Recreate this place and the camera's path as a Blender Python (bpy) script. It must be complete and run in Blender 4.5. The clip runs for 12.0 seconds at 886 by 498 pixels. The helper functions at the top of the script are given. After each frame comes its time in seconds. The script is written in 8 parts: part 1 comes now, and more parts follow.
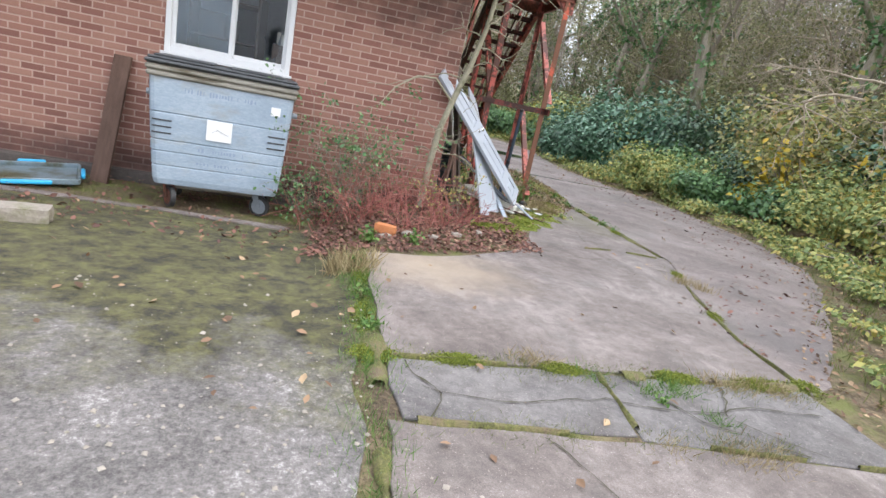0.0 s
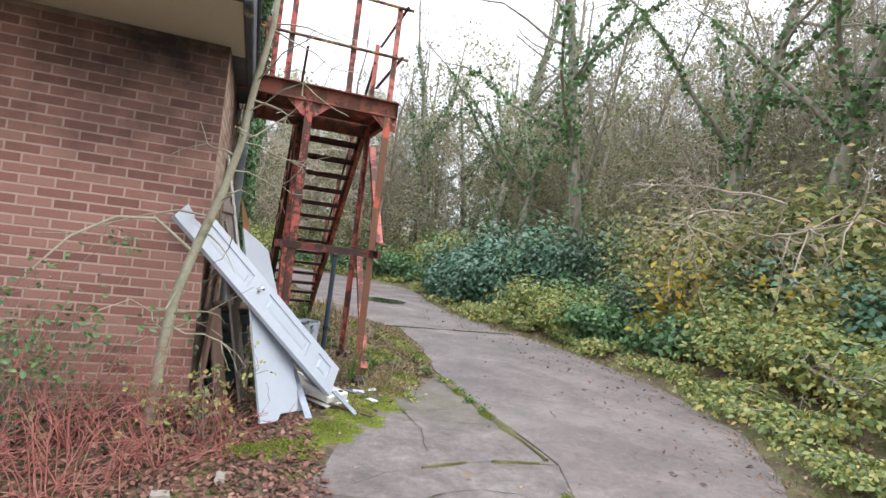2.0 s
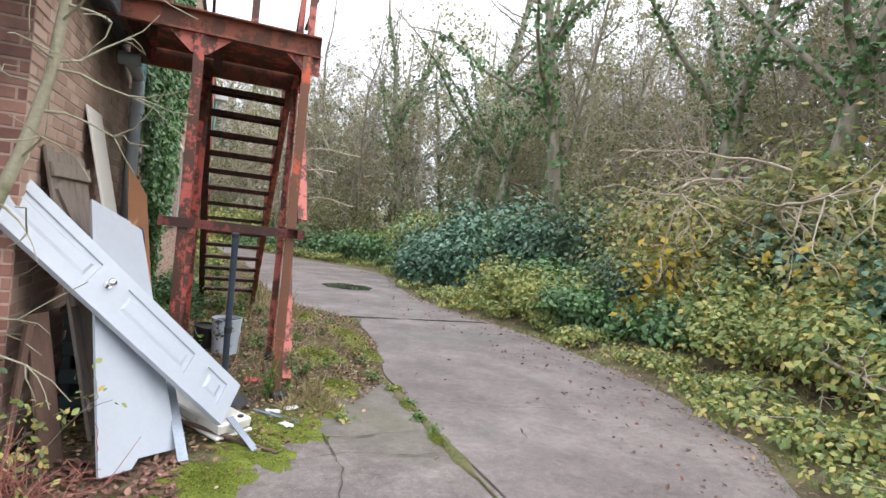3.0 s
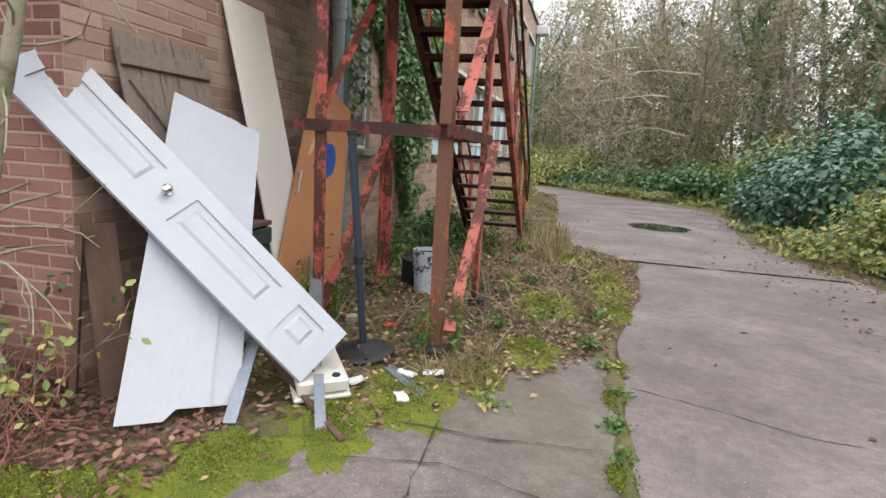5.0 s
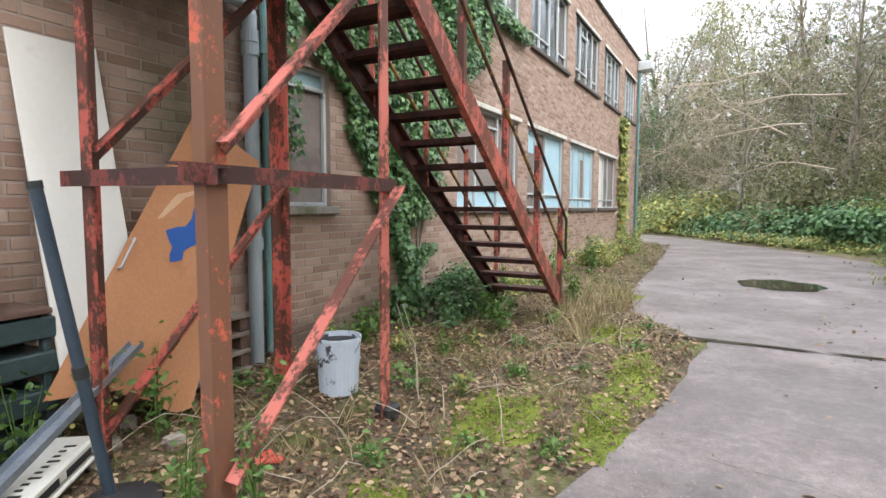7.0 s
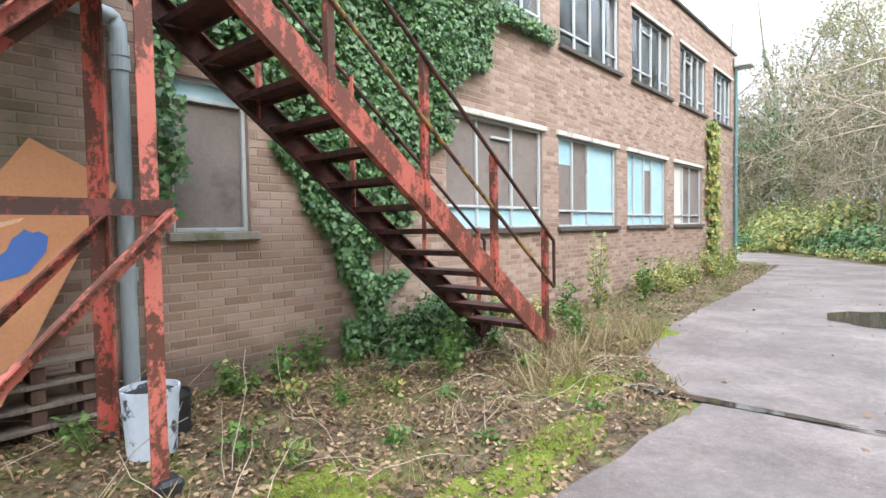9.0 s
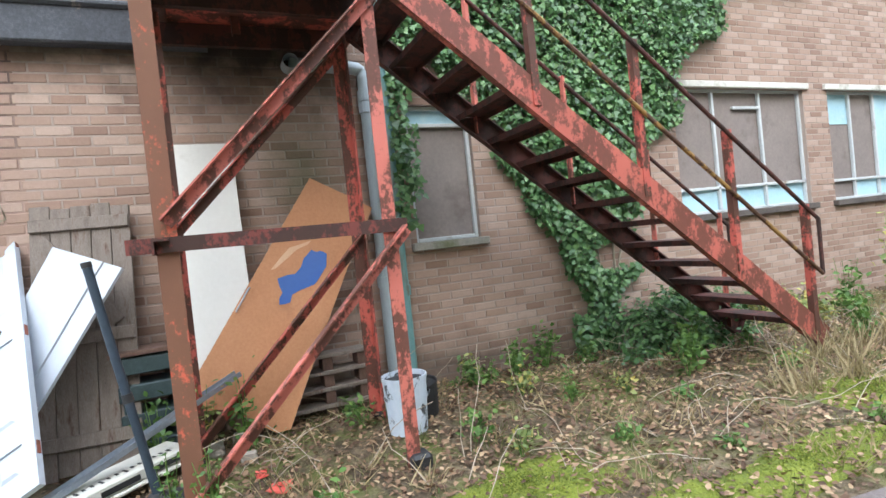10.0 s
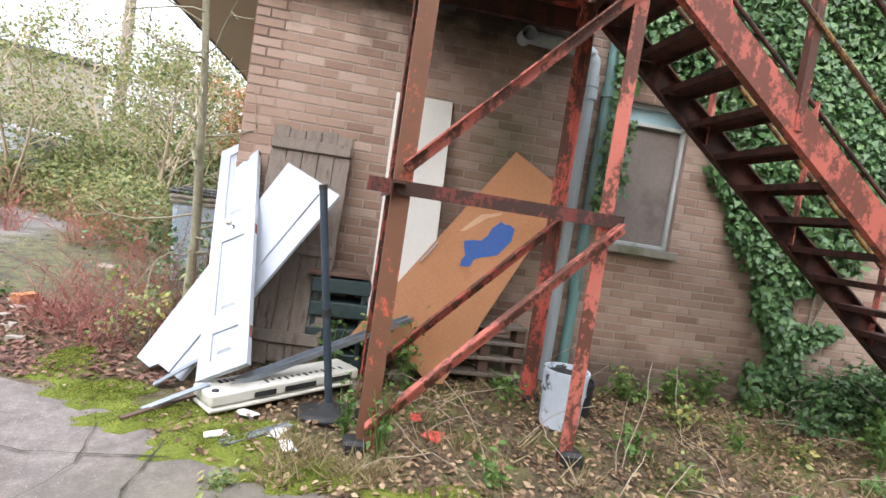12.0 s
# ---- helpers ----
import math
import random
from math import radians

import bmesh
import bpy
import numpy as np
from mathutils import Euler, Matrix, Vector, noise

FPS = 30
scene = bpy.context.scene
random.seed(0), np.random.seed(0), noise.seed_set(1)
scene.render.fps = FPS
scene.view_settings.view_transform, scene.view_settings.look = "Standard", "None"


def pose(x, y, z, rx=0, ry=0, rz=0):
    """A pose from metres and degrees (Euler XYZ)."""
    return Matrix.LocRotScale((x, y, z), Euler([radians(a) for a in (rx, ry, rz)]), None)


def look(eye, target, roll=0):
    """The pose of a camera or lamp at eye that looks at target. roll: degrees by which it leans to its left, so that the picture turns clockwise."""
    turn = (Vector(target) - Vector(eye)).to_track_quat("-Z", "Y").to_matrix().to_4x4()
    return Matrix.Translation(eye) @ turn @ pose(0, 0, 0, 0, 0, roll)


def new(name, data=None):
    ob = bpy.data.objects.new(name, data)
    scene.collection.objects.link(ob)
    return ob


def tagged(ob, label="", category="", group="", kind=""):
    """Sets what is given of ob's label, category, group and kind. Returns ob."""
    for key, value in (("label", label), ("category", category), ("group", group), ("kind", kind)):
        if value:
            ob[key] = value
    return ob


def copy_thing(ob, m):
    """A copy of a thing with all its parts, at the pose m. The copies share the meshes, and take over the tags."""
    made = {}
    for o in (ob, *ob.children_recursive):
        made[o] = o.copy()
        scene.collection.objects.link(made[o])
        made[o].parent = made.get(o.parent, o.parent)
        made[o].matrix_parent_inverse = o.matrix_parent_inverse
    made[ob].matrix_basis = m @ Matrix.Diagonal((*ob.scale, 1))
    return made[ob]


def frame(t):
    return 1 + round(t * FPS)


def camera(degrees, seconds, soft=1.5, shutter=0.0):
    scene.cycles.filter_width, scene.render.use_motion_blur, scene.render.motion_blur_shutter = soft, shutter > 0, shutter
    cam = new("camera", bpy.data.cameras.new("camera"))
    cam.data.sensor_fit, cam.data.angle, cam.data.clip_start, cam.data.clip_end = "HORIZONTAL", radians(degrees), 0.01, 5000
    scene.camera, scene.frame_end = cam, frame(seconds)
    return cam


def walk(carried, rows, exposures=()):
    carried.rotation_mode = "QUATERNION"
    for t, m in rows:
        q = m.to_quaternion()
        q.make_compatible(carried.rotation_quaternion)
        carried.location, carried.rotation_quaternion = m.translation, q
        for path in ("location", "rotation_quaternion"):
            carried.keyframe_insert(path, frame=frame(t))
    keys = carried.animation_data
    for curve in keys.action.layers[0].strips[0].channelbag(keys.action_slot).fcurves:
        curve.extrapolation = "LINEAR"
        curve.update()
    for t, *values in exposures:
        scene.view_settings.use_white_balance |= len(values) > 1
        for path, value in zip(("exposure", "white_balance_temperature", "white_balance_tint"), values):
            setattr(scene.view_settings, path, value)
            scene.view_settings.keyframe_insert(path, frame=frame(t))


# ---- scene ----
cam = camera(78.8, 12.0)
PATH = [
    (0, (0.944, 0.101, 1.329), (1.378, 1.98, 0.799), 11.7),
    (0.5, (1.412, 0.589, 1.366), (1.863, 2.498, 0.974), 7.8),
    (1, (1.833, 1.117, 1.424), (2.16, 3.075, 1.185), 3.8),
    (1.5, (2.259, 1.596, 1.483), (2.705, 3.543, 1.383), 5.4),
    (2, (2.578, 2.121, 1.514), (3.245, 4.007, 1.534), 7.0),
    (2.5, (2.965, 2.637, 1.5), (3.72, 4.489, 1.498), 6.3),
    (3, (3.343, 3.186, 1.516), (4.077, 5.046, 1.477), 6.0),
    (3.5, (3.764, 3.571, 1.509), (4.327, 5.486, 1.384), 8.3),
    (3.7, (3.888, 3.716, 1.5), (4.314, 5.662, 1.332), 9.2),
    (5.3, (4.866, 4.988, 1.259), (4.256, 6.856, 0.888), 0.6),
    (5.5, (5.0, 5.17, 1.264), (4.351, 7.019, 0.864), -0.6),
    (6, (5.328, 5.641, 1.261), (4.635, 7.457, 0.789), 0.8),
    (6.5, (5.509, 6.126, 1.309), (4.631, 7.9, 1.023), 2.2),
    (7, (5.71, 6.55, 1.298), (4.743, 8.293, 1.142), 0.2),
    (7.5, (5.945, 7.02, 1.318), (4.887, 8.71, 1.161), -1.8),
    (9.3, (6.695, 8.245, 1.304), (5.228, 9.604, 1.256), 0.4),
    (9.5, (6.738, 8.271, 1.301), (5.149, 9.484, 1.253), 0.7),
    (10, (6.821, 8.211, 1.316), (4.983, 8.998, 1.278), -6.0),
    (10.5, (6.766, 7.961, 1.344), (4.839, 8.495, 1.398), -5.0),
    (11, (6.734, 7.847, 1.357), (4.78, 8.264, 1.438), -0.5),
    (11.5, (6.707, 7.795, 1.343), (4.743, 8.172, 1.351), 5.5),
    (12, (6.697, 7.81, 1.317), (4.728, 8.137, 1.194), 8.7),
]
EXPOSURES = [(0, 1.45, 6400, 10), (3.5, 1.45, 6500, 10), (5.5, 1.25, 6850, 12), (6, 1.28, 6850, 12), (6.5, 1.58, 6600, 10), (7, 1.73, 6400, 9), (7.5, 1.93, 6250, 8), (9.5, 2.08, 6150, 8), (10.5, 1.98, 5900, 6), (11.5, 1.95, 6150, 8), (12, 1.93, 6450, 12)]
walk(cam, [(t, look(eye, target, roll)) for t, eye, target, roll in PATH], EXPOSURES)

# ---- light: an overcast late-autumn day ----
world = bpy.data.worlds.new("overcast_sky")
scene.world = world
world.use_nodes = True
wn, wl = world.node_tree.nodes, world.node_tree.links
wn.clear()
sky = wn.new("ShaderNodeTexSky")
sky.sky_type, sky.sun_disc = "NISHITA", False
sky.sun_elevation, sky.sun_rotation = radians(33), radians(112)
sky.dust_density, sky.air_density = 6.0, 1.0
veil = wn.new("ShaderNodeMix")
veil.data_type = "RGBA"
veil.inputs[0].default_value = 0.8
veil.inputs[7].default_value = (9.0, 9.5, 10.4, 1)
wl.new(sky.outputs[0], veil.inputs[6])
back = wn.new("ShaderNodeBackground")
back.inputs[1].default_value = 0.12
# an overcast sky is about three times as bright overhead as at the horizon
way, split, rise = wn.new("ShaderNodeTexCoord"), wn.new("ShaderNodeSeparateXYZ"), wn.new("ShaderNodeMapRange")
wl.new(way.outputs["Generated"], split.inputs[0])
wl.new(split.outputs[2], rise.inputs[0])
rise.inputs[3].default_value, rise.inputs[4].default_value = 0.46, 1.42
dome = wn.new("ShaderNodeVectorMath")
dome.operation = "SCALE"
wl.new(veil.outputs[2], dome.inputs[0])
wl.new(rise.outputs[0], dome.inputs["Scale"])
wl.new(dome.outputs[0], back.inputs[0])
wl.new(back.outputs[0], wn.new("ShaderNodeOutputWorld").inputs[0])
sun = new("sun", bpy.data.lights.new("sun", "SUN"))
sun.data.energy, sun.data.angle, sun.data.color = 1.2, radians(50), (1.0, 0.97, 0.93)
sun.matrix_world = look((20, 1, 12), (3, 8, 0))


# ---- materials ----
def nodes_of(name):
    m = bpy.data.materials.new(name)
    m.use_nodes = True
    return m, m.node_tree.nodes, m.node_tree.links, m.node_tree.nodes["Principled BSDF"]


def ramp(nd, stops):
    r = nd.new("ShaderNodeValToRGB")
    while len(r.color_ramp.elements) < len(stops):
        r.color_ramp.elements.new(0.5)
    for e, (p, c) in zip(r.color_ramp.elements, stops):
        e.position, e.color = p, (*c, 1)
    return r


def grey_ramp(nd, a, b):
    return ramp(nd, [(a, (0, 0, 0)), (b, (1, 1, 1))])


def mix(nd, ln, fac, a, b, mode="MIX"):
    """Mixes two colours (tuples or sockets) by a number or socket."""
    m = nd.new("ShaderNodeMix")
    m.data_type, m.blend_type = "RGBA", mode
    for i, v in ((0, fac), (6, a), (7, b)):
        if isinstance(v, (int, float)):
            m.inputs[i].default_value = v
        elif isinstance(v, tuple):
            m.inputs[i].default_value = (*v, 1)
        else:
            ln.new(v, m.inputs[i])
    return m.outputs[2]


def math_node(nd, ln, op, a, b=0.0, c=None):
    m = nd.new("ShaderNodeMath")
    m.operation = op
    for i, v in enumerate((a, b) if c is None else (a, b, c)):
        if isinstance(v, (int, float)):
            m.inputs[i].default_value = v
        else:
            ln.new(v, m.inputs[i])
    return m.outputs[0]


def position(nd):
    return nd.new("ShaderNodeNewGeometry").outputs["Position"]


def noise_tex(nd, ln, scale, detail=4.0, rough=0.6, vector=None):
    n = nd.new("ShaderNodeTexNoise")
    n.inputs["Scale"].default_value, n.inputs["Detail"].default_value, n.inputs["Roughness"].default_value = scale, detail, rough
    ln.new(vector if vector is not None else position(nd), n.inputs["Vector"])
    return n.outputs[0]


def stretch(nd, ln, sx, sy, sz, vector=None):
    m = nd.new("ShaderNodeMapping")
    m.inputs["Scale"].default_value = (sx, sy, sz)
    ln.new(vector if vector is not None else position(nd), m.inputs["Vector"])
    return m.outputs[0]


def bump(nd, ln, bsdf, height, strength=0.3, distance=0.01):
    b = nd.new("ShaderNodeBump")
    b.inputs["Strength"].default_value, b.inputs["Distance"].default_value = strength, distance
    ln.new(height, b.inputs["Height"])
    ln.new(b.outputs[0], bsdf.inputs["Normal"])


def surface(name, stops, big=2.0, fine=30.0, rough=0.8, metal=0.0, relief=0.3, depth=0.01, dirt=None, dirt_at=(0.55, 0.75), speck=0.5, streak=None, dirt_scale=3.0):
    """A two-scale surface: stops of colour by broad noise, fine grain over it, patches of dirt."""
    m, nd, ln, b = nodes_of(name)
    vec = stretch(nd, ln, *streak) if streak else None
    broad, grain = noise_tex(nd, ln, big, 5, 0.6, vec), noise_tex(nd, ln, fine, 4, 0.7, vec)
    r = ramp(nd, stops)
    ln.new(math_node(nd, ln, "ADD", math_node(nd, ln, "MULTIPLY", broad, 1 - speck), math_node(nd, ln, "MULTIPLY", grain, speck)), r.inputs[0])
    col = r.outputs[0]
    if dirt:
        g = grey_ramp(nd, *dirt_at)
        ln.new(noise_tex(nd, ln, dirt_scale, 6, 0.65, vec), g.inputs[0])
        col = mix(nd, ln, g.outputs[0], col, dirt)
    ln.new(col, b.inputs["Base Color"])
    b.inputs["Roughness"].default_value, b.inputs["Metallic"].default_value = rough, metal
    bump(nd, ln, b, grain, relief, depth)
    return m


def leafy(name, stops, rough=0.5, through_light=0.25, big=1.2):
    """Leaves: each takes its own colour, with broad drifts of tone between them."""
    m, nd, ln, b = nodes_of(name)
    geo = nd.new("ShaderNodeNewGeometry")
    r = ramp(nd, stops)
    v = math_node(nd, ln, "ADD", math_node(nd, ln, "MULTIPLY", geo.outputs["Random Per Island"], 0.65), math_node(nd, ln, "MULTIPLY", noise_tex(nd, ln, big, 3), 0.38))
    ln.new(v, r.inputs[0])
    ln.new(r.outputs[0], b.inputs["Base Color"])
    b.inputs["Roughness"].default_value = rough
    t = nd.new("ShaderNodeBsdfTranslucent")
    ln.new(r.outputs[0], t.inputs[0])
    s = nd.new("ShaderNodeMixShader")
    s.inputs[0].default_value = through_light
    ln.new(b.outputs[0], s.inputs[1])
    ln.new(t.outputs[0], s.inputs[2])
    ln.new(s.outputs[0], nd["Material Output"].inputs[0])
    return m


def brick_material(name, stops, tints):
    """Bricks that each take their own colour, then (centre, radii) patches: a sooty stain, dark bands under the canopy,
    and algae low down.
    """
    m, nd, ln, b = nodes_of(name)
    geo, info = nd.new("ShaderNodeNewGeometry"), nd.new("ShaderNodeObjectInfo")
    pick = math_node(nd, ln, "FRACT", math_node(nd, ln, "ADD", geo.outputs["Random Per Island"], info.outputs["Random"]))
    grain = noise_tex(nd, ln, 45, 5, 0.7)
    r = ramp(nd, stops)
    ln.new(math_node(nd, ln, "ADD", math_node(nd, ln, "MULTIPLY", pick, 0.75), math_node(nd, ln, "MULTIPLY", noise_tex(nd, ln, 1.3, 4), 0.25)), r.inputs[0])
    col = mix(nd, ln, math_node(nd, ln, "MULTIPLY", grain, 0.35), r.outputs[0], (0.09, 0.045, 0.035))
    col = stain(nd, ln, col, tints)
    ln.new(col, b.inputs["Base Color"])
    b.inputs["Roughness"].default_value = 0.88
    bump(nd, ln, b, grain, 0.5, 0.006)
    return m


def stain(nd, ln, col, tints):
    for centre, radii, colour, amount in tints:
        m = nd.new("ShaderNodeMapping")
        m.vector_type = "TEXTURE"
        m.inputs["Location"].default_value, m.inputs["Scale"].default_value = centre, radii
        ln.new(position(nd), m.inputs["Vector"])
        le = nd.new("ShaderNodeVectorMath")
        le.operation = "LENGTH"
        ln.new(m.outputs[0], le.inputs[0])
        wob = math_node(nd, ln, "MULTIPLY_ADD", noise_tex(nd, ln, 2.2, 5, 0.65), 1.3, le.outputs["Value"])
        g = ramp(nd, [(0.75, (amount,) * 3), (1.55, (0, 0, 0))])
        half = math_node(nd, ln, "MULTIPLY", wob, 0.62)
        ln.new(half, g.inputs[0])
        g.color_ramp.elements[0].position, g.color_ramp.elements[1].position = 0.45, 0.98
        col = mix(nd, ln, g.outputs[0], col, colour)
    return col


def mortar_material(name, c1, c2, tints):
    m, nd, ln, b = nodes_of(name)
    n = noise_tex(nd, ln, 9, 5)
    ln.new(stain(nd, ln, mix(nd, ln, n, c1, c2), tints), b.inputs["Base Color"])
    b.inputs["Roughness"].default_value = 0.95
    bump(nd, ln, b, noise_tex(nd, ln, 80, 4), 0.4, 0.004)
    return m


def flaking_paint(name, paint, paint2, rust, rust2, amount=0.5, rough=0.6):
    """Old paint that has flaked off rusty steel in long scabs."""
    m, nd, ln, b = nodes_of(name)
    v = stretch(nd, ln, 1, 1, 0.55)
    n1, n2 = noise_tex(nd, ln, 6, 6, 0.68, v), noise_tex(nd, ln, 28, 5, 0.7)
    g = grey_ramp(nd, 1 - amount - 0.02, 1 - amount + 0.03)
    ln.new(math_node(nd, ln, "ADD", math_node(nd, ln, "MULTIPLY", n1, 0.7), math_node(nd, ln, "MULTIPLY", n2, 0.3)), g.inputs[0])
    p = mix(nd, ln, noise_tex(nd, ln, 2.5), paint, paint2)
    q = mix(nd, ln, n2, rust, rust2)
    ln.new(mix(nd, ln, g.outputs[0], p, q), b.inputs["Base Color"])
    b.inputs["Roughness"].default_value = rough
    h = math_node(nd, ln, "SUBTRACT", math_node(nd, ln, "MULTIPLY", n2, 0.4), math_node(nd, ln, "MULTIPLY", g.outputs[0], 0.5))
    bump(nd, ln, b, h, 0.5, 0.004)
    return m


def paving(name, stops, big, rough, stains):
    """Worn concrete: exposed aggregate, broad damp drifts, and stains with a place of their own."""
    m, nd, ln, b = nodes_of(name)
    broad, mid, grit = noise_tex(nd, ln, big, 6, 0.7), noise_tex(nd, ln, 14, 6, 0.75), noise_tex(nd, ln, 130, 4, 0.8)
    v = math_node(nd, ln, "ADD", math_node(nd, ln, "MULTIPLY", broad, 0.4), math_node(nd, ln, "MULTIPLY", mid, 0.28))
    v = math_node(nd, ln, "ADD", v, math_node(nd, ln, "MULTIPLY", grit, 0.32))
    r = ramp(nd, stops)
    ln.new(v, r.inputs[0])
    damp = grey_ramp(nd, 0.5, 0.66)
    ln.new(noise_tex(nd, ln, big * 1.7, 7, 0.72), damp.inputs[0])
    col = mix(nd, ln, math_node(nd, ln, "MULTIPLY", damp.outputs[0], 0.55), r.outputs[0], (0.095, 0.082, 0.075))
    pit = grey_ramp(nd, 0.66, 0.7)
    ln.new(noise_tex(nd, ln, 70, 3, 0.6), pit.inputs[0])
    col = mix(nd, ln, math_node(nd, ln, "MULTIPLY", pit.outputs[0], 0.6), col, (0.045, 0.04, 0.036))
    chip = grey_ramp(nd, 0.68, 0.71)
    ln.new(noise_tex(nd, ln, 95, 2, 0.5), chip.inputs[0])
    col = mix(nd, ln, math_node(nd, ln, "MULTIPLY", chip.outputs[0], 0.7), col, (0.42, 0.38, 0.34))
    ln.new(stain(nd, ln, col, stains), b.inputs["Base Color"])
    wet = ramp(nd, [(0.4, (rough,) * 3), (0.7, (rough * 0.72,) * 3)])
    ln.new(broad, wet.inputs[0])
    ln.new(wet.outputs[0], b.inputs["Roughness"])
    bump(nd, ln, b, math_node(nd, ln, "ADD", grit, math_node(nd, ln, "MULTIPLY", mid, 0.8)), 0.45, 0.006)
    return m


def yard_material():
    """Gritty tarmac that turns mossy towards the building."""
    m, nd, ln, b = nodes_of("mossy_tarmac")
    grit, fine, broad = noise_tex(nd, ln, 38, 5, 0.8), noise_tex(nd, ln, 160, 3, 0.8), noise_tex(nd, ln, 1.4, 5)
    r = ramp(nd, [(0.36, (0.055, 0.05, 0.047)), (0.47, (0.14, 0.127, 0.12)), (0.56, (0.22, 0.2, 0.19)), (0.64, (0.45, 0.42, 0.4))])
    ln.new(math_node(nd, ln, "ADD", math_node(nd, ln, "MULTIPLY", grit, 0.6), math_node(nd, ln, "MULTIPLY", broad, 0.4)), r.inputs[0])
    sx = nd.new("ShaderNodeSeparateXYZ")
    ln.new(position(nd), sx.inputs[0])
    edge = math_node(nd, ln, "MULTIPLY_ADD", sx.outputs[1], 0.4, -0.6)
    edge = math_node(nd, ln, "ADD", edge, math_node(nd, ln, "MULTIPLY_ADD", noise_tex(nd, ln, 1.1, 6, 0.7), 1.6, -0.95))
    g = grey_ramp(nd, 0.05, 0.4)
    ln.new(edge, g.inputs[0])
    blot = grey_ramp(nd, 0.4, 0.62)
    ln.new(noise_tex(nd, ln, 6, 8, 0.8), blot.inputs[0])
    moss = mix(nd, ln, blot.outputs[0], (0.025, 0.022, 0.014), (0.14, 0.132, 0.045))
    ln.new(mix(nd, ln, math_node(nd, ln, "MULTIPLY", g.outputs[0], 0.94), r.outputs[0], moss), b.inputs["Base Color"])
    b.inputs["Roughness"].default_value = 0.9
    bump(nd, ln, b, math_node(nd, ln, "ADD", grit, math_node(nd, ln, "MULTIPLY", fine, 0.4)), 0.8, 0.015)
    return m


# Sooty stain near the corner, dark band under the soffit, algae low down.
SOOT_BANDS_FRONT = [((1.85, 6.83, 3.1), (1.65, 1.0, 1.65), (0.012, 0.011, 0.012), 0.95), ((-2, 6.83, 3.0), (8, 1.0, 0.22), (0.03, 0.022, 0.02), 0.6), ((0, 6.83, -0.1), (9, 1.0, 0.36), (0.05, 0.03, 0.028), 0.85)]
# Soot under the deck, green stain, dark band under the canopy, algae low down.
SOOT_BANDS_SIDE = [((2.24, 8.6, 3.05), (1.0, 2.0, 0.7), (0.014, 0.012, 0.012), 0.92), ((2.24, 9.0, 2.0), (1.0, 0.45, 0.75), (0.06, 0.075, 0.025), 0.6), ((2.24, 7.2, 3.0), (1, 1.0, 0.16), (0.02, 0.017, 0.016), 0.85), ((2.24, 10.5, 0.1), (1.0, 5, 0.4), (0.05, 0.04, 0.03), 0.7)]
M_BRICK = brick_material("red_brick", [(0.0, (0.2, 0.09, 0.07)), (0.35, (0.29, 0.135, 0.105)), (0.65, (0.35, 0.175, 0.135)), (1.0, (0.42, 0.24, 0.185))], SOOT_BANDS_FRONT)
M_MORTAR = mortar_material("pink_mortar", (0.5, 0.36, 0.3), (0.4, 0.27, 0.225), SOOT_BANDS_FRONT)
M_BRICK2 = brick_material("brown_brick", [(0.0, (0.22, 0.132, 0.1)), (0.3, (0.34, 0.228, 0.175)), (0.7, (0.435, 0.31, 0.248)), (1.0, (0.52, 0.4, 0.33))], SOOT_BANDS_SIDE)
M_MORTAR2 = mortar_material("buff_mortar", (0.4, 0.325, 0.28), (0.31, 0.245, 0.21), SOOT_BANDS_SIDE)
M_CONCRETE = paving("old_concrete", [(0.41, (0.1, 0.081, 0.073)), (0.5, (0.164, 0.135, 0.123)), (0.59, (0.265, 0.228, 0.21))], 1.3, 0.9, [((1.85, 4.25, 0), (1.05, 0.75, 1.0), (0.33, 0.262, 0.195), 0.85), ((4.6, 7.4, 0), (0.9, 1.2, 1.0), (0.13, 0.12, 0.07), 0.6)])
M_WORN = paving("dark_worn_concrete", [(0.41, (0.08, 0.072, 0.07)), (0.5, (0.135, 0.122, 0.118)), (0.59, (0.21, 0.192, 0.183))], 1.8, 0.9, [])
M_ROAD = paving("worn_road", [(0.41, (0.1, 0.077, 0.07)), (0.5, (0.167, 0.133, 0.123)), (0.59, (0.26, 0.212, 0.195))], 0.8, 0.66, [((4.6, 3.6, 0), (0.9, 0.9, 1.0), (0.09, 0.082, 0.08), 0.55), ((6.9, 10.8, 0), (2.2, 0.9, 1.0), (0.1, 0.088, 0.08), 0.5)])
M_YARD = yard_material()
M_GROUND = surface("leafy_soil", [(0.36, (0.045, 0.032, 0.021)), (0.5, (0.125, 0.09, 0.053)), (0.64, (0.24, 0.18, 0.11))], 2.5, 40, 0.95, relief=0.9, depth=0.03, dirt=(0.14, 0.15, 0.04), dirt_at=(0.46, 0.62), dirt_scale=1.7)
M_MOSS = surface("yellow_moss", [(0.3, (0.075, 0.095, 0.012)), (0.5, (0.165, 0.2, 0.02)), (0.72, (0.29, 0.32, 0.04))], 5, 70, 0.95, relief=1.0, depth=0.02, dirt=(0.09, 0.07, 0.03), dirt_at=(0.6, 0.75), dirt_scale=9)
M_MOSSDIRT = surface("moss_and_soil", [(0.35, (0.05, 0.045, 0.025)), (0.5, (0.13, 0.13, 0.04)), (0.66, (0.25, 0.25, 0.07))], 4, 60, 0.95, relief=0.9, depth=0.02, dirt=(0.16, 0.12, 0.075), dirt_at=(0.48, 0.62), dirt_scale=4)
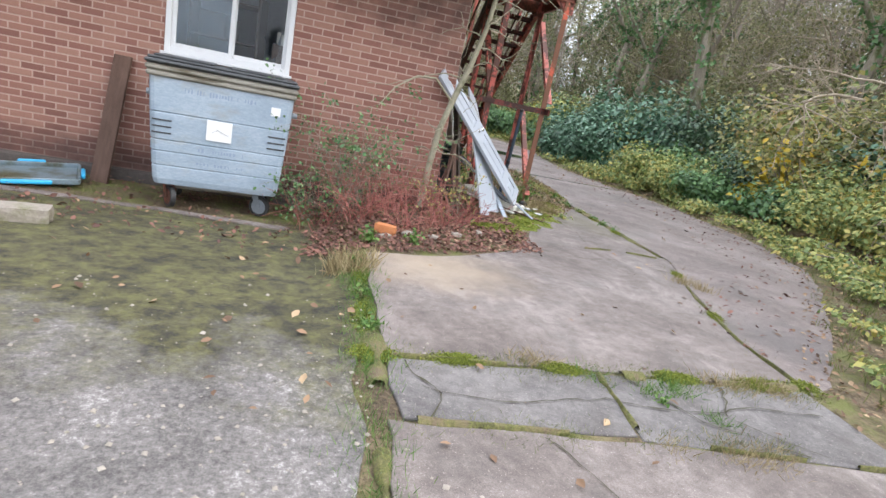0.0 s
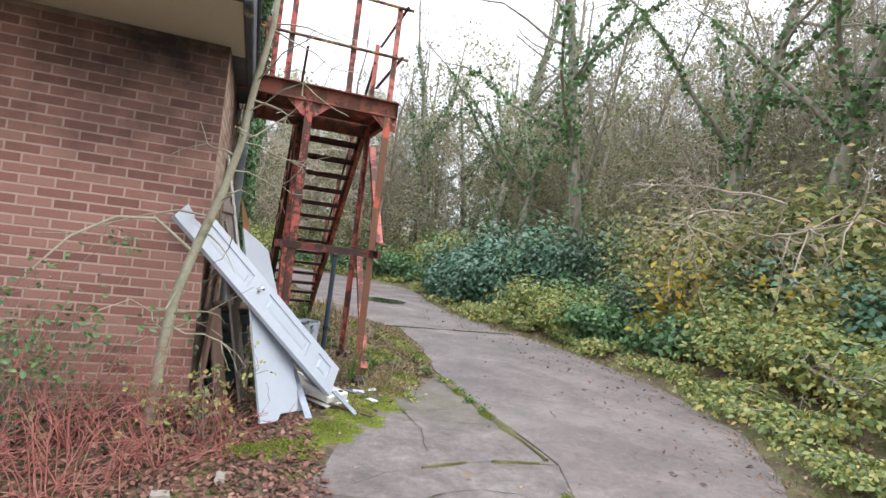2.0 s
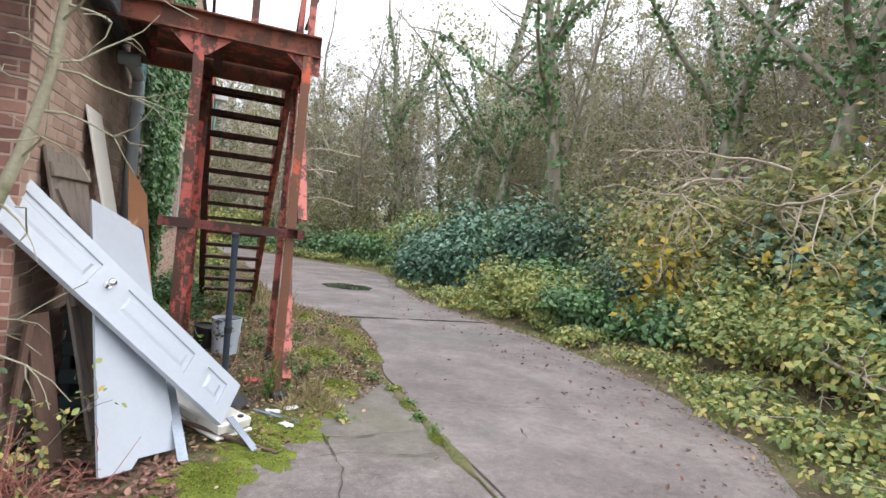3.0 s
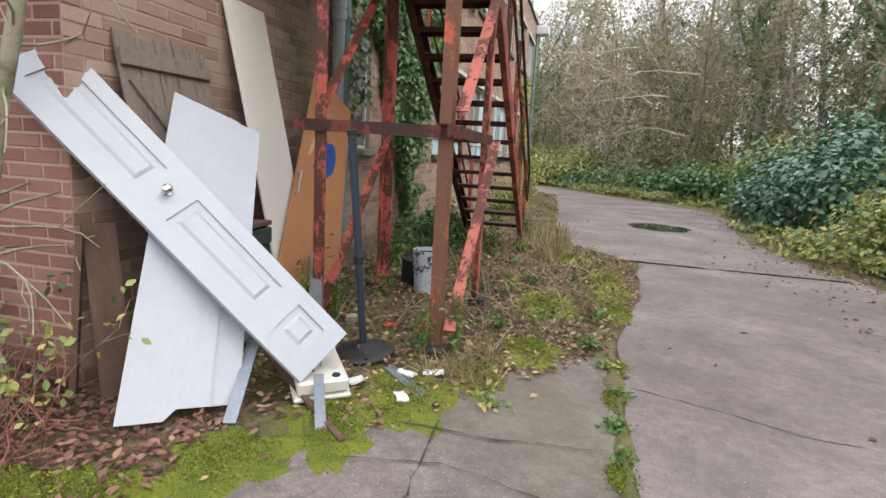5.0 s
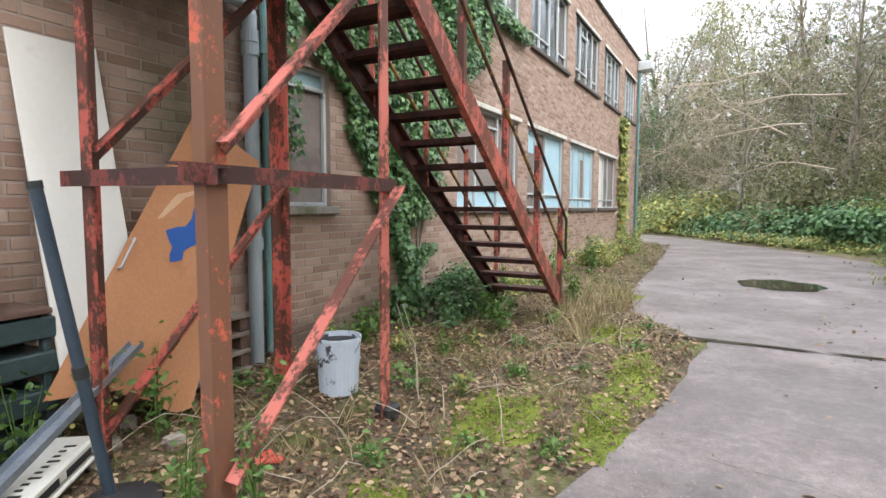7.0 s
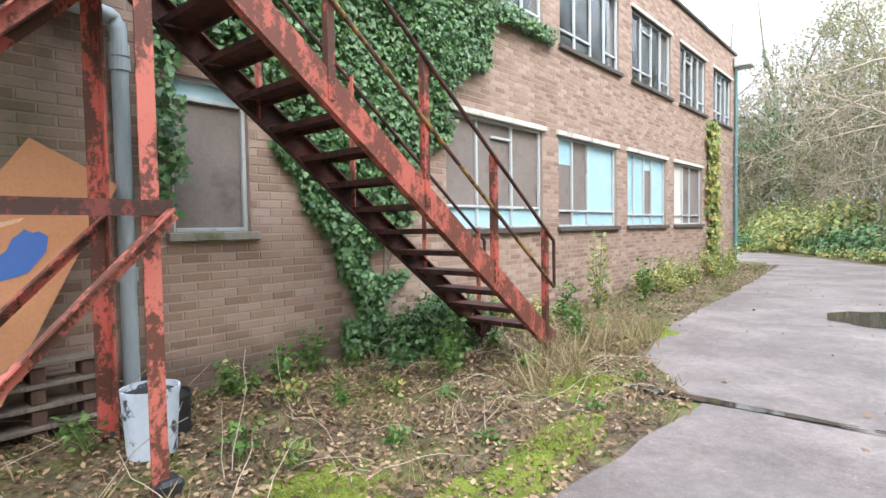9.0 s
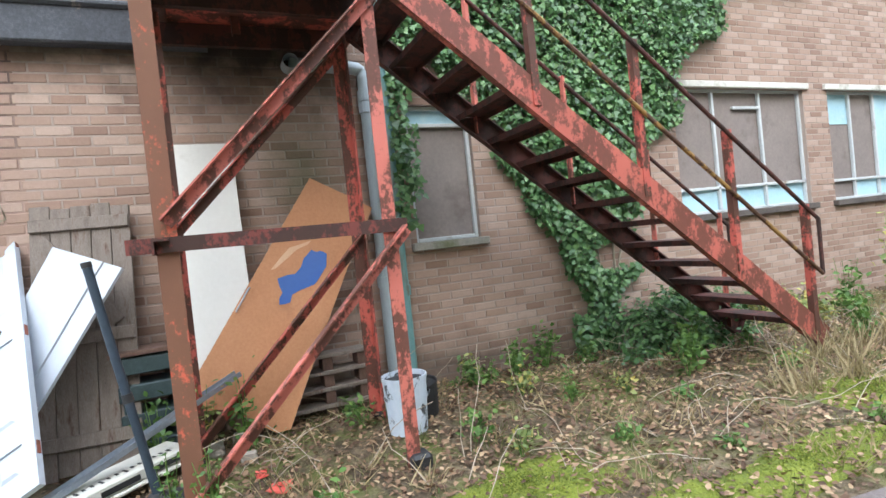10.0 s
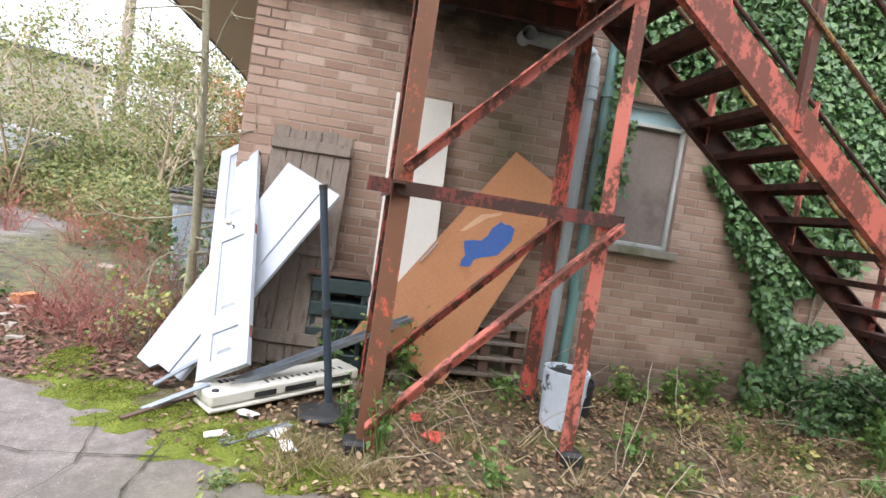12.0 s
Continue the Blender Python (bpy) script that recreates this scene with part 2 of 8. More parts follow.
M_SOFFIT = surface("tan_render", [(0.3, (0.42, 0.36, 0.26)), (0.6, (0.5, 0.43, 0.32)), (0.8, (0.56, 0.49, 0.38))], 1.0, 60, 0.9, relief=0.1, dirt=(0.1, 0.08, 0.06), dirt_at=(0.68, 0.74), dirt_scale=1.3)
M_FELT = surface("roofing_felt", [(0.3, (0.02, 0.022, 0.027)), (0.55, (0.06, 0.065, 0.078)), (0.75, (0.13, 0.135, 0.15))], 2, 50, 0.8, relief=0.4, dirt=(0.3, 0.26, 0.2), dirt_at=(0.62, 0.68), dirt_scale=2.6)
M_WHITE = surface("white_gloss_paint", [(0.2, (0.36, 0.39, 0.44)), (0.8, (0.44, 0.47, 0.52))], 2, 20, 0.35, relief=0.05, dirt=(0.5, 0.48, 0.44), dirt_at=(0.68, 0.8), dirt_scale=4)
M_PVC = surface("white_window_plastic", [(0.2, (0.66, 0.67, 0.69)), (0.8, (0.76, 0.76, 0.77))], 2, 20, 0.4, relief=0.03, dirt=(0.45, 0.45, 0.42), dirt_at=(0.65, 0.8))
M_BOARD = surface("off_white_board", [(0.2, (0.6, 0.58, 0.54)), (0.8, (0.7, 0.68, 0.64))], 1.5, 30, 0.6, relief=0.06, dirt=(0.42, 0.38, 0.32), dirt_at=(0.6, 0.8), dirt_scale=1.5)
M_RED = flaking_paint("flaking_red_paint", (0.5, 0.115, 0.085), (0.4, 0.08, 0.06), (0.05, 0.024, 0.018), (0.12, 0.045, 0.028), 0.53)
M_RED2 = flaking_paint("salmon_red_paint", (0.58, 0.18, 0.14), (0.47, 0.12, 0.09), (0.08, 0.033, 0.024), (0.17, 0.06, 0.04), 0.5)
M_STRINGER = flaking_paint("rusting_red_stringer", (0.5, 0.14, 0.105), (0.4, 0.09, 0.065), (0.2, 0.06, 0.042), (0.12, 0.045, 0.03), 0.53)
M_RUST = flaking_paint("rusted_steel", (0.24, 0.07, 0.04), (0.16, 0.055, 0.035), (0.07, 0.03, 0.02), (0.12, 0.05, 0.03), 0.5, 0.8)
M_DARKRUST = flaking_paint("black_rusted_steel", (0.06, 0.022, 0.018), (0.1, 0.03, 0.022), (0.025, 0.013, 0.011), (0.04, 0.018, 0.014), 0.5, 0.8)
M_TIE = flaking_paint("dark_red_rusted_tie", (0.2, 0.045, 0.035), (0.12, 0.03, 0.025), (0.035, 0.016, 0.013), (0.06, 0.025, 0.018), 0.54, 0.75)
M_POSTA = flaking_paint("brown_rusted_post", (0.2, 0.085, 0.045), (0.14, 0.065, 0.04), (0.62, 0.13, 0.07), (0.5, 0.1, 0.055), 0.445, 0.75)
M_RAIL = flaking_paint("yellow_rusted_rail", (0.35, 0.2, 0.05), (0.22, 0.12, 0.04), (0.06, 0.03, 0.02), (0.1, 0.045, 0.025), 0.52, 0.7)
M_OLDWOOD = surface("weathered_wood", [(0.3, (0.11, 0.085, 0.07)), (0.5, (0.2, 0.165, 0.14)), (0.7, (0.3, 0.26, 0.225))], 3, 40, 0.9, relief=0.6, depth=0.006, streak=(6, 6, 0.6), dirt=(0.1, 0.055, 0.035), dirt_at=(0.55, 0.7))
M_BROWNWOOD = surface("brown_plank", [(0.3, (0.07, 0.04, 0.03)), (0.5, (0.12, 0.07, 0.052)), (0.7, (0.17, 0.105, 0.08))], 3, 40, 0.85, relief=0.5, streak=(6, 6, 0.6))
M_HARDBOARD = surface("orange_hardboard", [(0.3, (0.36, 0.16, 0.07)), (0.5, (0.43, 0.2, 0.095)), (0.7, (0.48, 0.24, 0.12))], 1.5, 45, 0.75, relief=0.12, dirt=(0.25, 0.1, 0.05), dirt_at=(0.62, 0.8), dirt_scale=2)
M_TORN = surface("torn_board_core", [(0.3, (0.5, 0.3, 0.18)), (0.7, (0.62, 0.42, 0.28))], 5, 50, 0.9, relief=0.3)
M_BLUEPAINT = surface("blue_paint", [(0.2, (0.008, 0.06, 0.26)), (0.8, (0.014, 0.095, 0.35))], 3, 30, 0.45, relief=0.1)
M_BIN = surface("faded_grey_blue_bin", [(0.3, (0.22, 0.285, 0.36)), (0.5, (0.3, 0.37, 0.45)), (0.7, (0.4, 0.465, 0.54))], 2.2, 25, 0.6, relief=0.1, streak=(1, 1, 2.5), dirt=(0.28, 0.29, 0.28), dirt_at=(0.52, 0.75), dirt_scale=2.6)
M_LID = surface("black_lid", [(0.3, (0.02, 0.021, 0.023)), (0.7, (0.07, 0.075, 0.08))], 3, 30, 0.5, relief=0.1)
M_FADED = surface("faded_blue_print", [(0.3, (0.2, 0.26, 0.36)), (0.7, (0.26, 0.32, 0.42))], 5, 60, 0.6, relief=0.05)
M_RIM = surface("dirty_rim", [(0.3, (0.2, 0.19, 0.165)), (0.7, (0.32, 0.3, 0.26))], 4, 40, 0.8, relief=0.2, streak=(0.6, 0.6, 4), dirt=(0.09, 0.075, 0.05), dirt_at=(0.5, 0.65))
M_BLACK = surface("black_rubber", [(0.3, (0.012, 0.012, 0.013)), (0.7, (0.03, 0.03, 0.032))], 5, 40, 0.6, relief=0.1, dirt=(0.08, 0.07, 0.055), dirt_at=(0.62, 0.75))
M_POLE = surface("blue_grey_pole", [(0.3, (0.02, 0.033, 0.05)), (0.7, (0.042, 0.06, 0.085))], 4, 40, 0.45, relief=0.1)
M_GALV = surface("galvanised_steel", [(0.3, (0.2, 0.23, 0.27)), (0.7, (0.36, 0.39, 0.43))], 6, 50, 0.45, metal=0.6, relief=0.1, dirt=(0.2, 0.16, 0.11), dirt_at=(0.6, 0.75))
M_PIPE = surface("grey_plastic_pipe", [(0.3, (0.27, 0.32, 0.35)), (0.7, (0.38, 0.43, 0.46))], 3, 30, 0.5, relief=0.05, streak=(3, 3, 0.4), dirt=(0.14, 0.17, 0.13), dirt_at=(0.58, 0.75))
M_TEAL = surface("teal_pipe", [(0.3, (0.1, 0.22, 0.23)), (0.7, (0.17, 0.31, 0.31))], 3, 30, 0.6, relief=0.1, streak=(3, 3, 0.4), dirt=(0.12, 0.1, 0.06), dirt_at=(0.55, 0.7))
M_CREAM = surface("cream_plastic", [(0.3, (0.58, 0.56, 0.5)), (0.7, (0.68, 0.66, 0.6))], 5, 40, 0.45, relief=0.05, dirt=(0.3, 0.26, 0.2), dirt_at=(0.62, 0.78), dirt_scale=6)
M_SILL = surface("stone_sill", [(0.3, (0.2, 0.185, 0.16)), (0.7, (0.34, 0.32, 0.28))], 4, 40, 0.9, relief=0.3, dirt=(0.1, 0.11, 0.05), dirt_at=(0.5, 0.7))
M_DARKSILL = surface("dark_sill", [(0.3, (0.06, 0.05, 0.045)), (0.7, (0.13, 0.11, 0.1))], 4, 40, 0.9, relief=0.3)
M_LINTEL = surface("pale_lintel", [(0.3, (0.5, 0.48, 0.44)), (0.7, (0.66, 0.64, 0.6))], 4, 40, 0.9, relief=0.2, dirt=(0.2, 0.17, 0.13), dirt_at=(0.55, 0.75))
M_GREYBOARD = surface("grey_brown_window_board", [(0.3, (0.17, 0.14, 0.13)), (0.7, (0.26, 0.22, 0.2))], 1.5, 30, 0.85, relief=0.1, dirt=(0.12, 0.09, 0.08), dirt_at=(0.55, 0.75), dirt_scale=2)
M_BLUEBOARD = surface("pale_blue_window_board", [(0.3, (0.32, 0.52, 0.62)), (0.7, (0.45, 0.63, 0.71))], 1.5, 30, 0.8, relief=0.1, dirt=(0.55, 0.62, 0.64), dirt_at=(0.55, 0.8), dirt_scale=2)
M_STEELWIN = surface("grey_steel_window", [(0.3, (0.42, 0.45, 0.46)), (0.7, (0.56, 0.58, 0.59))], 4, 40, 0.6, relief=0.1, dirt=(0.2, 0.15, 0.11), dirt_at=(0.62, 0.75))
M_INSIDE = surface("dim_plaster", [(0.3, (0.26, 0.29, 0.33)), (0.7, (0.4, 0.43, 0.47))], 0.7, 20, 0.9, relief=0.1)
M_BARK = surface("grey_brown_bark", [(0.3, (0.14, 0.118, 0.092)), (0.5, (0.25, 0.212, 0.168)), (0.72, (0.38, 0.335, 0.27))], 3, 30, 0.95, relief=0.7, streak=(2, 2, 0.5), dirt=(0.1, 0.11, 0.045), dirt_at=(0.5, 0.65), dirt_scale=2)
M_TWIG = surface("tan_twigs", [(0.3, (0.26, 0.2, 0.14)), (0.5, (0.37, 0.3, 0.22)), (0.72, (0.48, 0.41, 0.31))], 0.5, 30, 0.95, relief=0.3)
M_GREYTWIG = surface("grey_brown_twigs", [(0.3, (0.24, 0.2, 0.165)), (0.5, (0.34, 0.29, 0.24)), (0.72, (0.45, 0.39, 0.33))], 0.5, 30, 0.95, relief=0.3)
M_PALEBARK = surface("pale_green_bark", [(0.3, (0.2, 0.18, 0.12)), (0.5, (0.3, 0.28, 0.2)), (0.72, (0.4, 0.38, 0.28))], 4, 40, 0.9, relief=0.4, dirt=(0.13, 0.13, 0.07), dirt_at=(0.55, 0.7))
M_DEADWOOD = surface("bleached_dead_wood", [(0.3, (0.28, 0.22, 0.16)), (0.7, (0.5, 0.42, 0.33))], 4, 40, 0.9, relief=0.3)
M_REDSTEM = surface("red_stems", [(0.3, (0.19, 0.055, 0.045)), (0.5, (0.33, 0.11, 0.09)), (0.72, (0.45, 0.26, 0.2))], 4, 40, 0.6, relief=0.1)
M_HOLLY = leafy("holly_leaves", [(0.1, (0.025, 0.055, 0.03)), (0.5, (0.06, 0.12, 0.06)), (0.8, (0.13, 0.2, 0.11)), (0.97, (0.32, 0.38, 0.28))], 0.3, 0.1)
M_MOSSLEAF = leafy("moss_tufts", [(0.1, (0.07, 0.09, 0.015)), (0.5, (0.16, 0.195, 0.025)), (0.85, (0.29, 0.32, 0.05))], 0.9, 0.2, 3.0)
M_IVY = leafy("ivy_leaves", [(0.1, (0.03, 0.075, 0.025)), (0.45, (0.075, 0.165, 0.055)), (0.75, (0.14, 0.26, 0.09)), (0.95, (0.25, 0.37, 0.17))], 0.4, 0.2)
M_LAUREL = leafy("laurel_leaves", [(0.1, (0.03, 0.08, 0.045)), (0.5, (0.075, 0.17, 0.095)), (0.8, (0.15, 0.27, 0.17)), (0.95, (0.28, 0.4, 0.3))], 0.35, 0.12)
M_BRAMBLE = leafy("bramble_leaves", [(0.05, (0.09, 0.14, 0.05)), (0.35, (0.2, 0.27, 0.09)), (0.58, (0.34, 0.38, 0.13)), (0.75, (0.5, 0.45, 0.13)), (0.95, (0.55, 0.34, 0.12))], 0.55, 0.3)
M_YELLOW = leafy("yellow_autumn_leaves", [(0.1, (0.2, 0.17, 0.03)), (0.5, (0.5, 0.36, 0.03)), (0.9, (0.62, 0.42, 0.05))], 0.6, 0.4)
M_OLIVE = leafy("olive_autumn_leaves", [(0.1, (0.1, 0.115, 0.05)), (0.5, (0.21, 0.215, 0.1)), (0.9, (0.38, 0.34, 0.18))], 0.65, 0.48)
# Leaf colour paled and greyed to put distant haze into the foliage.
M_FARLEAF = leafy("haze_paled_leaves", [(0.1, (0.14, 0.155, 0.085)), (0.5, (0.28, 0.28, 0.16)), (0.9, (0.46, 0.42, 0.26))], 0.7, 0.48, 0.3)
M_OLIVEGREEN = leafy("feathery_green_leaves", [(0.1, (0.07, 0.1, 0.035)), (0.45, (0.15, 0.19, 0.07)), (0.75, (0.26, 0.27, 0.1)), (0.95, (0.36, 0.27, 0.1))], 0.6, 0.35)
M_HAZEL = leafy("hazel_autumn_leaves", [(0.05, (0.12, 0.16, 0.055)), (0.35, (0.26, 0.3, 0.1)), (0.62, (0.43, 0.4, 0.15)), (0.8, (0.52, 0.37, 0.15)), (0.95, (0.55, 0.31, 0.13))], 0.6, 0.4)
M_ORANGE = leafy("orange_autumn_leaves", [(0.1, (0.3, 0.13, 0.05)), (0.9, (0.55, 0.26, 0.11))], 0.6, 0.4)
M_WEED = leafy("green_weed", [(0.1, (0.04, 0.09, 0.02)), (0.5, (0.1, 0.2, 0.04)), (0.9, (0.22, 0.33, 0.09))], 0.5, 0.3)
M_STRAW = leafy("dry_grass", [(0.1, (0.16, 0.12, 0.06)), (0.5, (0.32, 0.25, 0.13)), (0.9, (0.46, 0.38, 0.22))], 0.8, 0.2)
M_GRASS = leafy("verge_grass", [(0.1, (0.06, 0.08, 0.02)), (0.5, (0.13, 0.16, 0.04)), (0.9, (0.26, 0.26, 0.09))], 0.7, 0.25)
M_LITTER = leafy("fallen_leaves", [(0.05, (0.05, 0.03, 0.02)), (0.35, (0.12, 0.068, 0.04)), (0.6, (0.25, 0.15, 0.087)), (0.82, (0.42, 0.295, 0.175)), (0.97, (0.6, 0.47, 0.29))], 0.75, 0.1, 0.6)
M_REDLITTER = leafy("red_brown_fallen_leaves", [(0.05, (0.045, 0.025, 0.02)), (0.4, (0.13, 0.06, 0.045)), (0.75, (0.24, 0.11, 0.08)), (0.95, (0.42, 0.28, 0.19))], 0.75, 0.1, 0.6)


def glass_material():
    m, nd, ln, b = nodes_of("dusty_glass")
    b.inputs["Base Color"].default_value = (0.78, 0.86, 0.92, 1)
    b.inputs["Transmission Weight"].default_value, b.inputs["IOR"].default_value = 1.0, 1.6
    g = ramp(nd, [(0.35, (0.02,) * 3), (0.8, (0.16,) * 3)])
    ln.new(noise_tex(nd, ln, 3, 5), g.inputs[0])
    ln.new(g.outputs[0], b.inputs["Roughness"])
    return m


M_GLASS = glass_material()


# ---- mesh helpers ----
def finish(name, me, material, parent=None, label=""):
    me.name = name
    if material and not me.materials:
        me.materials.append(material)
    ob = new(name, me)
    if parent:
        ob.parent = parent
    if label:
        ob["label"] = label
    return ob


def part(name, bm, material, parent=None, label="", smooth=False):
    me = bpy.data.meshes.new(name)
    bmesh.ops.recalc_face_normals(bm, faces=bm.faces)
    if smooth:
        for f in bm.faces:
            f.smooth = True
    bm.to_mesh(me)
    bm.free()
    return finish(name, me, material, parent, label)


def empty(name, m=None):
    ob = new(name)
    ob.empty_display_size = 0.1
    if m is not None:
        ob.matrix_world = m
    return ob


def np_mesh(name, verts, faces):
    """A mesh of faces that all have the same number of corners."""
    verts, faces = np.asarray(verts, dtype=np.float32), np.asarray(faces, dtype=np.int32)
    me = bpy.data.meshes.new(name)
    me.vertices.add(len(verts))
    me.vertices.foreach_set("co", verts.ravel())
    me.loops.add(faces.size)
    me.loops.foreach_set("vertex_index", faces.ravel())
    me.polygons.add(len(faces))
    me.polygons.foreach_set("loop_start", np.arange(len(faces), dtype=np.int32) * faces.shape[1])
    me.update(calc_edges=True)
    return me


def box(bm, lo, hi, bevel=0.0, m=None):
    """A box between two corners, with bevelled edges."""
    lo, hi = Vector(lo), Vector(hi)
    c, s = (lo + hi) / 2, hi - lo
    t = Matrix.Translation(c) @ Matrix.Diagonal((*s, 1))
    vs = bmesh.ops.create_cube(bm, size=1, matrix=t)["verts"]
    if bevel:
        es = list({e for v in vs for e in v.link_edges})
        vs = list({v for f in bmesh.ops.bevel(bm, geom=es, offset=bevel, segments=1, affect="EDGES")["faces"] for v in f.verts} | {v for v in vs if v.is_valid})
    if m is not None:
        bmesh.ops.transform(bm, matrix=m, verts=[v for v in vs if v.is_valid])
    return vs


def box_mesh(lo, hi, bevel=0.0):
    bm = bmesh.new()
    box(bm, lo, hi, bevel)
    return bm


def frame_along(p, q, up=(0, 0, 1)):
    """A matrix at p whose z runs to q and whose y leans to up."""
    z = (Vector(q) - Vector(p)).normalized()
    x = Vector(up).cross(z)
    x = x.normalized() if x.length > 1e-4 else Vector((1, 0, 0))
    y = z.cross(x)
    return Matrix(((x.x, y.x, z.x, p[0]), (x.y, y.y, z.y, p[1]), (x.z, y.z, z.z, p[2]), (0, 0, 0, 1)))


def beam(bm, p, q, profile, up=(0, 0, 1)):
    """Sweeps a closed profile of (x, y) points from p to q."""
    m = frame_along(p, q, up)
    n = (Vector(q) - Vector(p)).length
    a = [bm.verts.new(m @ Vector((x, y, 0))) for x, y in profile]
    b = [bm.verts.new(m @ Vector((x, y, n))) for x, y in profile]
    k = len(profile)
    for i in range(k):
        bm.faces.new((a[i], a[(i + 1) % k], b[(i + 1) % k], b[i]))
    bm.faces.new(a[::-1])
    bm.faces.new(b)


def angle_iron(w, h, t=0.01, sx=1, sy=1):
    return [(0, 0), (sx * w, 0), (sx * w, sy * t), (sx * t, sy * t), (sx * t, sy * h), (0, sy * h)]


def channel(w, h, t=0.012, s=1):
    return [(0, -h / 2), (s * w, -h / 2), (s * w, -h / 2 + t), (s * t, -h / 2 + t), (s * t, h / 2 - t), (s * w, h / 2 - t), (s * w, h / 2), (0, h / 2)]


def flat_bar(w, t):
    return [(-w / 2, -t / 2), (w / 2, -t / 2), (w / 2, t / 2), (-w / 2, t / 2)]


def tube_np(pts, radii, sides):
    """Verts and quads of a tapered tube along points."""
    pts = np.asarray(pts, dtype=float)
    d = np.gradient(pts, axis=0)
    d /= np.linalg.norm(d, axis=1)[:, None] + 1e-9
    ref = np.where(np.abs(d[:, 2:3]) < 0.9, np.array([[0, 0, 1.0]]), np.array([[1.0, 0, 0]]))
    ux = np.cross(ref, d)
    ux /= np.linalg.norm(ux, axis=1)[:, None] + 1e-9
    uy = np.cross(d, ux)
    a = np.arange(sides) * 2 * np.pi / sides
    r = np.asarray(radii, dtype=float)[:, None, None]
    v = pts[:, None, :] + r * (np.cos(a)[None, :, None] * ux[:, None, :] + np.sin(a)[None, :, None] * uy[:, None, :])
    n = len(pts)
    i = np.arange(n - 1)[:, None] * sides
    j, k = np.arange(sides)[None, :], (np.arange(sides)[None, :] + 1) % sides
    f = np.stack([i + j, i + k, i + sides + k, i + sides + j], -1).reshape(-1, 4)
    return v.reshape(-1, 3), f


def join_np(pieces):
    vs, fs, n = [], [], 0
    for v, f in pieces:
        vs.append(v)
        fs.append(f + n)
        n += len(v)
    return np.concatenate(vs), np.concatenate(fs)


def tubes(name, lines, material, parent=None, sides=5, label="", smooth=True):
    """One mesh of tapered tubes: lines of (points, radii)."""
    me = np_mesh(name, *join_np([tube_np(p, r, sides) for p, r in lines]))
    if smooth:
        me.polygons.foreach_set("use_smooth", np.ones(len(me.polygons), dtype=bool))
    return finish(name, me, material, parent, label)


def rod(bm, p, q, r, sides=10):
    m = frame_along(p, q)
    n = (Vector(q) - Vector(p)).length
    bmesh.ops.create_cone(bm, cap_ends=True, segments=sides, radius1=r, radius2=r, depth=n, matrix=m @ Matrix.Translation((0, 0, n / 2)))


LEAF = np.array([(0, 0, 0), (0.3, 0.4, 0.06), (0.2, 0.75, 0.05), (0, 1, -0.05), (-0.2, 0.75, 0.05), (-0.3, 0.4, 0.06)])
IVY = np.array([(0, 0, 0), (0.52, 0.1, 0.06), (0.33, 0.52, 0.05), (0, 1, -0.08), (-0.33, 0.52, 0.05), (-0.52, 0.1, 0.06)])
QUAD = np.array([(0, 0, 0), (0.33, 0.48, 0.07), (0, 1, -0.04), (-0.33, 0.48, 0.07)])
BLADE = np.array([(-0.03, 0, 0), (0.03, 0, 0), (0.028, 0.4, 0.05), (0.012, 1, 0.3), (-0.005, 1, 0.3), (-0.028, 0.4, 0.05)])


def leaves_np(rng, at, facing, size, shape=LEAF, wild=0.6, hang=0.0):
    """Leaves at points, facing along normals (or any way), each with its own turn, as two folded quads."""
    n = len(at)
    nrm = rng.normal(size=(n, 3)) * wild + (0 if facing is None else np.asarray(facing))
    nrm /= np.linalg.norm(nrm, axis=1)[:, None] + 1e-9
    t = rng.normal(size=(n, 3)) + np.array([0, 0, -hang])
    t -= (t * nrm).sum(1)[:, None] * nrm
    t /= np.linalg.norm(t, axis=1)[:, None] + 1e-9
    s = np.cross(t, nrm)
    L = shape[None] * (size * rng.uniform(0.6, 1.3, n))[:, None, None]
    v = at[:, None, :] + L[..., 0:1] * s[:, None] + L[..., 1:2] * t[:, None] + L[..., 2:3] * nrm[:, None]
    b = np.arange(n)[:, None] * len(shape)
    if shape is QUAD:
        f = b[:, None] + np.arange(4)
    elif shape is BLADE:
        f = np.stack([b + np.array([0, 1, 2, 5]), b + np.array([5, 2, 3, 4])], 1)
    else:
        f = np.stack([b + np.array([0, 1, 2, 3]), b + np.array([0, 3, 4, 5])], 1)
    return v.reshape(-1, 3), f.reshape(-1, 4)


def leaf_mesh(name, pieces, material, parent=None, label=""):
    return finish(name, np_mesh(name, *join_np(pieces)), material, parent, label)


# ---- lie of the land ----
ROAD_R = [(-30, 4.2), (1.5, 4.2), (2.8, 4.45), (3.6, 5.3), (4.4, 6.05), (5.4, 7.0), (6.4, 7.75), (8.2, 8.3), (10.3, 8.4), (12.4, 8.15), (14, 7.9), (16, 7.75), (18, 8.0), (20, 8.4), (23, 8.7), (40, 8.7)]


def road_right(y):
    return np.interp(y, [a for a, b in ROAD_R], [b for a, b in ROAD_R])


def past_bend(x, y):
    """How far a place lies past the outer line of the bend."""
    return np.clip((y - 24.6 - 1.7 * np.clip(8.2 - x, 0, 6) - 0.5 * np.clip(2.2 - x, 0, 30)) / 1.9, 0, None)


def yard_dip(x, y):
    """How far the yard falls away towards the foot of the front wall."""
    x, y = np.asarray(x, dtype=float), np.asarray(y, dtype=float)
    return -0.24 * np.clip((y - 2.6) / 3.0, 0, 1) * np.clip((1.35 - x) / 0.5, 0, 1)


